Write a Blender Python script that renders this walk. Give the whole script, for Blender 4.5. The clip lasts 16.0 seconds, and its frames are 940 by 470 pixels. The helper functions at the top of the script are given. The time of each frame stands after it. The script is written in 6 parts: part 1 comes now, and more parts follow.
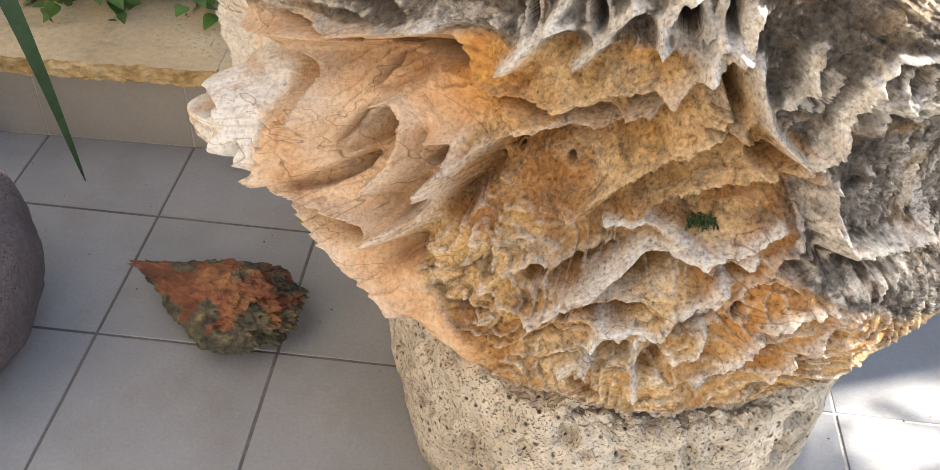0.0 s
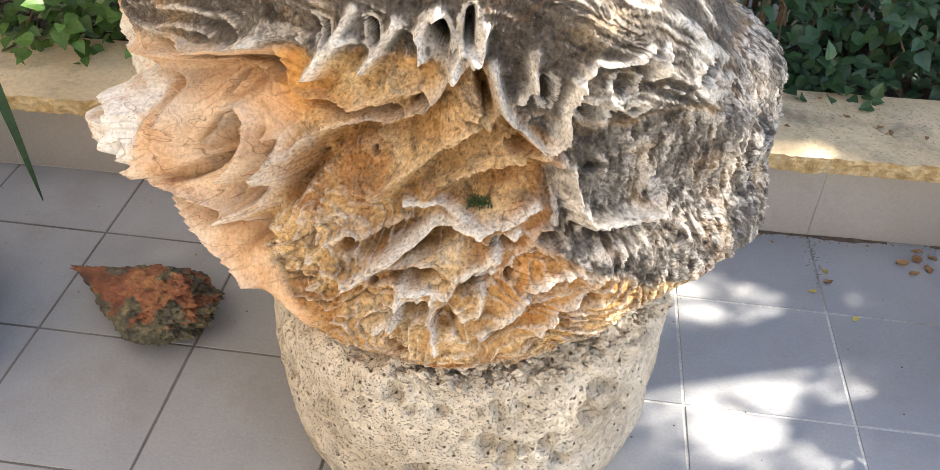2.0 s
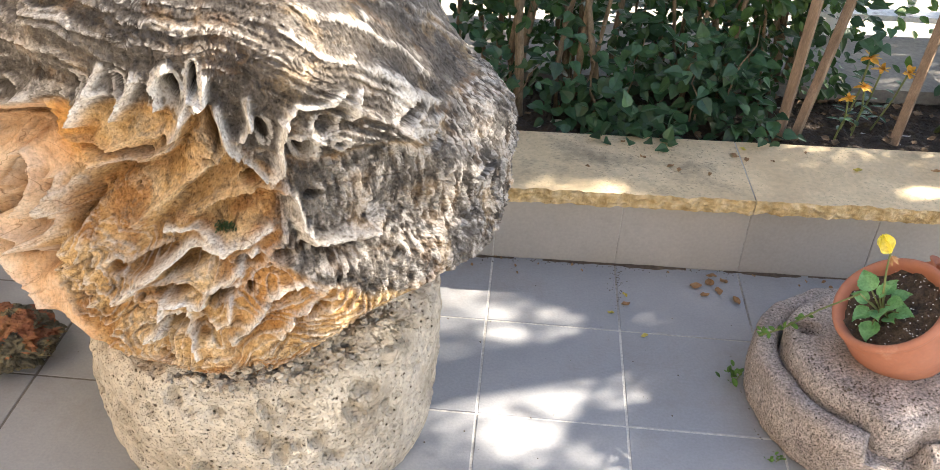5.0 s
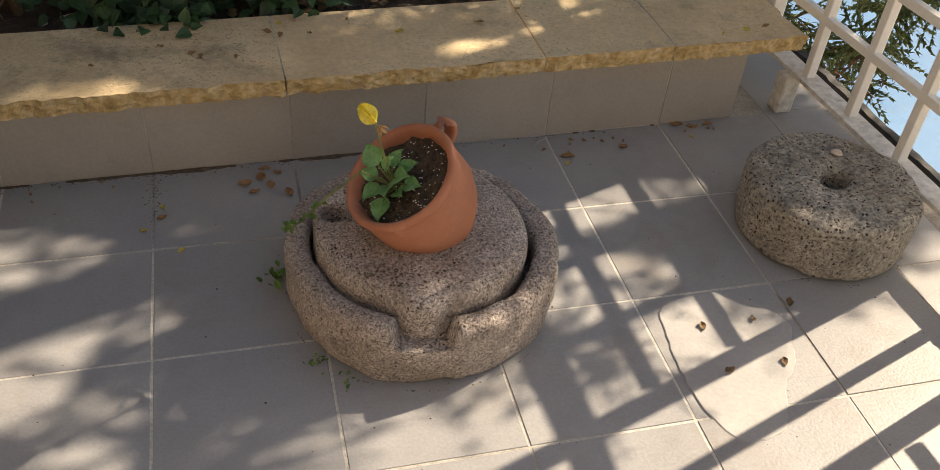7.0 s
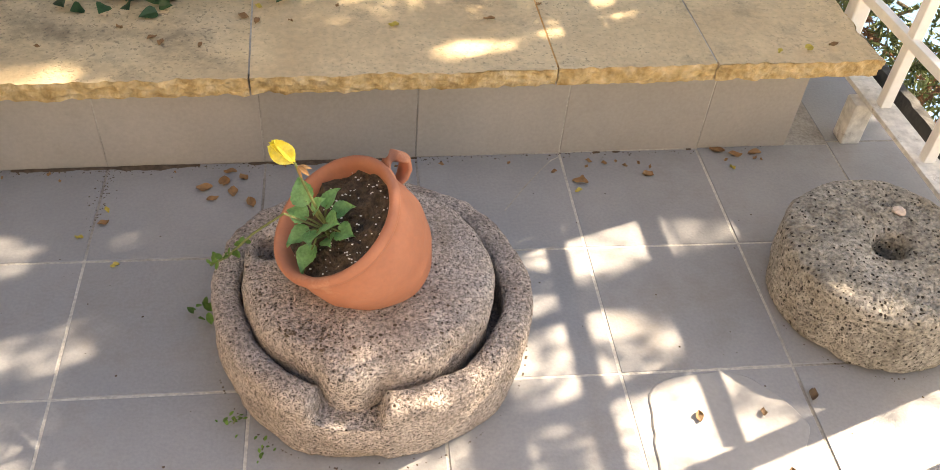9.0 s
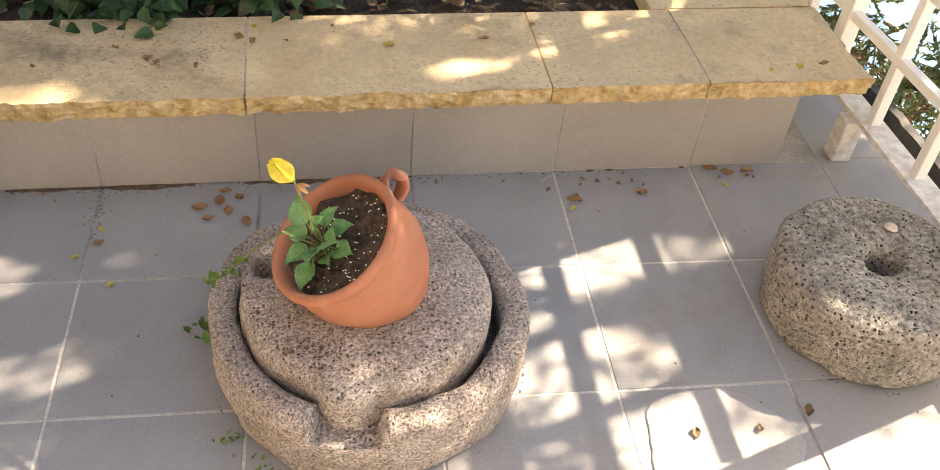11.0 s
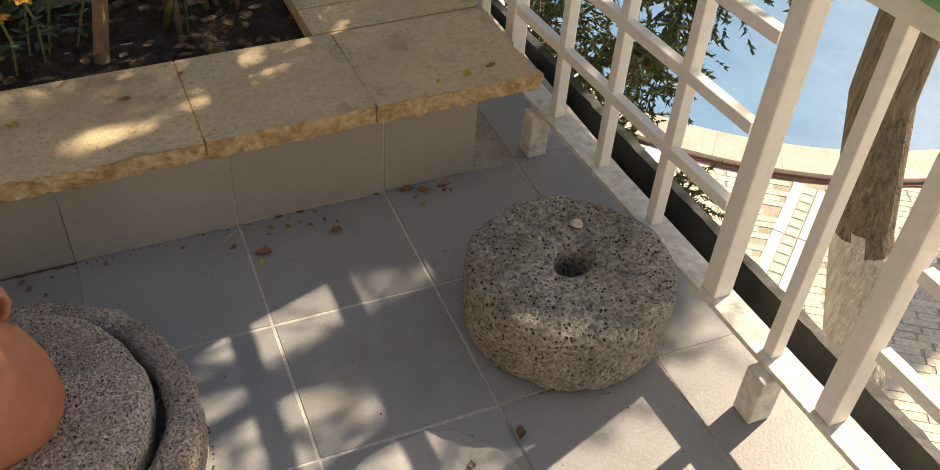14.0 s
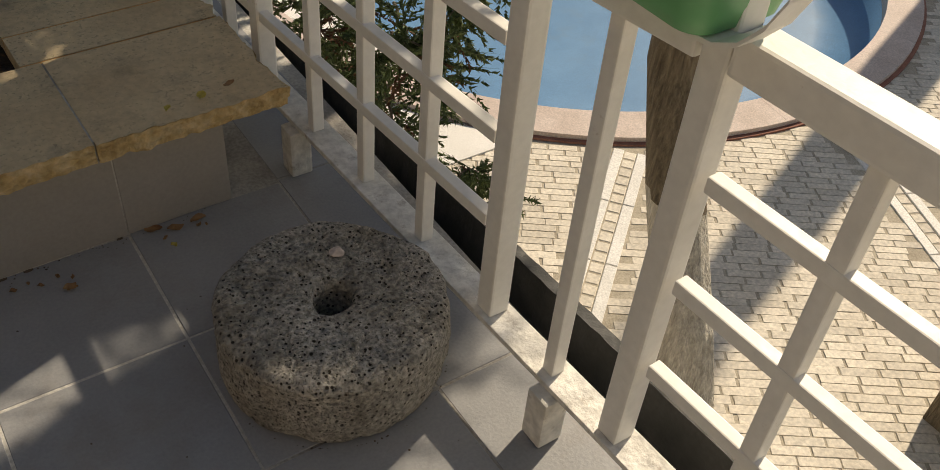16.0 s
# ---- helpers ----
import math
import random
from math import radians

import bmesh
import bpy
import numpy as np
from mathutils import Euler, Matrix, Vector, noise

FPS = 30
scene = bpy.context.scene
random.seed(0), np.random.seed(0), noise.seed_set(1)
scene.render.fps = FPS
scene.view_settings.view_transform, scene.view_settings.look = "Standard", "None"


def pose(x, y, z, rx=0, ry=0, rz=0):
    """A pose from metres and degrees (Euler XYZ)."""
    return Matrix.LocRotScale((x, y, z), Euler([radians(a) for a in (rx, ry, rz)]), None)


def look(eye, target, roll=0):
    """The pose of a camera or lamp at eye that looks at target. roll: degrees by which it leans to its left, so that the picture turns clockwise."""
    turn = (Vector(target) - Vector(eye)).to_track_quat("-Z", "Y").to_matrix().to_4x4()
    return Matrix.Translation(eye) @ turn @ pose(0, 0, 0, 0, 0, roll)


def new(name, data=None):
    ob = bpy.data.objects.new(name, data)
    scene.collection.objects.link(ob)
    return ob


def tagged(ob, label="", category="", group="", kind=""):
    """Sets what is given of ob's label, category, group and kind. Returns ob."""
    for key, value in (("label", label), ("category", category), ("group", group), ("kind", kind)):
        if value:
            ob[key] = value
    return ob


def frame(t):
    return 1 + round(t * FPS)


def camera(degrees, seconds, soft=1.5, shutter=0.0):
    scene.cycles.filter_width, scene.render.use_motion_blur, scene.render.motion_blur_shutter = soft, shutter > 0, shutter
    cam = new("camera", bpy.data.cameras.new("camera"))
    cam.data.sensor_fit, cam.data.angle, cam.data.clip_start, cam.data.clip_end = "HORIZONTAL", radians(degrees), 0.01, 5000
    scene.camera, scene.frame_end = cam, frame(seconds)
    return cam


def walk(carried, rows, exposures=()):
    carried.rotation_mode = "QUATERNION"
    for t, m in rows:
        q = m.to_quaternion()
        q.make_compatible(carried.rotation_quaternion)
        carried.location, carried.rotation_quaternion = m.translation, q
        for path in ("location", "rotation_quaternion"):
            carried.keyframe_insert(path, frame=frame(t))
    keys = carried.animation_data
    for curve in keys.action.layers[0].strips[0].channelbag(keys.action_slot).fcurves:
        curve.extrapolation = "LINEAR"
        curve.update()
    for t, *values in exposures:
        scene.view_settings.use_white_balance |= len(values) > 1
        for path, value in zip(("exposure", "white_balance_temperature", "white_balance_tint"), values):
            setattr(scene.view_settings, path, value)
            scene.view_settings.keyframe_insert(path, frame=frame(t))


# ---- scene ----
cam = camera(53.4, 16.0, soft=0.8)
PATH = [
    (0, (-0.95, -1.408, 1.311), (-1.02, 0.072, -0.033), 4.1),
    (0.5, (-0.817, -1.416, 1.334), (-0.839, 0.103, 0.034), 4.8),
    (1, (-0.682, -1.464, 1.351), (-0.783, 0.065, 0.066), 3.8),
    (1.5, (-0.643, -1.516, 1.373), (-0.787, 0.031, 0.114), 2.5),
    (2, (-0.653, -1.631, 1.388), (-0.8, -0.063, 0.155), 2.9),
    (2.5, (-0.637, -1.728, 1.403), (-0.764, -0.132, 0.205), 4.6),
    (3, (-0.604, -1.747, 1.422), (-0.743, -0.116, 0.273), 6.1),
    (3.2, (-0.565, -1.745, 1.425), (-0.724, -0.111, 0.283), 6.3),
    (5.3, (-0.239, -1.825, 1.494), (-0.278, -0.173, 0.368), 1.0),
    (5.5, (-0.206, -1.819, 1.47), (-0.09, -0.179, 0.331), 2.4),
    (6, (-0.111, -1.786, 1.447), (0.276, -0.226, 0.256), 3.7),
    (6.5, (0.063, -1.705, 1.42), (0.515, -0.193, 0.19), 4.3),
    (7, (0.202, -1.641, 1.394), (0.664, -0.184, 0.105), 5.6),
    (7.5, (0.238, -1.526, 1.381), (0.726, -0.113, 0.051), 4.8),
    (8, (0.259, -1.421, 1.375), (0.772, -0.06, 0.003), 5.2),
    (8.5, (0.385, -1.361, 1.359), (0.784, 0.021, -0.03), 5.0),
    (9, (0.511, -1.34, 1.354), (0.769, 0.076, -0.035), 5.7),
    (9.2, (0.523, -1.344, 1.347), (0.764, 0.09, -0.026), 5.6),
    (11.3, (0.479, -1.345, 1.359), (0.788, 0.094, 0.006), 6.3),
    (11.5, (0.468, -1.34, 1.37), (0.815, 0.094, 0.019), 6.6),
    (12, (0.582, -1.304, 1.366), (0.848, 0.137, 0.005), 6.4),
    (12.5, (0.69, -1.297, 1.354), (0.853, 0.151, -0.016), 5.9),
    (13, (0.719, -1.293, 1.353), (0.821, 0.153, -0.026), 4.1),
    (13.5, (0.773, -1.261, 1.355), (1.074, 0.161, -0.019), 3.8),
    (14, (0.809, -1.258, 1.36), (1.45, 0.086, 0.026), 4.4),
    (14.5, (0.885, -1.252, 1.355), (1.687, 0.038, 0.054), 3.9),
    (15, (0.982, -1.219, 1.344), (1.858, 0.03, 0.05), 3.8),
    (15.5, (1.025, -1.19, 1.345), (1.929, 0.01, 0.024), 4.5),
    (16, (1.056, -1.181, 1.322), (1.955, -0.005, -0.023), 5.6),
]
EXPOSURES = [(0, 2.85, 6700, 10), (0.6, 2.97, 6700, 10), (3, 3.07, 6700, 10), (5.4, 3.0, 7000, 12), (6.2, 1.4, 8400, 14), (7.0, 1.64, 8400, 14), (7.8, 1.35, 8800, 16), (8.5, 1.8, 9600, 17), (9, 2.9, 8700, 15), (13.1, 2.98, 8700, 15), (13.8, 1.9, 8500, 14), (14.4, 0.8, 8200, 10), (15, 0.58, 8100, 10), (16, 0.6, 8000, 10)]
walk(cam, [(t, look(eye, target, roll)) for t, eye, target, roll in PATH], EXPOSURES)

# ---------------------------------------------------------------- light
SUN = Vector((0.759, 0.265, 0.596)).normalized()
world = bpy.data.worlds.new("sky")
scene.world = world
world.use_nodes = True
wn = world.node_tree.nodes
sky = wn.new("ShaderNodeTexSky")
sky.sky_type, sky.sun_disc = "NISHITA", False
sky.sun_elevation, sky.sun_rotation = radians(36.6), radians(70.7)
world.node_tree.links.new(sky.outputs[0], wn["Background"].inputs[0])
wn["Background"].inputs[1].default_value = 0.054
sun = new("sun", bpy.data.lights.new("sun", "SUN"))
sun.data.energy, sun.data.angle, sun.data.color = 2.95, radians(0.6), (1.0, 0.93, 0.82)
sun.matrix_world = look(SUN * 20, (0, 0, 0))

# ---------------------------------------------------------------- materials
def material(name, stops, scale=8.0, detail=8.0, rough=0.8, bump=0.3, fine=90.0, metal=0.0, each=0.0, stain=None, stretch=(1, 1, 1),
             specks=None, depth=0.004, shine=0.5, mottle=0.2, vesicles=None):
    """A worn surface: a ramp of colours over broad noise, stains, specks and fine relief, at real size."""
    m = bpy.data.materials.new(name)
    m.use_nodes = True
    n, ln = m.node_tree.nodes, m.node_tree.links
    bsdf = n["Principled BSDF"]
    place = n.new("ShaderNodeNewGeometry")
    space = n.new("ShaderNodeMapping")
    space.inputs["Scale"].default_value = stretch
    ln.new(place.outputs["Position"], space.inputs[0])
    broad = n.new("ShaderNodeTexNoise")
    broad.inputs["Scale"].default_value, broad.inputs["Detail"].default_value, broad.inputs["Roughness"].default_value = scale, detail, 0.6
    ln.new(space.outputs[0], broad.inputs["Vector"])
    ramp = n.new("ShaderNodeValToRGB")
    while len(ramp.color_ramp.elements) < len(stops):
        ramp.color_ramp.elements.new(0.5)
    for e, (p, c) in zip(ramp.color_ramp.elements, stops):
        e.position, e.color = p, (*c, 1)
    ln.new(broad.outputs["Fac"], ramp.inputs[0])
    colour = ramp.outputs[0]
    grain = n.new("ShaderNodeTexNoise")
    grain.inputs["Scale"].default_value, grain.inputs["Detail"].default_value = fine, 5
    ln.new(space.outputs[0], grain.inputs["Vector"])

    def mix(a, b, fac, mode="MIX"):
        k = n.new("ShaderNodeMix")
        k.data_type, k.blend_type = "RGBA", mode
        for value, socket in ((fac, k.inputs[0]), (a, k.inputs[6]), (b, k.inputs[7])):
            if isinstance(value, (int, float)):
                socket.default_value = value
            elif isinstance(value, tuple):
                socket.default_value = (*value, 1)
            else:
                ln.new(value, socket)
        return k.outputs[2]

    def span(value, a, b, low=0.0, high=1.0):
        k = n.new("ShaderNodeMapRange")
        for i, v in enumerate((a, b, low, high)):
            k.inputs[i + 1].default_value = v
        ln.new(value, k.inputs[0])
        return k.outputs[0]

    tone = n.new("ShaderNodeCombineColor")
    shade = span(grain.outputs["Fac"], 0.3, 0.7, 1 - mottle, 1 + mottle)
    for i in range(3):
        ln.new(shade, tone.inputs[i])
    colour = mix(colour, tone.outputs[0], 1.0, "MULTIPLY")
    if stain:
        blot = n.new("ShaderNodeTexNoise")
        blot.inputs["Scale"].default_value, blot.inputs["Detail"].default_value, blot.inputs["Roughness"].default_value = stain[1], 9, 0.72
        ln.new(place.outputs["Position"], blot.inputs["Vector"])
        colour = mix(colour, stain[0], span(blot.outputs["Fac"], stain[2], stain[2] + 0.16, 0, stain[3]))
    if specks:
        cell = n.new("ShaderNodeTexNoise")
        cell.inputs["Scale"].default_value, cell.inputs["Detail"].default_value = specks[1], 2
        ln.new(place.outputs["Position"], cell.inputs["Vector"])
        some = n.new("ShaderNodeMath")
        some.operation = "MULTIPLY"
        ln.new(span(cell.outputs["Fac"], specks[2] + 0.15, specks[2] + 0.08, 0, specks[3]), some.inputs[0])
        ln.new(span(broad.outputs["Fac"], 0.38, 0.58, 0.15, 1.0), some.inputs[1])
        colour = mix(colour, specks[0], some.outputs[0])
    # vesicles: a dark colour stands in for the shade inside shallow bumped holes
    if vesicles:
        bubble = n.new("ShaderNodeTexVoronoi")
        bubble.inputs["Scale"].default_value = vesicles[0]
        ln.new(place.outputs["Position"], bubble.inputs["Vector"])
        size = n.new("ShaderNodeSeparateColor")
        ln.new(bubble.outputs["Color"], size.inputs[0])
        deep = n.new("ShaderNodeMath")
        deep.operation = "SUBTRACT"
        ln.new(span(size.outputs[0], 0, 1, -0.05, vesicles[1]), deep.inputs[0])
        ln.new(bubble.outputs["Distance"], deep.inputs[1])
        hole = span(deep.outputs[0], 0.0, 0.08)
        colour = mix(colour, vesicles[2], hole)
    if each:
        info = n.new("ShaderNodeObjectInfo")
        own = n.new("ShaderNodeCombineColor")
        level = span(info.outputs["Random"], 0, 1, 1 - each, 1 + each)
        for i in range(3):
            ln.new(level, own.inputs[i])
        colour = mix(colour, own.outputs[0], 1.0, "MULTIPLY")
    ln.new(colour, bsdf.inputs["Base Color"])
    ln.new(span(grain.outputs["Fac"], 0.2, 0.8, max(0.02, rough - 0.12), min(1, rough + 0.1)), bsdf.inputs["Roughness"])
    bsdf.inputs["Metallic"].default_value = metal
    bsdf.inputs["Specular IOR Level"].default_value = shine
    if bump:
        relief = n.new("ShaderNodeBump")
        relief.inputs["Strength"].default_value, relief.inputs["Distance"].default_value = bump, depth
        add = n.new("ShaderNodeMath")
        ln.new(grain.outputs["Fac"], add.inputs[0])
        if specks:
            ln.new(span(cell.outputs["Fac"], specks[2] + 0.05, specks[2] + 0.17, -0.9, 0.0), add.inputs[1])
        else:
            ln.new(broad.outputs["Fac"], add.inputs[1])
        height = add.outputs[0]
        if vesicles:
            sunk = n.new("ShaderNodeMath")
            sunk.operation = "SUBTRACT"
            ln.new(height, sunk.inputs[0])
            ln.new(span(deep.outputs[0], -0.05, 0.1, 0, 1.2), sunk.inputs[1])
            height = sunk.outputs[0]
        ln.new(height, relief.inputs["Height"])
        ln.new(relief.outputs[0], bsdf.inputs["Normal"])
    return m


def island_tones(m, amount):
    """Give every loose piece of one mesh its own tone."""
    n, ln = m.node_tree.nodes, m.node_tree.links
    bsdf = n["Principled BSDF"]
    source = bsdf.inputs["Base Color"].links[0].from_socket
    g = n.new("ShaderNodeNewGeometry")
    k = n.new("ShaderNodeMapRange")
    k.inputs[3].default_value, k.inputs[4].default_value = 1 - amount, 1 + amount
    ln.new(g.outputs["Random Per Island"], k.inputs[0])
    c = n.new("ShaderNodeMix")
    c.data_type, c.blend_type = "RGBA", "MULTIPLY"
    c.inputs[0].default_value = 1
    own = n.new("ShaderNodeCombineColor")
    for i in range(3):
        ln.new(k.outputs[0], own.inputs[i])
    ln.new(source, c.inputs[6])
    ln.new(own.outputs[0], c.inputs[7])
    ln.new(c.outputs[2], bsdf.inputs["Base Color"])
    return m


def leafy(m, amount=0.35, glow=0.25):
    """Leaves: each its own green, and some light through the blade."""
    island_tones(m, amount)
    n, ln = m.node_tree.nodes, m.node_tree.links
    bsdf = n["Principled BSDF"]
    thin = n.new("ShaderNodeBsdfTranslucent")
    ln.new(bsdf.inputs["Base Color"].links[0].from_socket, thin.inputs[0])
    mixer = n.new("ShaderNodeMixShader")
    mixer.inputs[0].default_value = glow
    ln.new(bsdf.outputs[0], mixer.inputs[1])
    ln.new(thin.outputs[0], mixer.inputs[2])
    ln.new(mixer.outputs[0], n["Material Output"].inputs[0])
    return m


TILE = material("glazed_grey_tile", [(0.3, (0.285, 0.29, 0.30)), (0.7, (0.345, 0.35, 0.362))], 5, rough=0.42, bump=0.12, fine=160, each=0.05,
                stain=((0.22, 0.18, 0.14), 2.6, 0.52, 0.40), shine=0.45, mottle=0.06)
FILM = material("dried_cement_film", [(0.3, (0.33, 0.33, 0.335)), (0.7, (0.42, 0.42, 0.42))], 7, rough=0.6, bump=0.15, fine=110, stain=((0.27, 0.25, 0.22), 6, 0.55, 0.4), mottle=0.06)
GROUT = material("cement_grout", [(0.38, (0.20, 0.18, 0.16)), (0.55, (0.56, 0.54, 0.50))], 1.3, rough=0.95, bump=0.4, fine=140)
DARKGROUT = material("dirty_grout", [(0.35, (0.10, 0.09, 0.085)), (0.65, (0.20, 0.185, 0.17))], 3, rough=0.95, bump=0.4, fine=140)
RISER = material("grey_wall_tile", [(0.3, (0.37, 0.34, 0.305)), (0.7, (0.44, 0.405, 0.365))], 4, rough=0.5, bump=0.1, fine=120, each=0.04,
                 stain=((0.22, 0.17, 0.13), 5.0, 0.60, 0.35), mottle=0.06)
LIMESTONE = material("honed_limestone_slab", [(0.25, (0.55, 0.41, 0.25)), (0.55, (0.70, 0.56, 0.36)), (0.8, (0.76, 0.64, 0.45))], 3.5, rough=0.82, bump=0.35, fine=75,
                     each=0.05, stain=((0.17, 0.14, 0.105), 4.0, 0.525, 0.7), mottle=0.10, specks=((0.12, 0.10, 0.08), 130, 0.255, 0.45))
SPLIT = material("split_limestone_edge", [(0.3, (0.38, 0.24, 0.09)), (0.5, (0.60, 0.44, 0.22)), (0.75, (0.74, 0.62, 0.41))], 26, rough=0.9, bump=0.9, fine=60, depth=0.012)
# back slabs: greyer stone, with the shade behind the bed put into its colour
BACKSLAB = material("shaded_grey_coping", [(0.3, (0.17, 0.155, 0.14)), (0.7, (0.27, 0.25, 0.22))], 6, rough=0.85, bump=0.4, fine=80, stain=((0.16, 0.14, 0.12), 6, 0.54, 0.6))
ORANGE = material("orange_mortar", [(0.3, (0.55, 0.28, 0.09)), (0.7, (0.70, 0.42, 0.18))], 20, rough=0.95, bump=0.5)
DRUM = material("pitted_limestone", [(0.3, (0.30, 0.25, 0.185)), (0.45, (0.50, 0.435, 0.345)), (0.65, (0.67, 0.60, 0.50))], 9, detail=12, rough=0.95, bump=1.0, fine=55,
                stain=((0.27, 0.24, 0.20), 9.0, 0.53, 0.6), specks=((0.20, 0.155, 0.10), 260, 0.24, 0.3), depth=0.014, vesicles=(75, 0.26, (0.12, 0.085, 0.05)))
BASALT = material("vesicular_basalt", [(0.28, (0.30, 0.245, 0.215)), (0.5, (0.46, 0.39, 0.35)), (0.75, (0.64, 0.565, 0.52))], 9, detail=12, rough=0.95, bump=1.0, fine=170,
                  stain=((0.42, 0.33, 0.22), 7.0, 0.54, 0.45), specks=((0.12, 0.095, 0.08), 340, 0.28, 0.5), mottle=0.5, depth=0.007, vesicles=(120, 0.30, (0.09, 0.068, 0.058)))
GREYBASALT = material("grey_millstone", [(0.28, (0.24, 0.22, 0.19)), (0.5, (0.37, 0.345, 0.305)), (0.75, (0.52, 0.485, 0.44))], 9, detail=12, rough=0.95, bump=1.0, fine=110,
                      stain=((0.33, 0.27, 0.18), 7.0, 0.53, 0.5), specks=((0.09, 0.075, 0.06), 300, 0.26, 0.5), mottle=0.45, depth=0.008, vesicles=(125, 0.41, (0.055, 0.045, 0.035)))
DARKBASALT = material("dark_purple_basalt", [(0.3, (0.10, 0.085, 0.09)), (0.7, (0.20, 0.17, 0.18))], 9, detail=12, rough=0.95, bump=1.0, fine=110,
                      specks=((0.03, 0.025, 0.03), 300, 0.29, 0.8), depth=0.008)
TERRACOTTA = material("terracotta", [(0.3, (0.36, 0.125, 0.068)), (0.55, (0.45, 0.18, 0.105)), (0.8, (0.54, 0.26, 0.17))], 5, mottle=0.06, rough=0.72, bump=0.08, fine=120,
                      stain=((0.72, 0.45, 0.31), 8, 0.60, 0.5))
SOIL = material("potting_soil", [(0.3, (0.05, 0.034, 0.022)), (0.7, (0.15, 0.10, 0.065))], 40, rough=1.0, bump=1.0, fine=120, depth=0.02,
                mottle=0.4)
CRUMB = material("dry_soil_crumb", [(0.3, (0.06, 0.042, 0.03)), (0.7, (0.16, 0.115, 0.08))], 60, rough=1.0, bump=0.0)
EARTH = material("garden_soil", [(0.3, (0.03, 0.02, 0.014)), (0.7, (0.085, 0.058, 0.04))], 20, rough=1.0, bump=1.0, fine=70, depth=0.03)
WHITEPAINT = material("weathered_white_paint", [(0.3, (0.84, 0.815, 0.76)), (0.7, (0.90, 0.885, 0.85))], 6, rough=0.5, bump=0.15, fine=60, mottle=0.04,
                      stain=((0.34, 0.22, 0.13), 24, 0.655, 0.8))
FLAKED = material("flaking_white_paint", [(0.3, (0.66, 0.63, 0.57)), (0.7, (0.82, 0.80, 0.76))], 9, rough=0.65, bump=0.8, fine=50,
                  stain=((0.22, 0.15, 0.10), 26, 0.575, 0.85), depth=0.006)
GUTTER = material("dark_bitumen", [(0.3, (0.03, 0.032, 0.033)), (0.7, (0.07, 0.07, 0.07))], 8, rough=0.7, bump=0.4, stain=((0.55, 0.53, 0.50), 18, 0.66, 0.8))
CONCRETE = material("cast_concrete", [(0.3, (0.30, 0.29, 0.27)), (0.7, (0.45, 0.43, 0.40))], 4, rough=0.9, bump=0.5)
PLASTER = material("brown_stone_wall", [(0.3, (0.20, 0.17, 0.14)), (0.7, (0.30, 0.26, 0.21))], 3, rough=0.9, bump=0.3)
BOUNCEWALL = material("pale_bounce_render", [(0.3, (0.50, 0.45, 0.38)), (0.7, (0.62, 0.57, 0.49))], 3, rough=0.9, bump=0.3)
STAKE = material("brown_stake_wood", [(0.3, (0.18, 0.115, 0.07)), (0.7, (0.34, 0.235, 0.155))], 6, rough=0.8, bump=0.6, fine=60, stretch=(6, 6, 0.8))
STEM = material("woody_stem", [(0.3, (0.12, 0.085, 0.05)), (0.7, (0.27, 0.20, 0.13))], 20, rough=0.9, bump=0.6, fine=80, stretch=(3, 3, 1))
GREENCANE = material("green_cane", [(0.3, (0.10, 0.13, 0.04)), (0.7, (0.22, 0.24, 0.09))], 20, rough=0.7, bump=0.3)
BARK = material("furrowed_bark", [(0.3, (0.10, 0.075, 0.05)), (0.55, (0.24, 0.19, 0.13)), (0.8, (0.36, 0.30, 0.22))], 16, detail=10, rough=0.95, bump=1.0, fine=40, stretch=(3, 3, 0.35), depth=0.03)
LIMEWASH = material("limewashed_bark", [(0.3, (0.40, 0.36, 0.30)), (0.7, (0.74, 0.70, 0.62))], 14, detail=10, rough=0.95, bump=1.0, fine=40, stretch=(3, 3, 0.4), depth=0.02)
LEAF = leafy(material("dark_shrub_leaf", [(0.3, (0.024, 0.062, 0.018)), (0.7, (0.06, 0.13, 0.035))], 9, rough=0.42, bump=0.1))
LIGHTLEAF = leafy(material("fresh_green_leaf", [(0.3, (0.05, 0.12, 0.025)), (0.7, (0.12, 0.22, 0.05))], 9, rough=0.42, bump=0.1))
IVYLEAF = leafy(material("ivy_leaf", [(0.3, (0.02, 0.058, 0.026)), (0.7, (0.055, 0.12, 0.05))], 9, rough=0.4, bump=0.1), 0.4, 0.15)
PANSYLEAF = leafy(material("pansy_leaf", [(0.3, (0.09, 0.26, 0.08)), (0.7, (0.24, 0.48, 0.20))], 30, rough=0.45, bump=0.4, fine=200), 0.25, 0.2)
NEEDLE = leafy(material("conifer_spray", [(0.3, (0.055, 0.09, 0.028)), (0.7, (0.15, 0.19, 0.065))], 6, rough=0.7, bump=0.0), 0.45, 0.15)
BROWNCONE = leafy(material("dry_conifer_cones", [(0.3, (0.10, 0.05, 0.025)), (0.7, (0.22, 0.12, 0.06))], 12, rough=0.85, bump=0.0), 0.4, 0.1)
DRYLEAF = leafy(material("fallen_leaf", [(0.3, (0.22, 0.11, 0.045)), (0.7, (0.42, 0.25, 0.12))], 25, rough=0.8, bump=0.4), 0.3, 0.1)
DEADLEAF = leafy(material("dead_leaf_litter", [(0.3, (0.10, 0.06, 0.03)), (0.7, (0.26, 0.17, 0.10))], 25, rough=0.9, bump=0.4), 0.45, 0.05)
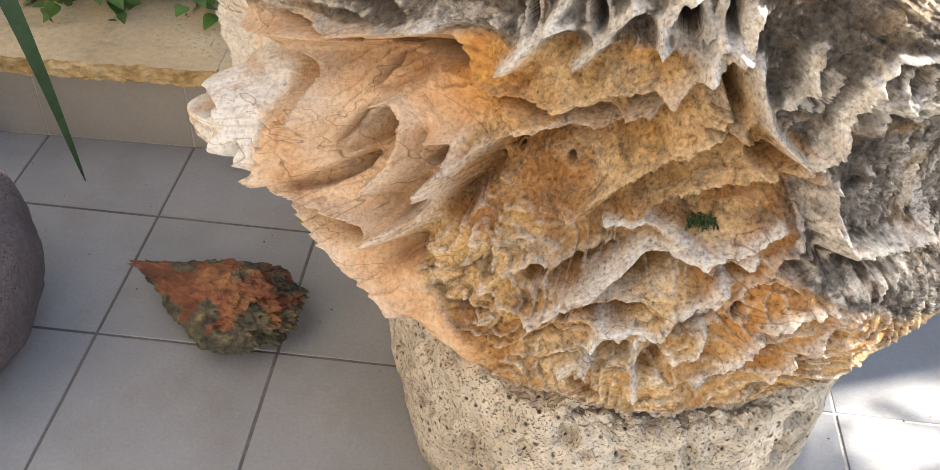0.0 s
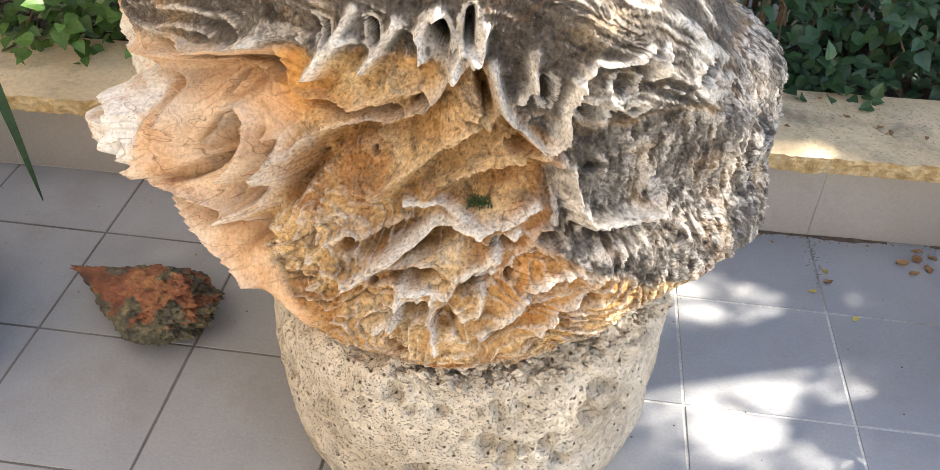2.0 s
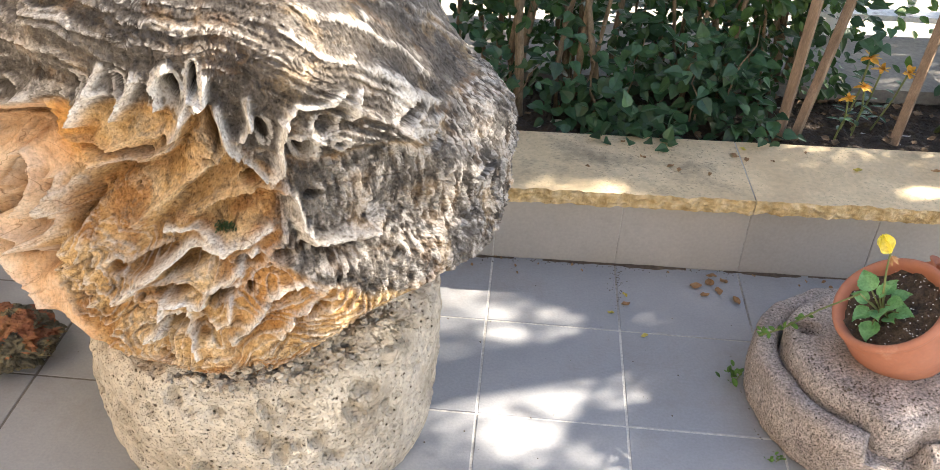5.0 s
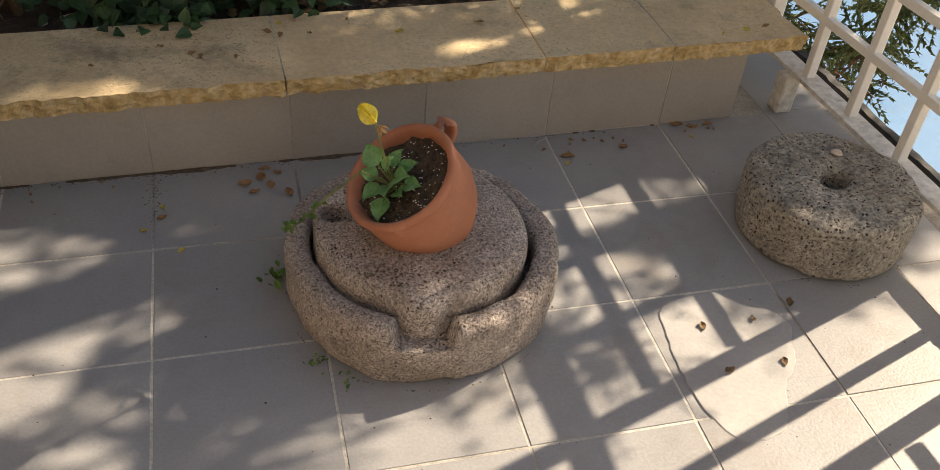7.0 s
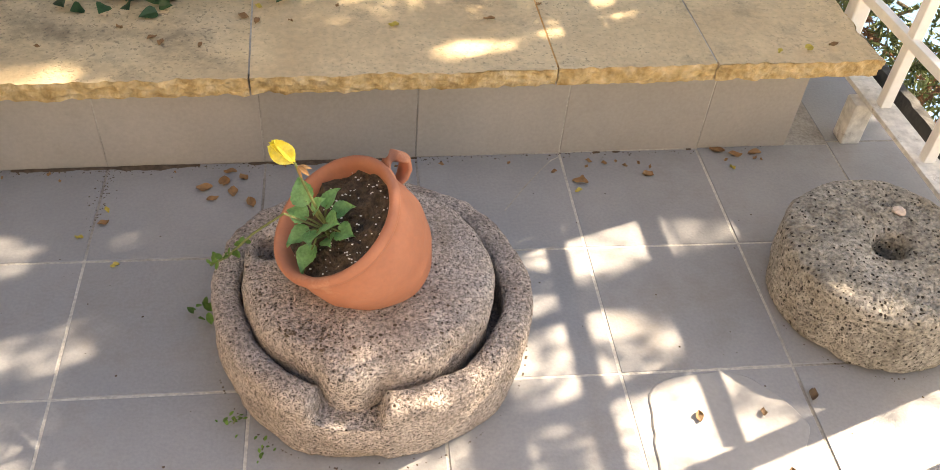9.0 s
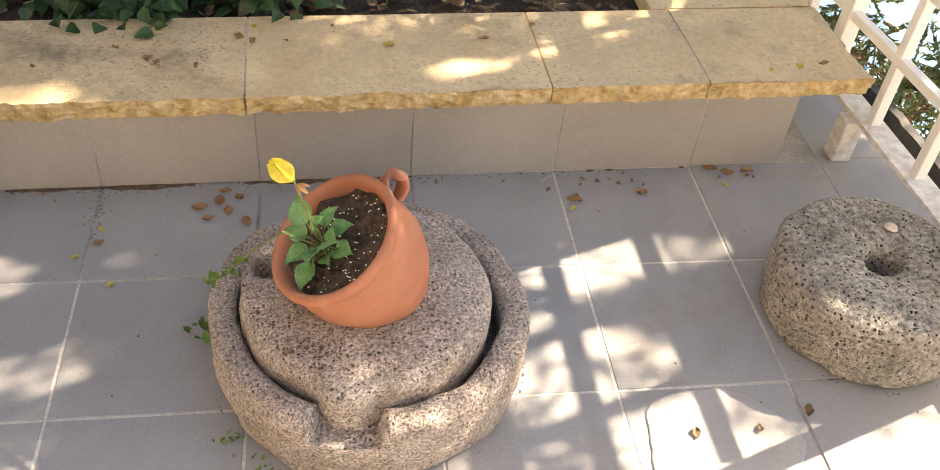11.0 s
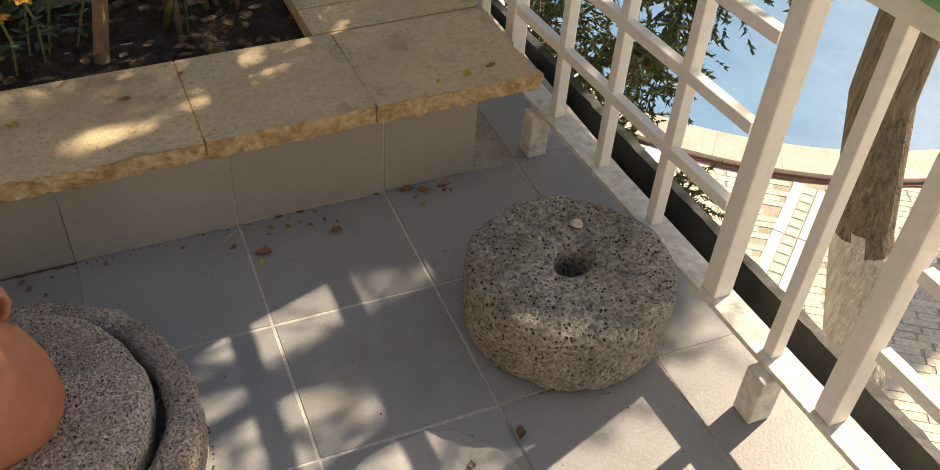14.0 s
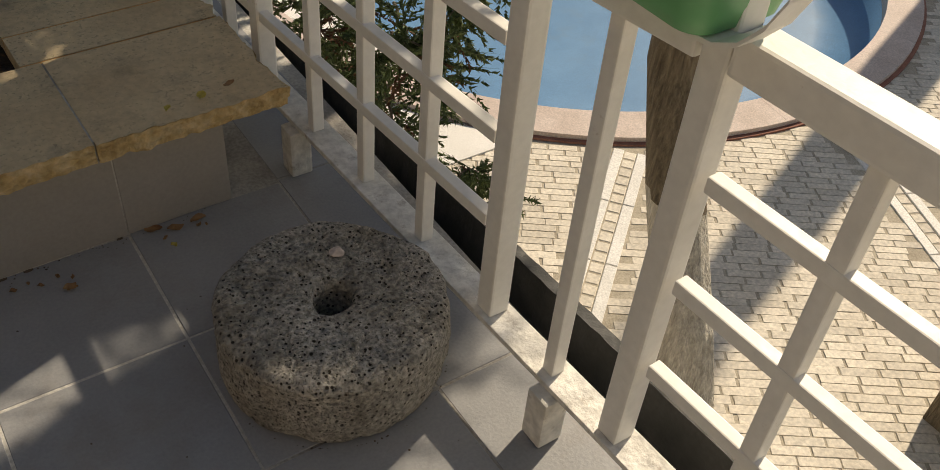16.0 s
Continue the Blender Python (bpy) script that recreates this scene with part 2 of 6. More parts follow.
YELLOWLEAF = leafy(material("yellowed_leaf", [(0.3, (0.50, 0.38, 0.06)), (0.7, (0.68, 0.55, 0.14))], 25, rough=0.7, bump=0.3), 0.2, 0.2)
YELLOW = leafy(material("yellow_petal", [(0.3, (0.84, 0.70, 0.05)), (0.7, (0.94, 0.87, 0.28))], 40, rough=0.6, bump=0.1), 0.1, 0.4)
MARIGOLD = leafy(material("orange_petal", [(0.3, (0.66, 0.30, 0.03)), (0.7, (0.82, 0.55, 0.10))], 40, rough=0.6, bump=0.2), 0.2, 0.3)
GREENPLASTIC = material("green_plastic", [(0.3, (0.13, 0.40, 0.17)), (0.7, (0.18, 0.48, 0.22))], 4, rough=0.38, bump=0.05, shine=0.5, mottle=0.03)
SETT = material("cream_stone_sett", [(0.3, (0.60, 0.54, 0.45)), (0.7, (0.77, 0.71, 0.61))], 3, rough=0.9, bump=0.5, fine=40, each=0.10)
SETTS = island_tones(material("cream_stone_setts", [(0.3, (0.60, 0.54, 0.45)), (0.7, (0.77, 0.71, 0.61))], 3, rough=0.9, bump=0.5, fine=40), 0.10)
BED = material("sand_joint", [(0.3, (0.36, 0.31, 0.24)), (0.7, (0.50, 0.45, 0.36))], 5, rough=1.0, bump=0.5)
WHITESTONE = material("white_marble_strip", [(0.3, (0.68, 0.66, 0.62)), (0.7, (0.80, 0.78, 0.75))], 4, rough=0.7, bump=0.2, each=0.05)
PINKSTONE = material("pink_pool_coping", [(0.3, (0.52, 0.42, 0.37)), (0.7, (0.64, 0.54, 0.49))], 5, rough=0.75, bump=0.3, each=0.06)
REDBRICK = material("red_coping_edge", [(0.3, (0.25, 0.10, 0.07)), (0.7, (0.36, 0.17, 0.12))], 9, rough=0.85, bump=0.5)
POOLBLUE = material("blue_pool_paint", [(0.3, (0.065, 0.20, 0.38)), (0.7, (0.11, 0.27, 0.47))], 1.5, rough=0.45, bump=0.1, stain=((0.12, 0.22, 0.32), 2.5, 0.56, 0.5))
ORE_A = material("rust_ore", [(0.3, (0.10, 0.045, 0.028)), (0.5, (0.25, 0.095, 0.05)), (0.7, (0.42, 0.21, 0.09))], 14, detail=10, rough=0.85, bump=1.0, fine=60, depth=0.012)
ORE_B = material("dark_ore_crust", [(0.3, (0.035, 0.035, 0.03)), (0.55, (0.13, 0.115, 0.075)), (0.75, (0.40, 0.31, 0.14))], 28, detail=10, rough=0.8, bump=1.0, fine=70, depth=0.012)
MOSS = leafy(material("green_weed", [(0.3, (0.06, 0.14, 0.02)), (0.7, (0.16, 0.30, 0.06))], 30, rough=0.6, bump=0.1), 0.3, 0.25)

# ---------------------------------------------------------------- builders
def mesh_of(bm, name, mats, smooth=False):
    me = bpy.data.meshes.new(name)
    bm.to_mesh(me)
    bm.free()
    for m in mats if isinstance(mats, (list, tuple)) else [mats]:
        me.materials.append(m)
    if smooth:
        me.polygons.foreach_set("use_smooth", [True] * len(me.polygons))
    return me


def raw(name, verts, faces, mats, smooth=False):
    me = bpy.data.meshes.new(name)
    me.from_pydata(verts, [], faces)
    for m in mats if isinstance(mats, (list, tuple)) else [mats]:
        me.materials.append(m)
    if smooth:
        me.polygons.foreach_set("use_smooth", [True] * len(me.polygons))
    return me


def part(name, bm, mat, parent, label="", smooth=False):
    """Link a bmesh (or a mesh) as one object under a thing or a part."""
    me = bm if isinstance(bm, bpy.types.Mesh) else mesh_of(bm, name, mat, smooth)
    ob = new(name, me)
    ob.parent = parent
    if label:
        ob["label"] = label
    return ob


def thing(name, label, category, m=None, group="", kind=""):
    ob = new(name)
    ob.empty_display_size = 0.05
    if m is not None:
        ob.matrix_basis = m
    return tagged(ob, label, category, group, kind)


def box(x0, x1, y0, y1, z0, z1, bevel=0.0, bm=None, m=None):
    bm = bm or bmesh.new()
    vs = [bm.verts.new((x, y, z)) for x in (x0, x1) for y in (y0, y1) for z in (z0, z1)]
    if m is not None:
        for v in vs:
            v.co = m @ v.co
    fs = [bm.faces.new([vs[i] for i in f]) for f in ((0, 1, 3, 2), (4, 6, 7, 5), (0, 4, 5, 1), (2, 3, 7, 6), (0, 2, 6, 4), (1, 5, 7, 3))]
    if bevel:
        edges = list({e for f in fs for e in f.edges})
        bmesh.ops.bevel(bm, geom=edges, offset=bevel, segments=2, affect="EDGES", profile=0.6)
    return bm


def slab_piece(sx, sy, sz, chamfer=0.003):
    """A cheap piece: a block about its middle with a chamfered upper rim, top at z = 0."""
    a, b = sx / 2, sy / 2
    v, f = [], []
    for (x, y, z) in ((a, b, -sz), (a, b, -chamfer), (a - chamfer, b - chamfer, 0)):
        v += [(-x, -y, z), (x, -y, z), (x, y, z), (-x, y, z)]
    for r in (0, 4):
        f += [(r + i, r + (i + 1) % 4, r + 4 + (i + 1) % 4, r + 4 + i) for i in range(4)]
    f.append((8, 9, 10, 11))
    return v, f


def tube(points, radii, sides=8, bm=None, cap=True):
    bm = bm or bmesh.new()
    rings = []
    for i, p in enumerate(points):
        p = Vector(p)
        way = (Vector(points[min(i + 1, len(points) - 1)]) - Vector(points[max(i - 1, 0)])).normalized()
        q = way.to_track_quat("Z", "Y")
        r = radii[i] if isinstance(radii, (list, tuple)) else radii
        rings.append([bm.verts.new(p + q @ Vector((r * math.cos(2 * math.pi * k / sides), r * math.sin(2 * math.pi * k / sides), 0))) for k in range(sides)])
    for a, b in zip(rings, rings[1:]):
        for k in range(sides):
            bm.faces.new((a[k], a[(k + 1) % sides], b[(k + 1) % sides], b[k]))
    if cap:
        bm.faces.new(rings[0][::-1])
        bm.faces.new(rings[-1])
    return bm


def lathe(profile, sides=48, wobble=0.0, rough=0.0, seed=0, size=14.0, bm=None):
    """Turn a profile of (radius, z) round the z axis; wobble bends the outline, rough breaks the skin."""
    bm = bm or bmesh.new()
    rings = []
    for r, z in profile:
        ring = []
        for k in range(sides):
            a = 2 * math.pi * k / sides
            rr = r * (1 + wobble * noise.noise(Vector((math.cos(a) * 1.3 + seed, math.sin(a) * 1.3, z * 2))))
            p = Vector((rr * math.cos(a), rr * math.sin(a), z))
            if rough:
                p += rough * noise.noise_vector(p * size + Vector((seed * 3.1, 0, 0))) + 0.5 * rough * noise.noise_vector(p * size * 3 + Vector((0, seed, 0)))
            ring.append(bm.verts.new(p))
        rings.append(ring)
    for a, b in zip(rings, rings[1:]):
        for k in range(sides):
            bm.faces.new((a[k], a[(k + 1) % sides], b[(k + 1) % sides], b[k]))
    return bm, rings


def dense(profile, gap):
    """More points along a profile, no further apart than gap."""
    out = [profile[0]]
    for a, b in zip(profile, profile[1:]):
        n = max(1, int(math.dist(a, b) / gap))
        out += [(a[0] + (b[0] - a[0]) * i / n, a[1] + (b[1] - a[1]) * i / n) for i in range(1, n + 1)]
    return out


LEAF_ROUND = ((0, 0), (0.22, 0.25), (0.30, 0.55), (0.18, 0.85), (0, 1.0))
LEAF_SLIM = ((0, 0), (0.14, 0.25), (0.18, 0.5), (0.10, 0.8), (0, 1.0))
LEAF_LOBED = ((0, 0), (0.27, 0.03), (0.40, 0.22), (0.37, 0.42), (0.22, 0.68), (0.09, 0.88), (0, 1.0))


def leaf_cloud(places, shape):
    """Folded blades; places: (position, direction, up, length)."""
    verts, faces = [], []
    for p, way, up, size in places:
        way = Vector(way).normalized()
        side = way.cross(Vector(up))
        side = side.normalized() if side.length > 1e-4 else Vector((1, 0, 0))
        top = side.cross(way)
        base = len(verts)
        n = len(shape)
        for w, l in shape:
            curl = -0.18 * l * l * size
            mid = Vector(p) + way * l * size + top * curl
            verts.append(tuple(mid))
            verts.append(tuple(mid + side * w * size + top * 0.10 * w * size * 2))
            verts.append(tuple(mid - side * w * size + top * 0.10 * w * size * 2))
        for i in range(n - 1):
            a, b = base + 3 * i, base + 3 * i + 3
            if i == 0:
                faces += [(a, a + 4, a + 3), (a, a + 3, a + 5)]
            elif i == n - 2:
                faces += [(a, a + 1, b), (a, b, a + 2)]
            else:
                faces += [(a, a + 1, b + 1, b), (a, b, b + 2, a + 2)]
    return verts, faces

# ---------------------------------------------------------------- terrace, planter, railings
T = 0.3333
PL = pose(0, 0.277, 0, 0, 0, 1.5)          # the planter's front line
SLABS = PL @ pose(0, 0, 0.214, 0, -0.60, 0)  # its coping, with a slight fall


def structure(name, bm, mat, label, smooth=False):
    me = bm if isinstance(bm, bpy.types.Mesh) else mesh_of(bm, name, mat, smooth)
    return tagged(new(name, me), label, name.split("_")[0], kind="structure")


floor = structure("floor", box(-0.47, 1.90, -4.2, 1.75, -0.30, -0.0014), GROUT, "terrace floor of large grey square tiles with cement joints")
floor_west = structure("floor_west", box(-3.4, -0.47, -4.2, 1.75, -0.30, -0.0014), DARKGROUT, "older grey floor tiles with dirt-darkened joints")
# out of view: added pale so that it bounces light onto the boulder's face
building = structure("wall_south", box(-3.4, 1.95, -4.4, -4.2, -2.6, 3.2), BOUNCEWALL, "unseen pale wall added behind the terrace to bounce light")
# out of view: added tall and close to block sky from the western tiles
side = structure("wall_west", box(-2.62, -2.42, -4.4, 1.75, -2.6, 4.6), PLASTER, "unseen plain brown wall added to shade the terrace's west end")
podium = structure("wall_podium", box(-3.4, 1.88, -4.2, 1.7, -2.6, -0.302), CONCRETE, "concrete podium wall below the terrace edge")


def riser_tiles():
    body = box(-3.3, 1.552, 0.002, 1.15, -0.004, 0.212, m=PL)
    wall = structure("wall_planter", body, GROUT, "low planter wall faced with grey tiles under limestone coping")
    wall_edges = [-3.333 + T * i for i in range(15)] + [1.557]
    for a, b in zip(wall_edges, wall_edges[1:]):
        bm = box(a + 0.0015, b - 0.0015, 0, 0.008, 0.003, 0.213, 0.0012, m=PL)
        part("riser_tile", bm, RISER, wall)
    for k in range(4):
        part("riser_tile", box(1.553, 1.560, 0.009 + 0.28 * k, 0.286 + 0.28 * k, 0.003, 0.213, 0.0012, m=PL), RISER, wall)


riser_tiles()


def coping_slab(name, x0, x1, y0, y1, rough_front, rough_end=False, thick=0.043, mats=(None,), parent=None, seed=0):
    """A coping slab with a hand-split edge."""
    nx, ny, nz = max(6, int((x1 - x0) / 0.0055)), 8, 9
    verts, faces, tags = [], [], []
    def split(x, y, z):
        p = Vector((x, y, z))
        k = noise.noise(p * 24 + Vector((seed, 0, 0))) * 0.008 + noise.noise(Vector((p.x * 60, p.y * 60, p.z * 110))) * 0.006 + noise.noise(p * 9) * 0.005
        return k
    def grid(n, m, fn, tag):
        base = len(verts)
        for j in range(m + 1):
            for i in range(n + 1):
                verts.append(fn(i / n, j / m))
        for j in range(m):
            for i in range(n):
                a = base + j * (n + 1) + i
                faces.append((a, a + 1, a + n + 2, a + n + 1))
                tags.append(tag)
    def edge_y(x, z):
        return y0 + (split(x, 0, z) - 0.004 * (z / thick) if rough_front else 0)
    def edge_x(y, z):
        return x1 + (split(3, y, z) * 1.3 if rough_end else 0)
    def top(u, v):
        x = x0 + (x1 - x0) * u
        y = edge_y(x, thick) * (1 - v) + y1 * v
        x = x0 + (edge_x(y, thick) - x0) * u
        return (x, y, thick + 0.0015 * noise.noise(Vector((x * 4, y * 4, seed))))
    grid(nx, ny, top, 0)
    grid(nx, nz, lambda u, v: (x0 + (edge_x(edge_y(x1, v * thick), v * thick) - x0) * u, edge_y(x0 + (x1 - x0) * u, v * thick), v * thick + (0.0015 * noise.noise(Vector((x0 + (x1 - x0) * u, y0, seed))) if v == 1 else 0)), 1 if rough_front else 0)
    grid(30, nz, lambda u, v: (edge_x(edge_y(x1, v * thick) * (1 - u) + y1 * u, v * thick), edge_y(x1, v * thick) * (1 - u) + y1 * u, v * thick), 1 if rough_end else 0)
    grid(1, nz, lambda u, v: (x0, y1 * (1 - u) + edge_y(x0, v * thick) * u, v * thick), 0)
    grid(nx, nz, lambda u, v: (x1 + (x0 - x1) * u, y1, v * thick), 0)
    grid(nx, 1, lambda u, v: (x0 + (x1 - x0) * u, y0 + 0.01 + (y1 - y0 - 0.01) * (1 - v), 0), 0)
    me = raw(name, [tuple(SLABS @ Vector(v)) for v in verts], faces, mats)
    me.polygons.foreach_set("material_index", tags)
    return part(name, me, None, parent)


coping = thing("trim_coping", "pale limestone coping slabs with hand-split front edge on the planter", "coping", kind="structure")
JOINTS = [-3.3, -2.83, -2.20, -1.57, -0.94, -0.31, 0.322, 0.953, 1.302, 1.678]
for i, (a, b) in enumerate(zip(JOINTS, JOINTS[1:])):
    coping_slab("coping_slab", a + 0.002, b - 0.002, -0.046, 0.262, True, i == len(JOINTS) - 2, mats=(LIMESTONE, SPLIT), parent=coping, seed=i * 7)
    if i:
        part("mortar_joint", box(a - 0.004, a + 0.004, -0.036, 0.26, 0.004, 0.0418, m=SLABS), ORANGE if i in (7, 5) else GROUT, coping)
for k, (a, b) in enumerate(((0.268, 0.385), (0.391, 0.62), (0.626, 0.86), (0.866, 1.12))):
    coping_slab("coping_slab", 1.262, 1.672, a, b, False, True, mats=(LIMESTONE, SPLIT), parent=coping, seed=60 + k)
    part("mortar_joint", box(1.262, 1.668, a - 0.007, a + 0.001, 0.004, 0.0415, m=SLABS), ORANGE, coping)
for i in range(7):
    coping_slab("coping_slab", -3.3 + 0.65 * i, -2.654 + 0.65 * i, 0.66, 1.12, False, mats=(BACKSLAB, SPLIT), parent=coping, seed=90 + i)


def planter_soil():
    bm = bmesh.new()
    nx, ny = 190, 20
    grid = [[bm.verts.new(PL @ Vector((-3.25 + 4.52 * i / nx, 0.255 + 0.41 * j / ny, 0.222 + 0.018 * noise.fractal(Vector((i * 0.35, j * 0.35, 0)), 1, 2, 4)))) for i in range(nx + 1)] for j in range(ny + 1)]
    for j in range(ny):
        for i in range(nx):
            bm.faces.new((grid[j][i], grid[j][i + 1], grid[j + 1][i + 1], grid[j + 1][i]))
    return structure("ground_bed", bm, EARTH, "dark damp garden soil in the raised planter", True)


planter_soil()


def rail_x(y):
    return 1.754 + (0.305 - y) * 0.05


def railing_bar(parent, name, p, q, w, h, mat=WHITEPAINT):
    """A square hollow-section bar from p to q."""
    p, q = Vector(p), Vector(q)
    m = Matrix.Translation(p) @ (q - p).to_track_quat("X", "Z").to_matrix().to_4x4()
    return part(name, box(0, (q - p).length, -w / 2, w / 2, -h / 2, h / 2, min(w, h) * 0.12, m=m), mat, parent)


def east_railing():
    r = thing("railing", "white-painted steel railing with square bars and flaking rusty base", "railing", kind="structure")
    def at(y, z, dx=0.0):
        return (rail_x(y) + dx, y, z)
    railing_bar(r, "base_rail", at(1.5, 0.122), at(-3.0, 0.122), 0.062, 0.012, FLAKED)
    for y0, y1 in ((0.86, 0.545), (0.515, -0.285), (-0.66, -2.2), (-2.25, -3.0)):
        for z in (0.295, 0.463, 0.633):
            fall = 0.0 if y0 > 0 else 0.024
            railing_bar(r, "cross_bar", at(y0, z + fall, -0.004), at(y1, z + (0.022 if y0 == 0.515 else fall), -0.004), 0.022, 0.024)
    railing_bar(r, "top_rail", at(1.5, 0.835), at(-0.30, 0.80), 0.045, 0.045)
    railing_bar(r, "top_rail", at(-0.33, 0.80), at(-0.60, 0.815), 0.04, 0.04)
    railing_bar(r, "top_rail", at(-0.65, 0.828), at(-3.0, 0.84), 0.052, 0.05)
    for y in (0.86, 0.53, -0.312, -0.628, -2.22):
        railing_bar(r, "post", at(y, 0.128), at(y, 1.02 if y == -0.312 else 0.90), 0.041, 0.041)
    for y in (0.70, 0.305, 0.106, -0.098, -0.838, -1.06, -1.28, -1.5, -1.72, -1.95):
        railing_bar(r, "upright", at(y, 0.128), at(y, 0.82), 0.026, 0.026)
    railing_bar(r, "upright", at(-0.478, 0.10), at(-0.478, 0.79), 0.026, 0.026)
    for y in (1.15, 0.345, -0.505, -1.35, -2.2):
        railing_bar(r, "foot", at(y, 0.0, -0.028), at(y, 0.115, -0.028), 0.05, 0.05, FLAKED)
    bm = bmesh.new()
    hook = [(-0.055, 0.862), (-0.05, 0.848), (-0.02, 0.842), (0.02, 0.846), (0.05, 0.862), (0.075, 0.892), (0.092, 0.93)]
    x = rail_x(-0.63) - 0.04
    prev = None
    for dy, z in hook:
        ring = [bm.verts.new((x + a, -0.63 - dy, z + b)) for a, b in ((-0.02, 0), (0.02, 0), (0.02, 0.006), (-0.02, 0.006))]
        if prev:
            for k in range(4):
                bm.faces.new((prev[k], prev[(k + 1) % 4], ring[(k + 1) % 4], ring[k]))
        else:
            bm.faces.new(ring[::-1])
        prev = ring
    bm.faces.new(prev)
    part("bracket_hook", bm, WHITEPAINT, r, "bent white flat-steel hook")
    return r


east_railing()


def north_railing():
    r = thing("railing_north", "white weathered railing behind the planter shrubs", "railing", kind="structure")
    railing_bar(r, "base_rail", PL @ Vector((-3.2, 1.12, 0.34)), PL @ Vector((1.72, 1.12, 0.345)), 0.07, 0.02, FLAKED)
    for x in (-2.1, -0.66, 0.80, 1.70):
        railing_bar(r, "post", PL @ Vector((x, 1.12, 0.25)), PL @ Vector((x, 1.12, 1.10)), 0.05, 0.05)
    for z in (0.62, 0.86, 1.08):
        railing_bar(r, "cross_bar", PL @ Vector((-3.2, 1.12, z)), PL @ Vector((1.72, 1.12, z)), 0.024, 0.024)
    for i in range(16):
        x = -3.0 + 0.29 * i
        railing_bar(r, "upright", PL @ Vector((x, 1.12, 0.35)), PL @ Vector((x, 1.12, 1.08)), 0.022, 0.022)


north_railing()


def eaves_gutter():
    """The dark channel along the terrace edge, with its chipped lip."""
    bm = bmesh.new()
    prof = [(0.075, -0.005), (0.08, -0.09), (0.19, -0.10), (0.20, 0.015), (0.225, 0.015), (0.23, -0.16), (0.06, -0.16), (0.055, -0.006)]
    n = 240
    rings = []
    for i in range(n + 1):
        y = 1.7 - 5.9 * i / n
        rings.append([bm.verts.new((rail_x(y) + a + 0.004 * noise.noise(Vector((y * 30, a * 40, 0))), y, b + (0.006 * noise.noise(Vector((y * 22, a * 30, 5))) if b > 0 else 0))) for a, b in prof])
    for a, b in zip(rings, rings[1:]):
        for k in range(len(prof)):
            bm.faces.new((a[k], b[k], b[(k + 1) % len(prof)], a[(k + 1) % len(prof)]))
    return structure("gutter_edge", bm, GUTTER, "dark bitumen gutter with chipped pale lip along the terrace edge")


eaves_gutter()

# ---------------------------------------------------------------- the court below
GZ = -2.6
POOL = (6.9, 5.5)
ground = structure("ground", lathe([(3.3, GZ - 0.5), (3.3, GZ - 0.06), (9, GZ - 0.06), (30, GZ - 0.06), (600, GZ - 0.06)], 96)[0], BED, "sandy ground round the court below")
ground.location = (*POOL, 0)


def ring_strip(name, cx, cy, r0, r1, z0, z1, mat, label, parent=None, pieces=44, gap=0.004):
    """Curved kerb pieces round a circle."""
    base = parent or thing(name, label, name.split("_")[0], kind="structure")
    step_a = 2 * math.pi / pieces
    verts, faces = [], []
    n = 5
    for k in range(n + 1):
        a = step_a * (k / n) * (1 - gap)
        for r, z in ((r0, z0), (r1, z0), (r1, z1), (r0, z1)):
            verts.append((r * math.cos(a), r * math.sin(a), z))
    for k in range(n):
        for i in range(4):
            faces.append((4 * k + i, 4 * k + (i + 1) % 4, 4 * k + 4 + (i + 1) % 4, 4 * k + 4 + i))
    faces += [(3, 2, 1, 0), (4 * n, 4 * n + 1, 4 * n + 2, 4 * n + 3)]
    me = raw("kerb_stone", verts, faces, mat)
    for i in range(pieces):
        ob = new("kerb_stone", me)
        ob.parent = base
        ob.location, ob.rotation_euler = (cx, cy, 0), (0, 0, step_a * i)
    return base


pool = structure("pool_basin", lathe([(0.02, GZ - 0.42), (2.6, GZ - 0.42), (3.10, GZ - 0.36), (3.14, GZ + 0.02), (3.2, GZ + 0.02)], 96)[0], POOLBLUE, "round swimming pool basin painted pale blue, nearly dry", True)
pool.location = (*POOL, 0)
ring_strip("trim_coping_pool", *POOL, 3.12, 3.44, GZ - 0.1, GZ + 0.05, PINKSTONE, "pinkish stone coping round the pool")
ring_strip("trim_red_edge", *POOL, 3.40, 3.475, GZ - 0.1, GZ + 0.012, REDBRICK, "dark red edging under the pool coping")


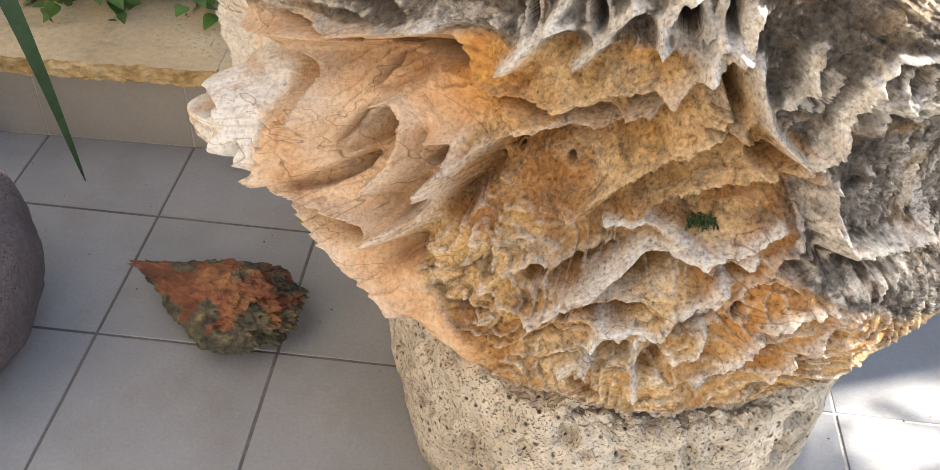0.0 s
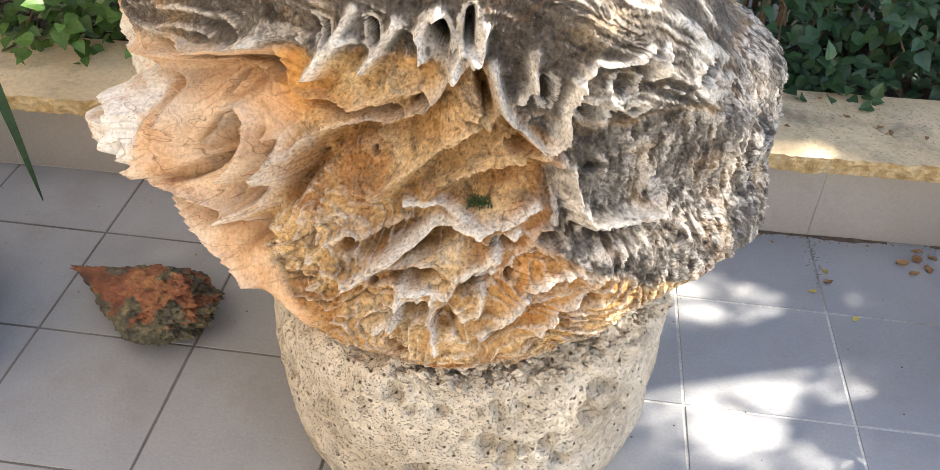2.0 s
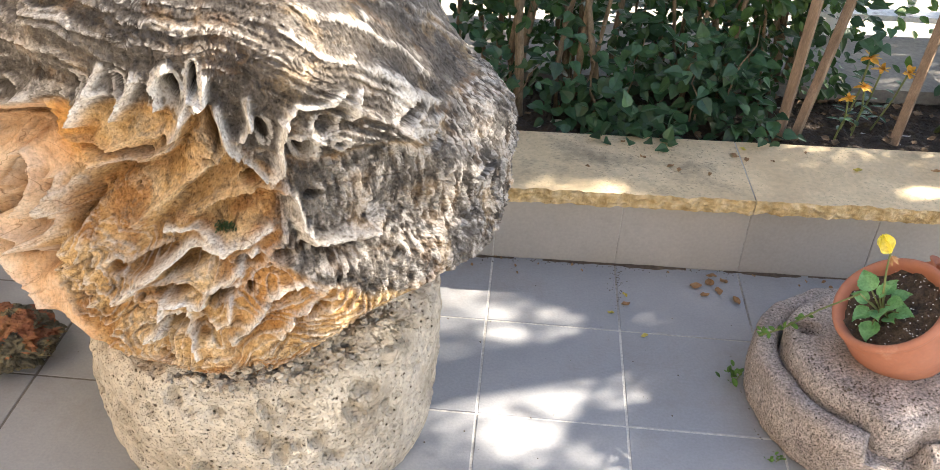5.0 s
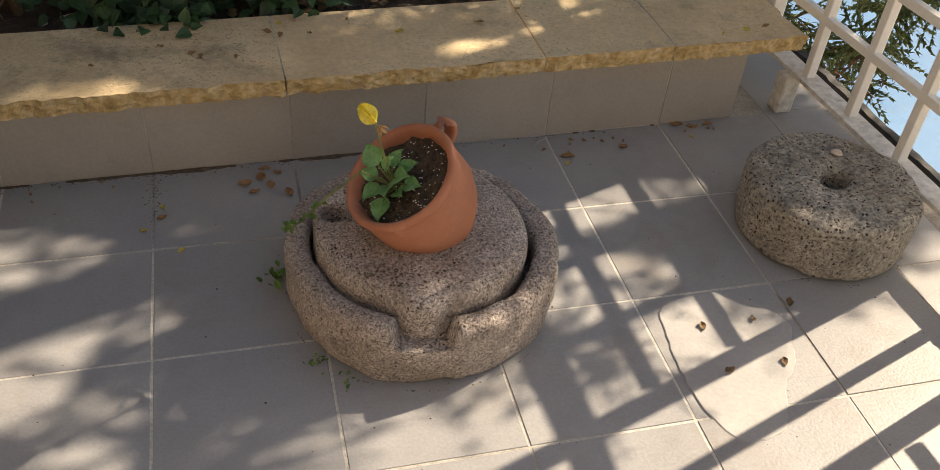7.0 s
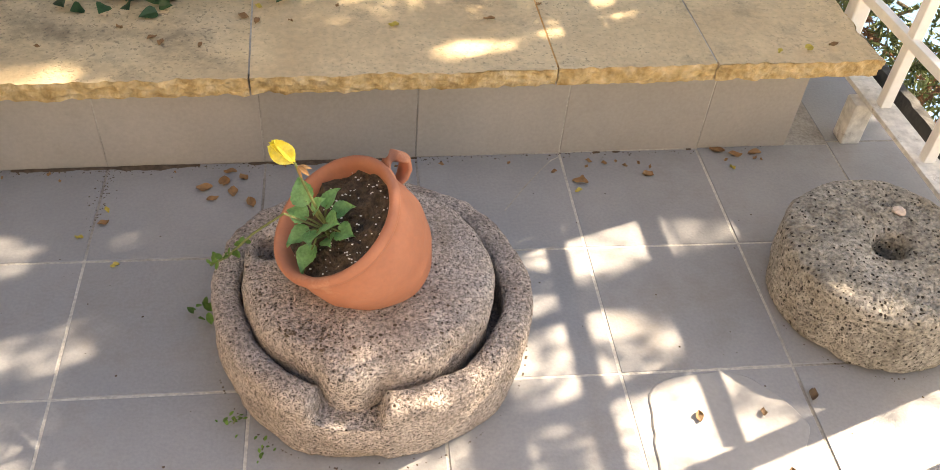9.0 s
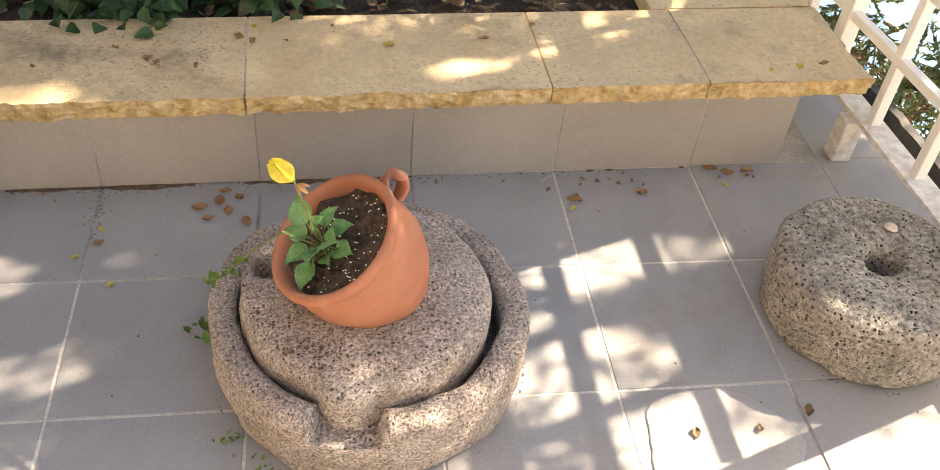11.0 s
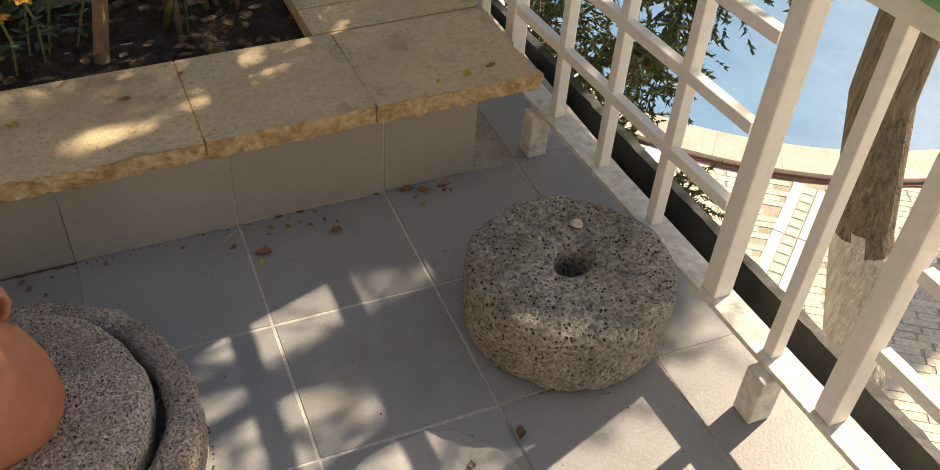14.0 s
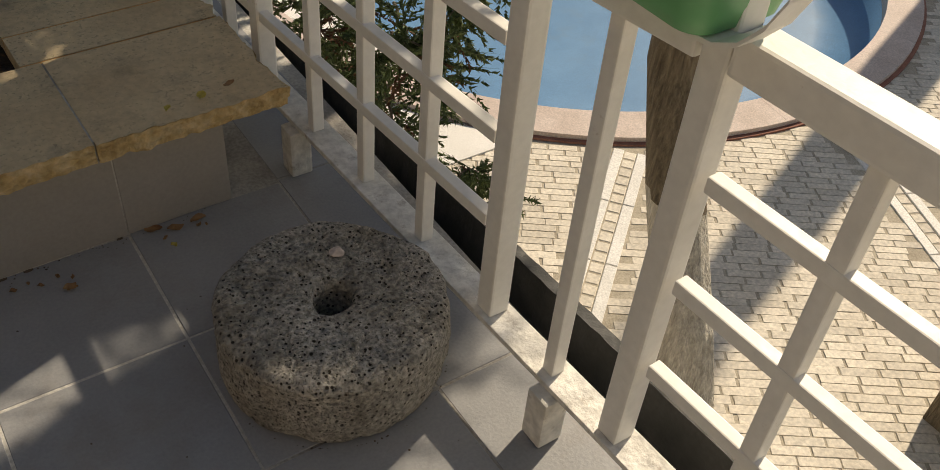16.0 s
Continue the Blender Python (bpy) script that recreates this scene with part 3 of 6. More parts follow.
def setts():
    """Cream setts of the court, laid in rows, with marble strips running to the pool."""
    base = structure("pavement", lathe([(3.3, GZ - 0.4), (3.3, GZ - 0.0045), (11, GZ - 0.0045), (11, GZ - 0.05)], 96)[0], BED, "court paved with cream split-stone setts and pale strips")
    for v in base.data.vertices:
        v.co += Vector((*POOL, 0))
    rnd = random.Random(9)
    shapes = []
    for k in range(6):
        v, f = slab_piece(rnd.uniform(0.20, 0.224), 0.0575, 0.05, 0.002)
        shapes.append(raw("sett", [(x + rnd.uniform(-.004, .004), y + rnd.uniform(-.004, .004), z) for x, y, z in v], f, SETT))
    rest_v, rest_f = [], []
    count = 0
    ang = -0.60
    for row in range(-130, 130):
        s = -6 + rnd.uniform(0, 0.2)
        while s < 10:
            k = rnd.randrange(6)
            w = 0.228
            lx, ly = 2.6 + s, row * 0.0615
            x = 4.0 + (lx - 4.0) * math.cos(ang) - ly * math.sin(ang)
            y = (lx - 4.0) * math.sin(ang) + ly * math.cos(ang)
            s += w
            if x < 2.05 or x > 11 or y < -5 or y > 6 or math.dist((x, y), POOL) < 3.5:
                continue
            if strip_near(x, y) < 0.16:
                continue
            tilt = rnd.uniform(-0.0012, 0.0012)
            if 3.6 < x < 5.8 and 0.2 < y < 2.0 and count < 300:
                ob = new("sett", shapes[k])
                ob.parent = base
                ob.location, ob.rotation_euler = (x, y, GZ + tilt), (tilt, tilt, ang)
                count += 1
            else:
                v, f = slab_piece(rnd.uniform(0.20, 0.224), 0.0575, 0.05, 0.002)
                o = len(rest_v)
                rest_v += [(x + a * math.cos(ang) - b * math.sin(ang), y + a * math.sin(ang) + b * math.cos(ang), GZ + tilt + c) for a, b, c in v]
                rest_f += [tuple(o + i for i in q) for q in f]
    ob = part("setts", raw("setts", rest_v, rest_f, SETTS), None, base)
    ob["kind"] = "stuff"
    for a, b in STRIPS:
        a, b = Vector(a), Vector(b)
        way = (b - a).normalized()
        side = Vector((-way.y, way.x))
        n = int((b - a).length / 0.6)
        for off in (-0.085, 0.085):
            for i in range(n):
                c = a + way * (0.6 * i + 0.3) + side * off
                v, f = slab_piece(0.594, 0.075, 0.06, 0.004)
                q = part("marble_strip", raw("marble_strip", v, f, WHITESTONE), None, base)
                q.location, q.rotation_euler = (c.x, c.y, GZ + 0.006), (0, 0, math.atan2(way.y, way.x))
        for i in range(int((b - a).length / 0.1)):
            c = a + way * (0.1 * i + 0.05)
            v, f = slab_piece(0.09, 0.085, 0.05, 0.006)
            q = part("sett", raw("sett", v, f, SETT), None, base)
            q.location, q.rotation_euler = (c.x, c.y, GZ), (0, 0, math.atan2(way.y, way.x))


STRIPS = (((3.3, 0.9), (5.2, 2.45)), ((5.3, -1.6), (6.9, 2.0)))


def strip_near(x, y):
    best = 9.0
    for (ax, ay), (bx, by) in STRIPS:
        dx, dy = bx - ax, by - ay
        s = min(1, max(0, ((x - ax) * dx + (y - ay) * dy) / (dx * dx + dy * dy)))
        best = min(best, math.hypot(x - ax - s * dx, y - ay - s * dy))
    return best


structure("pavement_white", box(2.3, 4.35, 2.9, 7.5, GZ - 0.03, GZ + 0.012, 0.004), WHITESTONE, "sunlit white paved apron beside the pool")
# ---------------------------------------------------------------- the fossil boulder
def lattice_noise(p, scale, seed):
    """Smooth value noise in 0..1 at the places p (n, 3)."""
    table = np.random.RandomState(seed).rand(4096)
    q = p * scale + 100.0
    i = np.floor(q).astype(int)
    f = q - i
    f = f * f * (3 - 2 * f)
    out = 0
    for a in (0, 1):
        for b in (0, 1):
            for c in (0, 1):
                key = ((i[:, 0] + a) * 73 + (i[:, 1] + b) * 179 + (i[:, 2] + c) * 283) % 4096
                w = (f[:, 0] if a else 1 - f[:, 0]) * (f[:, 1] if b else 1 - f[:, 1]) * (f[:, 2] if c else 1 - f[:, 2])
                out = out + table[key] * w
    return out


def fractal(p, scale, seed, octaves=4):
    total, size, out = 0.0, 1.0, 0
    for k in range(octaves):
        out = out + size * lattice_noise(p, scale * 2 ** k, seed + k)
        total += size
        size *= 0.5
    return out / total


def step(a, b, x):
    s = np.clip((x - a) / (b - a), 0, 1)
    return s * s * (3 - 2 * s)


ROCK_C = (-0.80, -0.30)
ROCK_PLAN = ((-1.31, -0.39), (-1.24, -0.47), (-1.08, -0.575), (-0.85, -0.675), (-0.70, -0.69), (-0.56, -0.685), (-0.42, -0.585),
             (-0.33, -0.47), (-0.305, -0.36), (-0.31, -0.20), (-0.40, 0.0), (-0.7, 0.08), (-1.02, 0.06), (-1.33, -0.08), (-1.37, -0.25))


def rock_bottom(x):
    return 0.350 + 0.15 * step(-0.90, -1.32, x) + 0.19 * step(-0.80, -0.36, x)


def rock_top(x):
    return 0.99 - 0.29 * step(-0.66, -0.27, x) - 0.10 * step(-1.02, -1.25, x)


def rock_surface(around, up):
    """The smooth body: angles round the axis and steps 0..1 from the underside to the top's middle."""
    ring = np.array(ROCK_PLAN) - ROCK_C
    angle = np.arctan2(ring[:, 1], ring[:, 0]) % (2 * np.pi)
    order = np.argsort(angle)
    angle, radius = angle[order], np.hypot(ring[:, 0], ring[:, 1])[order]
    wide = np.interp(around % (2 * np.pi), np.r_[angle[-1] - 2 * np.pi, angle, angle[0] + 2 * np.pi], np.r_[radius[-1], radius, radius[0]])
    s = np.clip((up - 0.12) / 0.70, 0, 1)
    grow = np.where(up < 0.12, 0.86 * up / 0.12, 0.86 + 0.14 * step(0, 0.14, s))
    front = np.clip(-np.sin(around), 0, 1)
    grow = grow * (1 + 0.05 * front * step(0.35, 0.12, s) - 0.19 * front * step(0.30, 0.60, s))
    # the low end draws in under the snout
    west = np.clip(-np.cos(around), 0, 1)
    grow = grow * (1 - 0.03 * west * step(0.30, 0.0, s))
    grow = grow * np.where(up > 0.82, np.sqrt(np.clip(1 - ((up - 0.82) / 0.18) ** 2, 0, 1)) ** 0.9, 1)
    x = ROCK_C[0] + wide * grow * np.cos(around)
    y = ROCK_C[1] + wide * grow * np.sin(around)
    low, high = rock_bottom(x), rock_top(x) - 0.05 * (1 - step(0.82, 1, up)) - 0.05 * step(-0.2, 0.1, y)
    z = low + (high - low) * s + 0.03 * step(0.82, 1.0, up)
    # the pale snout that juts out beside the low end
    nose = 0.10 * np.exp(-(((around % (2 * np.pi)) - 3.56) / 0.17) ** 4 - ((z - 0.640) / 0.060) ** 4)
    # the sharp shoulder at the high end's far corner
    nose += 0.05 * np.exp(-((((around + np.pi) % (2 * np.pi)) - np.pi - 0.10) / 0.22) ** 2 - ((z - 0.735) / 0.05) ** 2)
    x, y = x + nose * np.cos(around), y + nose * np.sin(around)
    return np.stack([x, y, z], 1)


def near_line(x, z, line):
    """Distance in the face's plane from each place to a polyline."""
    best = np.full(x.shape, 9.0)
    for (ax, az), (bx, bz) in zip(line, line[1:]):
        dx, dz = bx - ax, bz - az
        s = np.clip(((x - ax) * dx + (z - az) * dz) / (dx * dx + dz * dz + 1e-9), 0, 1)
        best = np.minimum(best, np.hypot(x - ax - s * dx, z - az - s * dz))
    return best


LIPS, PITS = [], []


def lip(line, tall, width, pale, under):
    """A sharp weathered crest on the face, hollowed under its lower side."""
    LIPS.append((line, tall, width, pale, under))


def pit(cx, cz, rx, rz, turn, deep):
    """An oval hollow in the face, its long axis rising to the high end by turn degrees."""
    PITS.append((cx, cz, rx, rz, radians(turn), deep))


lip(((-0.84, 0.635), (-0.8, 0.638), (-0.764, 0.64), (-0.732, 0.634), (-0.697, 0.645), (-0.662, 0.67)), 0.016, 0.011, 1, 0.5)  # white web over the lower cells
lip(((-0.905, 0.533), (-0.874, 0.56), (-0.838, 0.587), (-0.797, 0.618), (-0.761, 0.63), (-0.731, 0.625)), 0.018, 0.011, 1, 0.6)  # second web arm
lip(((-0.841, 0.476), (-0.833, 0.54), (-0.797, 0.543), (-0.769, 0.542), (-0.757, 0.57), (-0.72, 0.587), (-0.702, 0.608), (-0.681, 0.637)), 0.016, 0.01, 1, 0.6)  # third web arm
lip(((-0.868, 0.462), (-0.841, 0.489), (-0.807, 0.526)), 0.014, 0.01, 0.8, 0.5)  # short arm
lip(((-0.782, 0.449), (-0.793, 0.526)), 0.012, 0.009, 0.6, 0.3)  # upright wall
lip(((-0.722, 0.491), (-0.697, 0.509), (-0.671, 0.545), (-0.65, 0.581), (-0.611, 0.601), (-0.568, 0.597)), 0.015, 0.012, 0.45, 0.6)  # rusty fold
lip(((-0.643, 0.506), (-0.621, 0.537), (-0.59, 0.565), (-0.569, 0.576)), 0.014, 0.011, 0.4, 0.5)  # rusty fold below
lip(((-0.747, 0.505), (-0.723, 0.521), (-0.718, 0.562), (-0.7, 0.596)), 0.012, 0.009, 0.55, 0.4)  # middle wall
lip(((-1.087, 0.538), (-1.059, 0.585), (-1.031, 0.63), (-0.972, 0.707), (-0.929, 0.744), (-0.862, 0.753), (-0.816, 0.784), (-0.783, 0.845), (-0.755, 0.876)), 0.026, 0.014, 0.4, 0.9)  # long tan lip
lip(((-0.732, 0.86), (-0.718, 0.815), (-0.695, 0.781), (-0.662, 0.752), (-0.641, 0.77), (-0.638, 0.812), (-0.631, 0.857)), 0.024, 0.012, 0.75, 0.8)  # pale tooth edge
lip(((-0.686, 0.885), (-0.682, 0.847), (-0.695, 0.823)), 0.022, 0.011, 0.9, 0.5)  # tooth beside it
lip(((-0.53, 0.883), (-0.53, 0.851)), 0.016, 0.01, 0.8, 0.5)  # small tooth
lip(((-0.616, 0.83), (-0.598, 0.839), (-0.576, 0.821)), 0.014, 0.01, 0.4, 0.4)  # small tooth
lip(((-0.638, 0.861), (-0.609, 0.886), (-0.576, 0.881), (-0.551, 0.893)), 0.014, 0.01, 0.5, 0.5)  # high tooth
lip(((-0.627, 0.728), (-0.612, 0.679), (-0.594, 0.663), (-0.547, 0.664), (-0.507, 0.662)), 0.022, 0.012, 0.7, 0.9)  # hanging scallop
lip(((-0.814, 0.862), (-0.822, 0.895), (-0.797, 0.926)), 0.024, 0.011, 1, 0.6)  # white tooth
lip(((-0.778, 0.855), (-0.767, 0.886), (-0.747, 0.879), (-0.744, 0.913)), 0.022, 0.011, 0.9, 0.6)  # white tooth
lip(((-0.959, 0.803), (-0.929, 0.852), (-0.905, 0.865)), 0.026, 0.014, 0.8, 0.6)  # chunky tooth
lip(((-0.891, 0.828), (-0.867, 0.865), (-0.845, 0.902)), 0.024, 0.013, 0.8, 0.5)  # chunky tooth
lip(((-0.921, 0.865), (-0.902, 0.909)), 0.02, 0.012, 0.8, 0.4)  # tooth root
lip(((-1.147, 0.646), (-1.104, 0.697), (-1.064, 0.726), (-1.047, 0.702), (-1.065, 0.647), (-1.103, 0.604)), 0.034, 0.015, 0.3, 0.9)  # peach fold
lip(((-1.029, 0.662), (-1.028, 0.687), (-0.993, 0.71), (-0.994, 0.681), (-1.019, 0.64)), 0.034, 0.015, 0.3, 0.9)  # peach fold
lip(((-1.211, 0.722), (-1.169, 0.708), (-1.187, 0.675)), 0.03, 0.016, 0.3, 0.5)  # peach crest
lip(((-1.233, 0.603), (-1.21, 0.567), (-1.156, 0.564), (-1.092, 0.56), (-1.064, 0.574)), 0.03, 0.015, 0.3, 1)  # low lip
lip(((-1.217, 0.526), (-1.182, 0.515), (-1.142, 0.503), (-1.107, 0.479), (-1.053, 0.46)), 0.024, 0.015, 0.4, 0.8)  # lower lip
lip(((-0.876, 0.652), (-0.808, 0.716), (-0.75, 0.772), (-0.724, 0.798)), 0.034, 0.02, 0, 0.7)  # granular ledge
lip(((-0.811, 0.662), (-0.747, 0.702), (-0.682, 0.738), (-0.645, 0.739)), 0.034, 0.02, 0, 0.7)  # granular ledge
lip(((-0.932, 0.751), (-0.894, 0.78), (-0.845, 0.811)), 0.02, 0.018, 0, 0.7)  # granular ledge
lip(((-0.982, 0.596), (-0.926, 0.612), (-0.9, 0.608), (-0.935, 0.582), (-0.966, 0.547)), 0.007, 0.008, 0.1, 0.3)  # swirl
lip(((-0.966, 0.503), (-0.918, 0.537), (-0.879, 0.533)), 0.007, 0.008, 0.1, 0.2)  # swirl
lip(((-1.268, 0.728), (-1.211, 0.745), (-1.132, 0.779), (-1.067, 0.808), (-1.03, 0.827)), 0.034, 0.02, 0.1, 1)  # overhang
lip(((-1.009, 0.813), (-0.988, 0.782), (-0.956, 0.762)), 0.012, 0.014, 0, 0.2)  # orange edge
pit(-0.602, 0.809, 0.014, 0.014, 0, 0.1)  # round hole
pit(-0.55, 0.809, 0.007, 0.008, 0, 0.05)
pit(-1.118, 0.727, 0.010, 0.014, -20, 0.03)
pit(-0.598, 0.727, 0.012, 0.007, 0, 0.04)
pit(-0.466, 0.617, 0.007, 0.009, 0, 0.06)
pit(-0.686, 0.581, 0.006, 0.009, 0, 0.03)
pit(-0.873, 0.537, 0.005, 0.006, 0, 0.03)
pit(-0.633, 0.635, 0.019, 0.008, 8, 0.05)  # cave
pit(-0.856, 0.594, 0.042, 0.011, 25, 0.026)
pit(-0.791, 0.598, 0.050, 0.012, 25, 0.03)
pit(-0.817, 0.557, 0.036, 0.009, 18, 0.028)
pit(-0.817, 0.506, 0.028, 0.012, 20, 0.032)
pit(-0.732, 0.562, 0.025, 0.009, 25, 0.028)
pit(-0.625, 0.58, 0.039, 0.011, 25, 0.024)
pit(-0.588, 0.549, 0.032, 0.009, 22, 0.022)
pit(-0.91, 0.581, 0.014, 0.009, 25, 0.03)
pit(-0.797, 0.895, 0.012, 0.022, 15, 0.05)
pit(-0.761, 0.909, 0.006, 0.022, 0, 0.04)
pit(-0.692, 0.617, 0.023, 0.008, 20, 0.022)
pit(-0.772, 0.498, 0.020, 0.017, 30, 0.018)
pit(-0.838, 0.435, 0.019, 0.009, 0, 0.015)
pit(-1.013, 0.671, 0.019, 0.009, 35, 0.012)
pit(-1.128, 0.767, 0.104, 0.01, 4, 0.1)  # slot
pit(-0.905, 0.763, 0.081, 0.007, 2, 0.05)  # slot
pit(-0.819, 0.794, 0.021, 0.010, 40, 0.05)  # slot
pit(-0.741, 0.823, 0.008, 0.029, 22, 0.05)  # slot
pit(-0.726, 0.781, 0.031, 0.006, 12, 0.045)  # slot
pit(-0.666, 0.836, 0.010, 0.019, 15, 0.03)  # slot
pit(-0.572, 0.848, 0.014, 0.011, 10, 0.02)  # slot
pit(-0.463, 0.82, 0.012, 0.012, 0, 0.03)  # slot
pit(-0.682, 0.745, 0.024, 0.006, 15, 0.03)  # slot
pit(-0.341, 0.675, 0.016, 0.006, 0, 0.03)
pit(-0.364, 0.613, 0.011, 0.004, 0, 0.02)
pit(-0.419, 0.765, 0.007, 0.007, 10, 0.02)
pit(-0.878, 0.882, 0.008, 0.017, 25, 0.03)  # slot
pit(-0.943, 0.862, 0.006, 0.017, 25, 0.03)  # slot
pit(-0.952, 0.685, 0.004, 0.004, 0, 0.02)
pit(-0.886, 0.696, 0.005, 0.005, 0, 0.02)
pit(-1.061, 0.455, 0.010, 0.004, 0, 0.02)
pit(-1.13, 0.665, 0.05, 0.018, 40, 0.022)
pit(-1.175, 0.60, 0.045, 0.014, 30, 0.02)
pit(-1.09, 0.70, 0.016, 0.012, 30, 0.03)
pit(-1.06, 0.60, 0.03, 0.012, 45, 0.022)
pit(-1.17, 0.535, 0.05, 0.012, -15, 0.025)
pit(-1.315, 0.655, 0.018, 0.011, 30, 0.04)
pit(-1.285, 0.612, 0.010, 0.018, 0, 0.03)


def pockets(u, v, seed):
    """Cells in a plane: nearest and second nearest distance to scattered points."""
    table = np.random.RandomState(seed).rand(2, 4096)
    iu, iv = np.floor(u).astype(int), np.floor(v).astype(int)
    f1, f2 = np.full(u.shape, 9.0), np.full(u.shape, 9.0)
    for a in (-1, 0, 1):
        for b in (-1, 0, 1):
            key = ((iu + a) * 127 + (iv + b) * 311) % 4096
            far = np.hypot(iu + a + table[0][key] - u, iv + b + table[1][key] - v)
            f2 = np.minimum(f2, np.maximum(f1, far))
            f1 = np.minimum(f1, far)
    return f1, f2


def fossil_boulder():
    turn = np.sort(np.r_[np.linspace(math.pi * 0.93, math.pi * 2.12, 960, endpoint=False), np.linspace(math.pi * 0.12, math.pi * 0.93, 90, endpoint=False)] % (2 * math.pi))
    rise = np.r_[np.linspace(0.0, 0.12, 26, endpoint=False), np.linspace(0.12, 0.82, 420, endpoint=False), np.linspace(0.82, 0.985, 80)]
    na, nu = len(turn), len(rise)
    a, u = np.tile(turn, nu), np.repeat(rise, na)
    p = rock_surface(a, u)
    x, z = p[:, 0], p[:, 2]
    front = step(0.02, 0.35, -np.sin(a)) * step(0.06, 0.13, u)
    warp = np.stack([fractal(p, 7, 11, 3) - 0.5, fractal(p, 7, 21, 3) - 0.5, fractal(p, 7, 31, 3) - 0.5], 1)
    fine = np.stack([fractal(p, 45, 13, 2) - 0.5, fractal(p, 45, 23, 2) - 0.5], 1)
    q = p + 0.07 * warp
    fx, fz = x + 0.012 * warp[:, 0] + 0.0025 * fine[:, 0], z + 0.012 * warp[:, 2] + 0.0025 * fine[:, 1]
    along, across = q[:, 0] * 0.88 + q[:, 2] * 0.47, -q[:, 0] * 0.47 + q[:, 2] * 0.88
    wander = 0.05 * (fractal(p, 12, 61) - 0.5)
    # zones: layered crust above and at the high end, smooth peach low end, ochre between
    top_line = np.interp(x, (-1.30, -1.03, -0.95, -0.89, -0.82, -0.75, -0.72, -0.69), (0.745, 0.812, 0.835, 0.848, 0.862, 0.875, 0.83, 0.785))
    east_line = np.interp(z, (0.46, 0.555, 0.571, 0.604, 0.632, 0.724, 0.758, 0.781, 0.815, 0.86), (-0.38, -0.43, -0.50, -0.57, -0.65, -0.645, -0.641, -0.695, -0.718, -0.74))
    high = step(-0.012, 0.012, z - top_line + wander)
    east = step(-0.02, 0.02, x - east_line + wander) * (1 - high)
    low_line = np.interp(z, (0.45, 0.483, 0.554, 0.634, 0.723, 0.83), (-0.96, -1.0, -1.065, -1.02, -0.985, -0.98))
    west = step(0.016, -0.016, x - low_line + 0.4 * wander) * (1 - high)
    ochre = (1 - east) * (1 - high) * (1 - west)
    cellar = step(0.665, 0.625, z + 0.5 * wander) * ochre
    gallery = ochre * (1 - cellar)
    grit = fractal(p, 150, 141, 2) - 0.5
    lumps = fractal(p, 60, 145, 2) - 0.5
    rib = 1 - np.abs(2 * fractal(np.stack([along * 9, across * 34, q[:, 1] * 6], 1), 1.0, 51, 3) - 1) * 2.2
    m1, m2 = pockets(along * 20, across * 42, 6)
    cells = step(0.08, 0.30, m2 - m1)
    h1, h2 = pockets(q[:, 0] * 48, q[:, 2] * 40 + q[:, 1] * 22, 7)
    speck = step(0.17, 0.08, h1) * step(0.45, 0.6, fractal(p, 16, 147, 2))
    d = 0.035 * (fractal(p, 4.5, 71) - 0.5) + 0.012 * (fractal(p, 14, 73) - 0.5)
    d -= 0.026 * np.exp(-((x + 0.83 - 0.9 * (z - 0.70)) / 0.15) ** 4 - ((z - 0.715) / 0.075) ** 4) * front
    # thin flakes that end in sharp, winding edges
    stack = 16 * fractal(q + 0.03 * warp, 7, 191, 3) + 3 * across * 10
    flake = stack - np.floor(stack)
    scale = 26 * fractal(p, 16, 195, 3)
    chip = scale - np.floor(scale)
    rugged = np.abs(2 * fractal(p, 30, 197, 4) - 1)
    d += (cellar + 0.7 * west + 0.4 * gallery) * 0.0075 * (flake - 0.5) + (1 - west) * (1 - 0.5 * cellar) * 0.004 * (chip - 0.5) - 0.009 * (rugged - 0.2) * (1 - 0.85 * west)
    d += gallery * (0.010 * lumps + 0.012 * grit + 0.006 * (rib - 0.5))
    d += cellar * (0.004 * (rib - 0.5) - 0.004 * cells + 0.005 * grit)
    d += west * (0.010 * (fractal(np.stack([along * 5, across * 13, q[:, 1] * 4], 1), 1.0, 53, 3) - 0.5) + 0.002 * grit)
    # thin bent sheets above, upright fibres on the high end
    sheet = q[:, 2] * 0.80 + q[:, 1] * 0.55 + 0.22 * q[:, 0]
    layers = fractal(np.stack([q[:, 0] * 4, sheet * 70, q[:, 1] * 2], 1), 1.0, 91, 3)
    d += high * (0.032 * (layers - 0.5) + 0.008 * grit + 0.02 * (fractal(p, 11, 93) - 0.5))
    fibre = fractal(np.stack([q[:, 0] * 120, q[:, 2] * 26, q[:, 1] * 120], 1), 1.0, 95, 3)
    d += east * (0.013 * (fibre - 0.5) + 0.014 * (fractal(p, 13, 97, 3) - 0.5) - 0.010 * speck + 0.010 * grit)
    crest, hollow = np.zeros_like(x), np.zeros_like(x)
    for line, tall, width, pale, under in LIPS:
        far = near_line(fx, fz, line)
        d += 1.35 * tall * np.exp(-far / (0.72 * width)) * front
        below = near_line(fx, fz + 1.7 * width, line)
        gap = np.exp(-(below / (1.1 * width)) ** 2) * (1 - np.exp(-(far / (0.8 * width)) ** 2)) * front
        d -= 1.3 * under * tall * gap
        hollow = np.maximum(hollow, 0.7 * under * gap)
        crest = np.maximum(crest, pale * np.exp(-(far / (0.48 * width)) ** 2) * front)
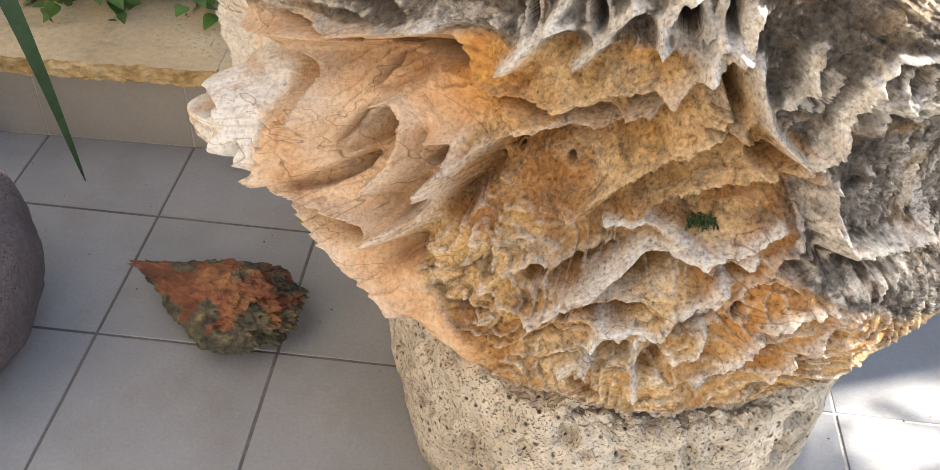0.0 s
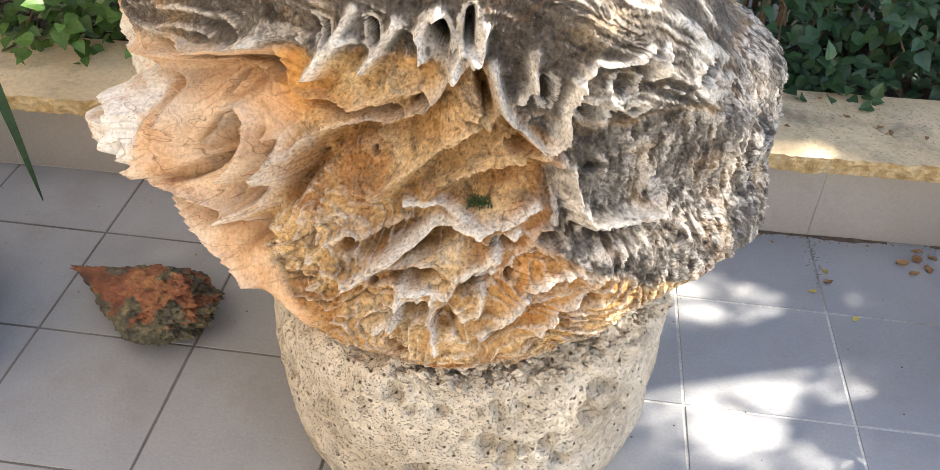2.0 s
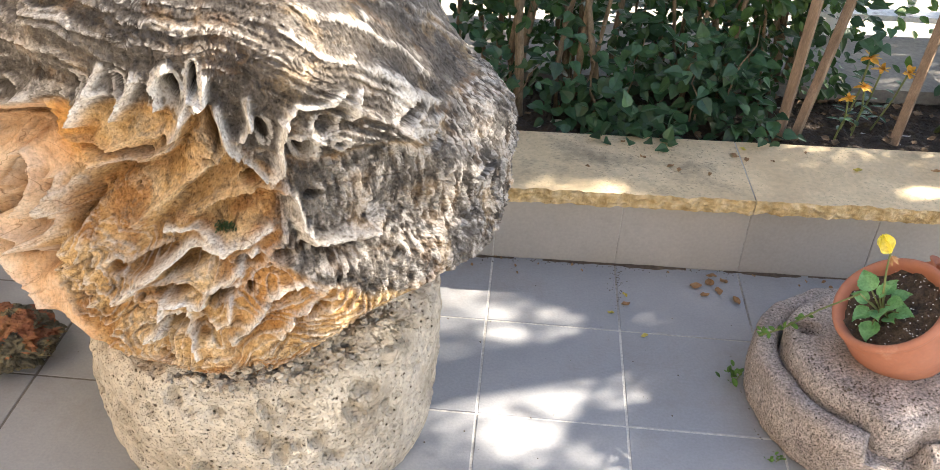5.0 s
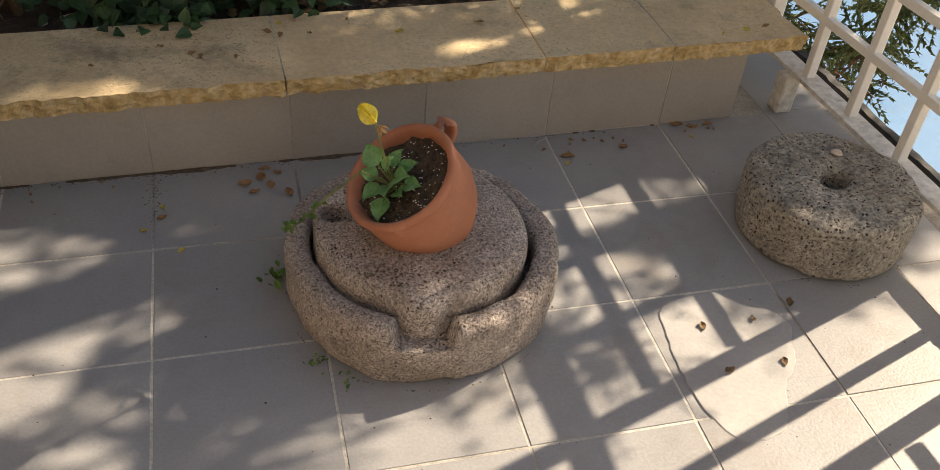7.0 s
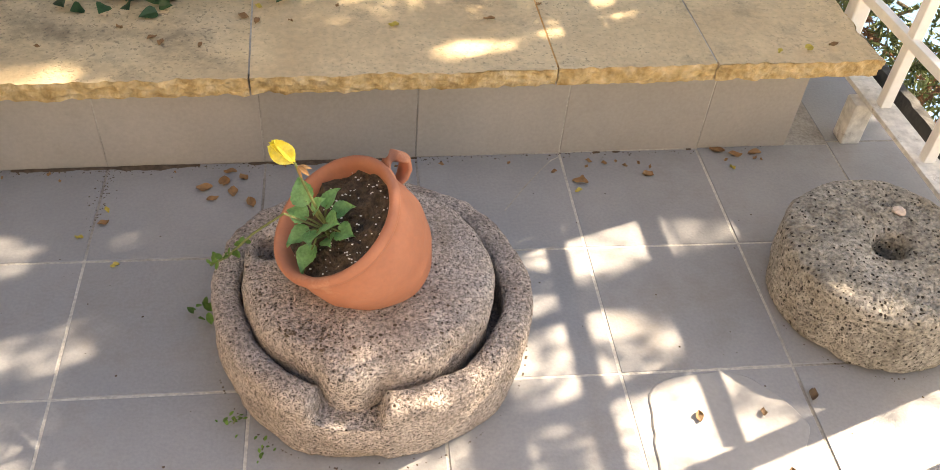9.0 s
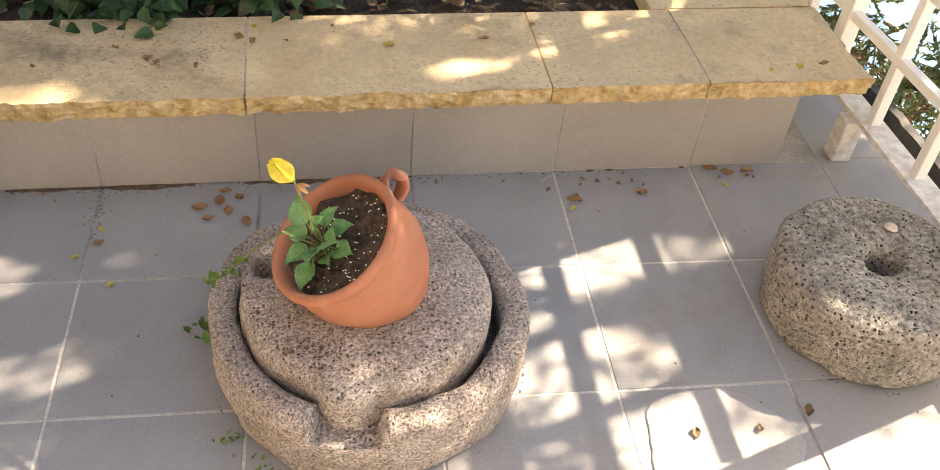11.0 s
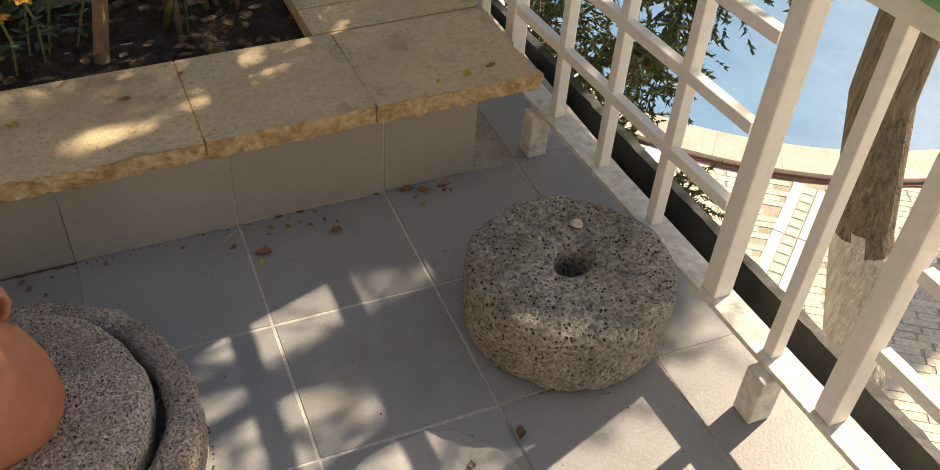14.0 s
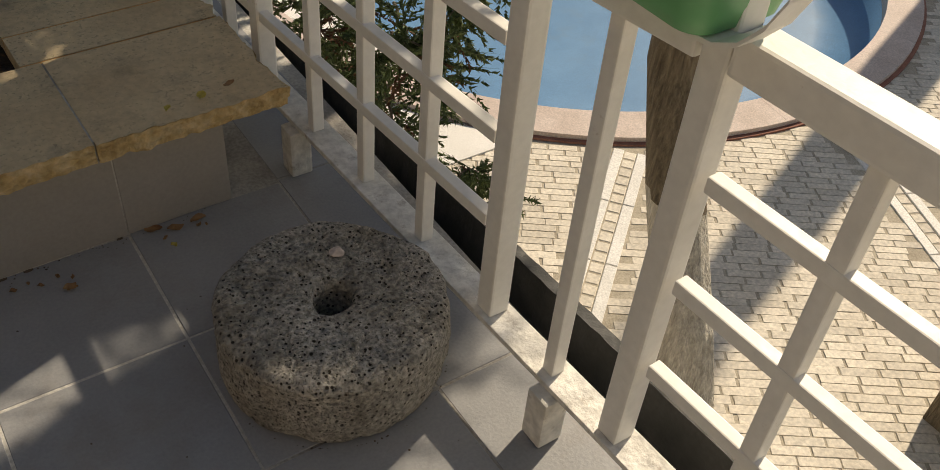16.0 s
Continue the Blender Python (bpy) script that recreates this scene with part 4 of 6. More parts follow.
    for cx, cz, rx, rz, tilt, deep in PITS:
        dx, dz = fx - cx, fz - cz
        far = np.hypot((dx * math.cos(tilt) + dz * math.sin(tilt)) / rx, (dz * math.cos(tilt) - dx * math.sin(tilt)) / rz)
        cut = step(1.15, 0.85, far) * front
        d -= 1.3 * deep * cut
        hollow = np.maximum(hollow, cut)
        d += 0.004 * np.exp(-((far - 1.5) / 0.25) ** 2) * front
    # the chunky white snout at the low end
    snout = step(-1.235, -1.27, x + 0.3 * wander) * step(0.56, 0.58, z) * step(0.75, 0.72, z)
    d += snout * (0.10 * (fractal(p, 13, 151, 3) - 0.5))
    # fine cracks that follow the folds
    seam = np.abs(2 * fractal(np.stack([along * 13, across * 26, q[:, 1] * 6], 1), 0.6, 161, 3) - 1)
    crack = (1 - 0.7 * west) * np.exp(-(seam / 0.02) ** 2) * step(0.55, 0.62, fractal(p, 9, 181, 2)) * front * (1 - high)
    split = near_line(fx, fz, ((-0.565, 0.737), (-0.52, 0.735), (-0.47, 0.735))) + 0.0015
    split = np.minimum(split, near_line(fx, fz, ((-0.55, 0.79), (-0.50, 0.80), (-0.45, 0.80))) + 0.0015)
    crack = np.maximum(crack, np.exp(-(split / 0.003) ** 2) * east)
    d -= 0.006 * crack
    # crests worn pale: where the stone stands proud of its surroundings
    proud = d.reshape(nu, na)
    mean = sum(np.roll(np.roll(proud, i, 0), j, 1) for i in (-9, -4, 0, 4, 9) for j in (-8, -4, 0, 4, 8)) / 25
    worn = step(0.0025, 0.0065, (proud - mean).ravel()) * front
    d *= step(0.0, 0.1, u) * (1 - 0.5 * step(0.92, 1.0, u))
    slope = 0.25 * (fractal(p, 8, 111) - 0.5)
    p = p + d[:, None] * np.stack([np.cos(a), np.sin(a), slope], 1)
    p[:, 2] += 0.04 * (fractal(p, 7, 121) - 0.5) * step(0.5, 0.9, u)
    verts = [tuple(v) for v in p]
    faces = []
    for j in range(nu - 1):
        r = j * na
        faces += [(r + i, r + (i + 1) % na, r + na + (i + 1) % na, r + na + i) for i in range(na)]
    faces.append(tuple(range(na))[::-1])
    faces.append(tuple((nu - 1) * na + i for i in range(na)))
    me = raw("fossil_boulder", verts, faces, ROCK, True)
    orange = np.exp(-(np.hypot((x + 0.985) / 0.045, (z - 0.785) / 0.055)) ** 4) + 0.8 * np.exp(-(np.hypot((x + 0.845) / 0.03, (z - 0.865) / 0.028)) ** 4) + 0.6 * np.exp(-(np.hypot((x + 0.63) / 0.09, (z - 0.565) / 0.05)) ** 4) + 0.5 * np.exp(-(np.hypot((x + 0.88) / 0.09, (z - 0.755) / 0.03)) ** 4)
    tones = {
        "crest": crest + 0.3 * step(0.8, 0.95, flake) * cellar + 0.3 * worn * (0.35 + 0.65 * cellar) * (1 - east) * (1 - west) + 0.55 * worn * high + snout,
        "crust": np.maximum(east, high),
        # tone follows relief: recessed layers and fibres near black, proud ones pale
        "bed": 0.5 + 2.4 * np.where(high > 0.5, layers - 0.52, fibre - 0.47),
        "cap": high,
        # cracks, plus a dark line at flake feet: edge shade in the colour
        "crack": np.maximum(crack, 0.45 * step(0.08, 0.02, flake) * (0.5 * west + cellar) * step(0.48, 0.58, fractal(p, 10, 199, 2)) * front),
        "low_end": west,
        "ochre": orange * front,
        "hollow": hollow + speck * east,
    }
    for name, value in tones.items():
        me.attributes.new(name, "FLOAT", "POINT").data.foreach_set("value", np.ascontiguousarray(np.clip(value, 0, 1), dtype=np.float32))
    ob = new("fossil_boulder", me)
    return tagged(ob, "large ochre and grey weathered fossil boulder resting on a limestone drum", "boulder")


def rock_material():
    m = bpy.data.materials.new("banded_fossil_stone")
    m.use_nodes = True
    n, ln = m.node_tree.nodes, m.node_tree.links
    bsdf = n["Principled BSDF"]
    geo = n.new("ShaderNodeNewGeometry")

    def tex(scale, detail=9, rough=0.62, stretch=(1, 1, 1), swirl=0.6):
        mp = n.new("ShaderNodeMapping")
        mp.inputs["Scale"].default_value = stretch
        ln.new(geo.outputs["Position"], mp.inputs[0])
        t = n.new("ShaderNodeTexNoise")
        t.inputs["Scale"].default_value, t.inputs["Detail"].default_value, t.inputs["Roughness"].default_value = scale, detail, rough
        t.inputs["Distortion"].default_value = swirl
        ln.new(mp.outputs[0], t.inputs["Vector"])
        return t.outputs["Fac"]

    def ramp(value, stops):
        r = n.new("ShaderNodeValToRGB")
        while len(r.color_ramp.elements) < len(stops):
            r.color_ramp.elements.new(0.5)
        for e, (pos, c) in zip(r.color_ramp.elements, stops):
            e.position, e.color = pos, (*c, 1)
        ln.new(value, r.inputs[0])
        return r.outputs[0]

    def mix(a, b, fac, mode="MIX"):
        k = n.new("ShaderNodeMix")
        k.data_type, k.blend_type = "RGBA", mode
        for value, socket in ((fac, k.inputs[0]), (a, k.inputs[6]), (b, k.inputs[7])):
            if isinstance(value, (int, float)):
                socket.default_value = value
            else:
                ln.new(value, socket)
        return k.outputs[2]

    def attr(name):
        t = n.new("ShaderNodeAttribute")
        t.attribute_name = name
        return t.outputs["Fac"]

    def calc(op, a, b):
        k = n.new("ShaderNodeMath")
        k.operation, k.use_clamp = op, True
        for i, v in enumerate((a, b)):
            if isinstance(v, (int, float)):
                k.inputs[i].default_value = v
            else:
                ln.new(v, k.inputs[i])
        return k.outputs[0]

    ochre = ramp(tex(10), [(0.30, (0.16, 0.09, 0.04)), (0.40, (0.46, 0.28, 0.115)), (0.49, (0.69, 0.46, 0.21)), (0.64, (0.85, 0.65, 0.39))])
    rusty = ramp(tex(24), [(0.3, (0.26, 0.10, 0.03)), (0.6, (0.48, 0.22, 0.065)), (0.8, (0.52, 0.33, 0.14))])
    colour = mix(ochre, rusty, ramp(tex(7), [(0.47, (0, 0, 0)), (0.60, (0.8, 0.8, 0.8))]))
    umber = ramp(tex(55), [(0.3, (0.10, 0.075, 0.05)), (0.6, (0.33, 0.25, 0.165)), (0.8, (0.50, 0.41, 0.30))])
    colour = mix(colour, umber, ramp(tex(13, 10, 0.7, swirl=1.5), [(0.51, (0, 0, 0)), (0.60, (0.75, 0.75, 0.75))]))
    flesh = ramp(tex(12), [(0.3, (0.52, 0.27, 0.13)), (0.44, (0.76, 0.49, 0.29)), (0.66, (0.86, 0.67, 0.48))])
    colour = mix(colour, flesh, calc("MULTIPLY", attr("low_end"), 0.92))
    colour = mix(colour, ramp(tex(30), [(0.3, (0.52, 0.20, 0.04)), (0.5, (0.72, 0.36, 0.09)), (0.75, (0.80, 0.50, 0.20))]), calc("MULTIPLY", attr("ochre"), 0.9))
    # rust tone of pits and lip undersides, darkened to stand in for shade
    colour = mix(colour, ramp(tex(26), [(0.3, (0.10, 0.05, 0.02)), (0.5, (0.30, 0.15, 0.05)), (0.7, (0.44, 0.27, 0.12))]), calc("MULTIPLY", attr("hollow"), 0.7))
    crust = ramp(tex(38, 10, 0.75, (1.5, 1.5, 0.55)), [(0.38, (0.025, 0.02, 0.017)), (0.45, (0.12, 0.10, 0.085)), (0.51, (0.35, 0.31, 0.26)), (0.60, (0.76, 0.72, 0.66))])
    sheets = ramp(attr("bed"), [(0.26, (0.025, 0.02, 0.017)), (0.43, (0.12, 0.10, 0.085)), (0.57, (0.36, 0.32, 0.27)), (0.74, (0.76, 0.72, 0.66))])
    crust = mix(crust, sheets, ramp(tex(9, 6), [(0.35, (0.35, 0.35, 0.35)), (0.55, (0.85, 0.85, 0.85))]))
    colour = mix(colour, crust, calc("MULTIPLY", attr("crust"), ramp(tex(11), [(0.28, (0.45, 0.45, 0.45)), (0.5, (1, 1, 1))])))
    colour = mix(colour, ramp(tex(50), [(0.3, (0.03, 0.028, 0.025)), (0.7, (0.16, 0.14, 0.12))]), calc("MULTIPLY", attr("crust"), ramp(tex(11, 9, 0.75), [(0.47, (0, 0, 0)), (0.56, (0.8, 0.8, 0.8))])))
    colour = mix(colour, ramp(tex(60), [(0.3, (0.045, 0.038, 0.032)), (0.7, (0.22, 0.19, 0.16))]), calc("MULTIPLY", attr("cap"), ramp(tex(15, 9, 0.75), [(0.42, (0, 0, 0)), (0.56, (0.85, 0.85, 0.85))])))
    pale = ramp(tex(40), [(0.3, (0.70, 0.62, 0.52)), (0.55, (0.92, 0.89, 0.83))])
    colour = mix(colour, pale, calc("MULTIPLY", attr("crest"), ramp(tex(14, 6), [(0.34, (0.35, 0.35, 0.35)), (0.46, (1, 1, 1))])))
    veins = ramp(tex(3.6, 4, 0.6, (1, 1, 1.8)), [(0.496, (1, 1, 1)), (0.500, (0.4, 0.3, 0.22)), (0.504, (1, 1, 1))])
    colour = mix(colour, veins, calc("SUBTRACT", 0.75, attr("crust")), "MULTIPLY")
    colour = mix(colour, ramp(tex(45), [(0.3, (0.05, 0.03, 0.018)), (0.7, (0.17, 0.11, 0.065))]), calc("MULTIPLY", attr("crack"), ramp(tex(8, 5), [(0.34, (0.1, 0.1, 0.1)), (0.50, (0.75, 0.75, 0.75))])))
    grains = ramp(tex(190, 4, swirl=0.0), [(0.30, (0.34, 0.31, 0.28)), (0.45, (0.78, 0.76, 0.74)), (0.70, (1.12, 1.12, 1.12))])
    colour = mix(colour, grains, calc("SUBTRACT", 1.0, calc("MULTIPLY", attr("low_end"), 0.45)), "MULTIPLY")
    ln.new(colour, bsdf.inputs["Base Color"])
    bsdf.inputs["Roughness"].default_value = 0.88
    bsdf.inputs["Specular IOR Level"].default_value = 0.3
    relief = n.new("ShaderNodeBump")
    relief.inputs["Strength"].default_value, relief.inputs["Distance"].default_value = 0.7, 0.010
    ln.new(tex(80, 12, 0.72), relief.inputs["Height"])
    ln.new(relief.outputs[0], bsdf.inputs["Normal"])
    return m


ROCK = rock_material()
fossil_boulder()


def stone_drum():
    """The round limestone block under the boulder."""
    prof = dense([(0.02, 0.0), (0.300, 0.0), (0.326, 0.015), (0.345, 0.10), (0.354, 0.20), (0.350, 0.29), (0.344, 0.345), (0.330, 0.362), (0.22, 0.372), (0.02, 0.37)], 0.0048)
    bm, rings = lathe(prof, 360, wobble=0.035, rough=0.006, seed=3, size=9)
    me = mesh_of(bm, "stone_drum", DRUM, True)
    co = np.empty(len(me.vertices) * 3)
    me.vertices.foreach_get("co", co)
    co = co.reshape(-1, 3)
    ang, r, z = np.arctan2(co[:, 1], co[:, 0]), np.hypot(co[:, 0], co[:, 1]), co[:, 2]
    side = step(0.24, 0.30, r)
    rnd = random.Random(4)
    k = np.ones_like(r)
    for _ in range(420):
        ha, hz, hr, hs = rnd.uniform(-math.pi, math.pi), rnd.uniform(0.02, 0.35), 0.004 + 0.012 * rnd.random() ** 3, rnd.uniform(0.7, 1.8)
        da = (ang - ha + math.pi) % (2 * math.pi) - math.pi
        far = np.hypot(da * 0.34 / hr, (z - hz) / (hr * hs))
        k = np.minimum(k, 1 - 5.0 * hr * step(1.15, 0.8, far))
    # worn hollows low on the front, broken rim above
    for ha, hz, ra, rz, deep in ((-2.27, 0.10, 0.045, 0.030, 0.05), (-1.75, 0.05, 0.03, 0.02, 0.04), (-2.45, 0.03, 0.08, 0.022, 0.07), (-0.9, 0.08, 0.02, 0.018, 0.06), (-2.1, 0.23, 0.02, 0.035, 0.03)):
        da = (ang - ha + 0.6 + math.pi) % (2 * math.pi) - math.pi
        k = k - deep * np.exp(-(da * 0.34 / ra) ** 2 - ((z - hz) / rz) ** 2)
    rough_ = fractal(co, 26, 205, 4) - 0.5
    rim = step(0.27, 0.35, z)
    k = k + side * (0.030 + 0.07 * rim) * rough_ + side * 0.012 * (fractal(co, 120, 207, 2) - 0.5)
    k = 1 + (k - 1) * side
    co[:, 0] *= k
    co[:, 1] *= k
    co[:, 2] += (0.035 * (fractal(co, 22, 209, 3) - 0.5) + 0.03 * co[:, 0]) * rim
    me.vertices.foreach_set("co", co.ravel())
    ob = new("stone_drum", me)
    ob.location = (-0.768, -0.355, 0)
    return tagged(ob, "round pitted cream limestone drum standing on the grey tiles", "stone base")


stone_drum()
def moss_tuft():
    rnd = random.Random(8)
    places = []
    for _ in range(220):
        a, r = rnd.uniform(0, 6.283), 0.017 * math.sqrt(rnd.random())
        places.append(((-0.737 + r * math.cos(a), -0.622 + rnd.uniform(-.006, .004), 0.652 + r * 0.8 * math.sin(a)), (rnd.uniform(-.6, .6), -1, rnd.uniform(-.3, .9)), (0, 0, 1), rnd.uniform(0.004, 0.008)))
    v, f = leaf_cloud(places, LEAF_SLIM)
    return tagged(new("moss_tuft", raw("moss_tuft", v, f, IVYLEAF)), "small dark green moss tuft growing in the boulder", "moss", kind="stuff")


moss_tuft()
# crumbled packing between drum and boulder
for i, (px, py, s) in enumerate(((-0.72, -0.62, 0.035), (-0.62, -0.60, 0.04), (-0.55, -0.54, 0.045), (-0.66, -0.55, 0.05), (-0.80, -0.58, 0.045), (-0.50, -0.45, 0.05), (-0.9, -0.5, 0.05), (-0.95, -0.3, 0.05), (-0.6, -0.15, 0.05), (-0.85, -0.12, 0.05))):
    bm = bmesh.new()
    bmesh.ops.create_icosphere(bm, subdivisions=4, radius=1)
    for v in bm.verts:
        k = 1 + 0.5 * noise.noise(v.co * 1.7 + Vector((i * 5.0, 0, 0))) + 0.25 * noise.noise(v.co * 6 + Vector((i, 0, 0)))
        v.co = Vector((v.co.x * 1.2, v.co.y, v.co.z * 0.7)) * k * s
    ob = new("packing_stone", mesh_of(bm, "packing_stone", DRUM, True))
    ob.location = (px, py, 0.375)
    tagged(ob, "crumbly pale packing stone wedged under the boulder", "stone", group="packing stones")
def crumbled_rim():
    """Pale crumbs packed between drum and boulder."""
    rnd = random.Random(61)
    verts, faces = [], []
    shape = bmesh.new()
    bmesh.ops.create_icosphere(shape, subdivisions=1, radius=1)
    shape.verts.index_update()
    base, tris = [v.co.copy() for v in shape.verts], [tuple(v.index for v in f.verts) for f in shape.faces]
    shape.free()
    for _ in range(900):
        a, r = rnd.uniform(-1.85, -0.15), rnd.uniform(0.285, 0.343)
        size = 0.002 + 0.009 * rnd.random() ** 2.5
        c = Vector((-0.768 + r * math.cos(a), -0.355 + r * math.sin(a), 0.358 + 0.03 * r * math.cos(a) + rnd.uniform(0, 0.055) * (1 - (r - 0.285) / 0.06) + 0.01))
        o = len(verts)
        verts += [tuple(c + Vector((v.x * 1.2, v.y, v.z * 0.8)) * size * rnd.uniform(0.7, 1.25)) for v in base]
        faces += [tuple(o + k for k in t) for t in tris]
    ob = new("mortar_crumbs", raw("mortar_crumbs", verts, faces, DRUM))
    return tagged(ob, "pale crumbled mortar on the drum's broken rim", "debris", kind="stuff")


crumbled_rim()
# ---------------------------------------------------------------- stones on the terrace
def quern():
    q = thing("rotary_quern", "brown basalt hand mill, round stone in a notched trough", "quern", pose(0.553, -0.222, 0, 0, 0, 0))
    # lower stone: a ring with a spout notch towards the front
    sides, notch, width = 220, radians(-101), 0.125
    outer = dense([(0.256, 0.0), (0.274, 0.008), (0.282, 0.06), (0.281, 0.128), (0.277, 0.143), (0.264, 0.150), (0.240, 0.149), (0.230, 0.138), (0.226, 0.06), (0.20, 0.055), (0.02, 0.055)], 0.008)
    bm, _ = lathe(outer, sides, wobble=0.035, rough=0.006, seed=7, size=16)
    for v in bm.verts:
        a = math.atan2(v.co.y, v.co.x)
        da = (a - notch + math.pi) % (2 * math.pi) - math.pi
        r = math.hypot(v.co.x, v.co.y)
        if r > 0.21 and abs(da) < 0.40:
            k = 1 - min(1, max(0, (abs(da) - 0.205) / 0.018))
            v.co.z = min(v.co.z, v.co.z * (1 - k) + k * min(v.co.z, 0.096 + 0.003 * noise.noise(v.co * 30)))
            if v.co.z > 0.0:
                push = 1 - 0.02 * k
                v.co.x, v.co.y = v.co.x * push, v.co.y * push
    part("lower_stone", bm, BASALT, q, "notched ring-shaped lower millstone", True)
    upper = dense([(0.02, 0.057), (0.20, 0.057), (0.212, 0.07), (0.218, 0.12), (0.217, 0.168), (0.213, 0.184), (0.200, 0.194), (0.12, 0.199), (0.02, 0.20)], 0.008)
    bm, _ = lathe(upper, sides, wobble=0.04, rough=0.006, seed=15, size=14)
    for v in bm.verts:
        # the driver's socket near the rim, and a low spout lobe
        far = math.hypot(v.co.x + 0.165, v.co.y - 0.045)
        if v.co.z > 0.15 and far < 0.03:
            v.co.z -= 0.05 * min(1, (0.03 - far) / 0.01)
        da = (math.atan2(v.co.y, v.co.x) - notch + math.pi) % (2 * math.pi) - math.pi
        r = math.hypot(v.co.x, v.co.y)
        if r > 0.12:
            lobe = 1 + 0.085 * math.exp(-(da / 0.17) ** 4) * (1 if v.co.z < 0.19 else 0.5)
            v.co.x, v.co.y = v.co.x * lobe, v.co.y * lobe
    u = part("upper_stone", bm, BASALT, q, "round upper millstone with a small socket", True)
    u.matrix_basis = pose(-0.01, 0.0, 0, 1.0, 0.5, 0)
    return q


quern()


def millstone():
    prof = dense([(0.034, 0.02), (0.034, 0.135), (0.042, 0.149), (0.09, 0.154), (0.178, 0.153), (0.193, 0.149), (0.200, 0.139), (0.203, 0.06), (0.198, 0.012), (0.182, 0.0), (0.03, 0.0)], 0.007)
    bm, rings = lathe(prof, 220, wobble=0.035, rough=0.006, seed=23, size=16)
    rnd = random.Random(12)
    for _ in range(170):
        a, r, s = rnd.uniform(0, 6.283), 0.05 + 0.13 * math.sqrt(rnd.random()), rnd.uniform(0.003, 0.007)
        cx, cy = r * math.cos(a), r * math.sin(a)
        for v in bm.verts:
            if v.co.z > 0.13 and abs(v.co.x - cx) < s and abs(v.co.y - cy) < s:
                v.co.z -= 0.004
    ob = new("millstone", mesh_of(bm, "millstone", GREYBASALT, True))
    ob.location = (1.545, -0.172, 0)
    return tagged(ob, "round grey vesicular millstone with a centre hole lying on tiles", "millstone")


millstone()
bm = bmesh.new()
bmesh.ops.create_icosphere(bm, subdivisions=3, radius=0.011)
for v in bm.verts:
    v.co = Vector((v.co.x * 1.3, v.co.y, v.co.z * 0.6)) * (1 + 0.4 * noise.noise(v.co * 120))
pebble = new("pebble", mesh_of(bm, "pebble", PINKSTONE))
pebble.location = (1.60, -0.085, 0.158)
tagged(pebble, "small pinkish pebble lying on the millstone", "pebble")


def mortar():
    prof = dense([(0.02, 0.0), (0.20, 0.0), (0.235, 0.02), (0.27, 0.09), (0.275, 0.18), (0.262, 0.24), (0.24, 0.262), (0.205, 0.262), (0.19, 0.24), (0.15, 0.13), (0.02, 0.10)], 0.009)
    bm, _ = lathe(prof, 160, wobble=0.03, rough=0.006, seed=31, size=16)
    ob = new("stone_mortar", mesh_of(bm, "stone_mortar", DARKBASALT, True))
    ob.location = (-2.005, -0.395, 0)
    return tagged(ob, "dark purple-grey hollow basalt mortar standing on the tiles", "mortar")


mortar()


def ore_lump():
    bm = bmesh.new()
    bmesh.ops.create_icosphere(bm, subdivisions=6, radius=1)
    for v in bm.verts:
        c = v.co.copy()
        k = 1 + 0.20 * noise.noise(c * 1.6 + Vector((3, 1, 0))) + 0.16 * abs(noise.noise(c * 3.2)) + 0.10 * noise.noise(c * 4.5) - 0.16 * abs(noise.noise(c * 8)) + 0.10 * noise.noise(c * 14) - 0.10 * abs(noise.noise(c * 22))
        x = c.x * 0.155 * k
        taper = 1 - 0.80 * max(0, min(1, (-c.x + 0.15) / 1.1)) ** 1.0
        y, z = c.y * 0.10 * k * taper, c.z * 0.058 * k * taper
        z += 0.020 * max(0, -c.x)
        v.co = (x - 0.03 * max(0, -c.x) ** 2, y, z)
    for f in bm.faces:
        m = f.calc_center_median()
        rim = m.y * 9 - 0.1 + 1.1 * noise.noise(m * 30) > 0.38 or -m.y * 8 + m.x * 2.4 + 0.6 * noise.noise(m * 25 + Vector((4, 0, 0))) > 0.56
        f.material_index = 1 if rim or f.normal.z < 0.30 + 0.35 * noise.noise(m * 40) else 0
    low = min(v.co.z for v in bm.verts)
    for v in bm.verts:
        v.co.z -= low + 0.012
        v.co.z = max(v.co.z, 0)
    ob = new("ore_lump", mesh_of(bm, "ore_lump", [ORE_A, ORE_B], True))
    ob.matrix_basis = pose(-1.452, -0.262, 0, 0, 0, -14)
    return tagged(ob, "pointed rust-red ore lump with dark crust lying on tiles", "rock")


ore_lump()

# ---------------------------------------------------------------- the tilted pot with its pansy
POT = pose(0.531, -0.252, 0.280, 0, 0, 0) @ pose(0, 0, 0, 9, -34, 0)


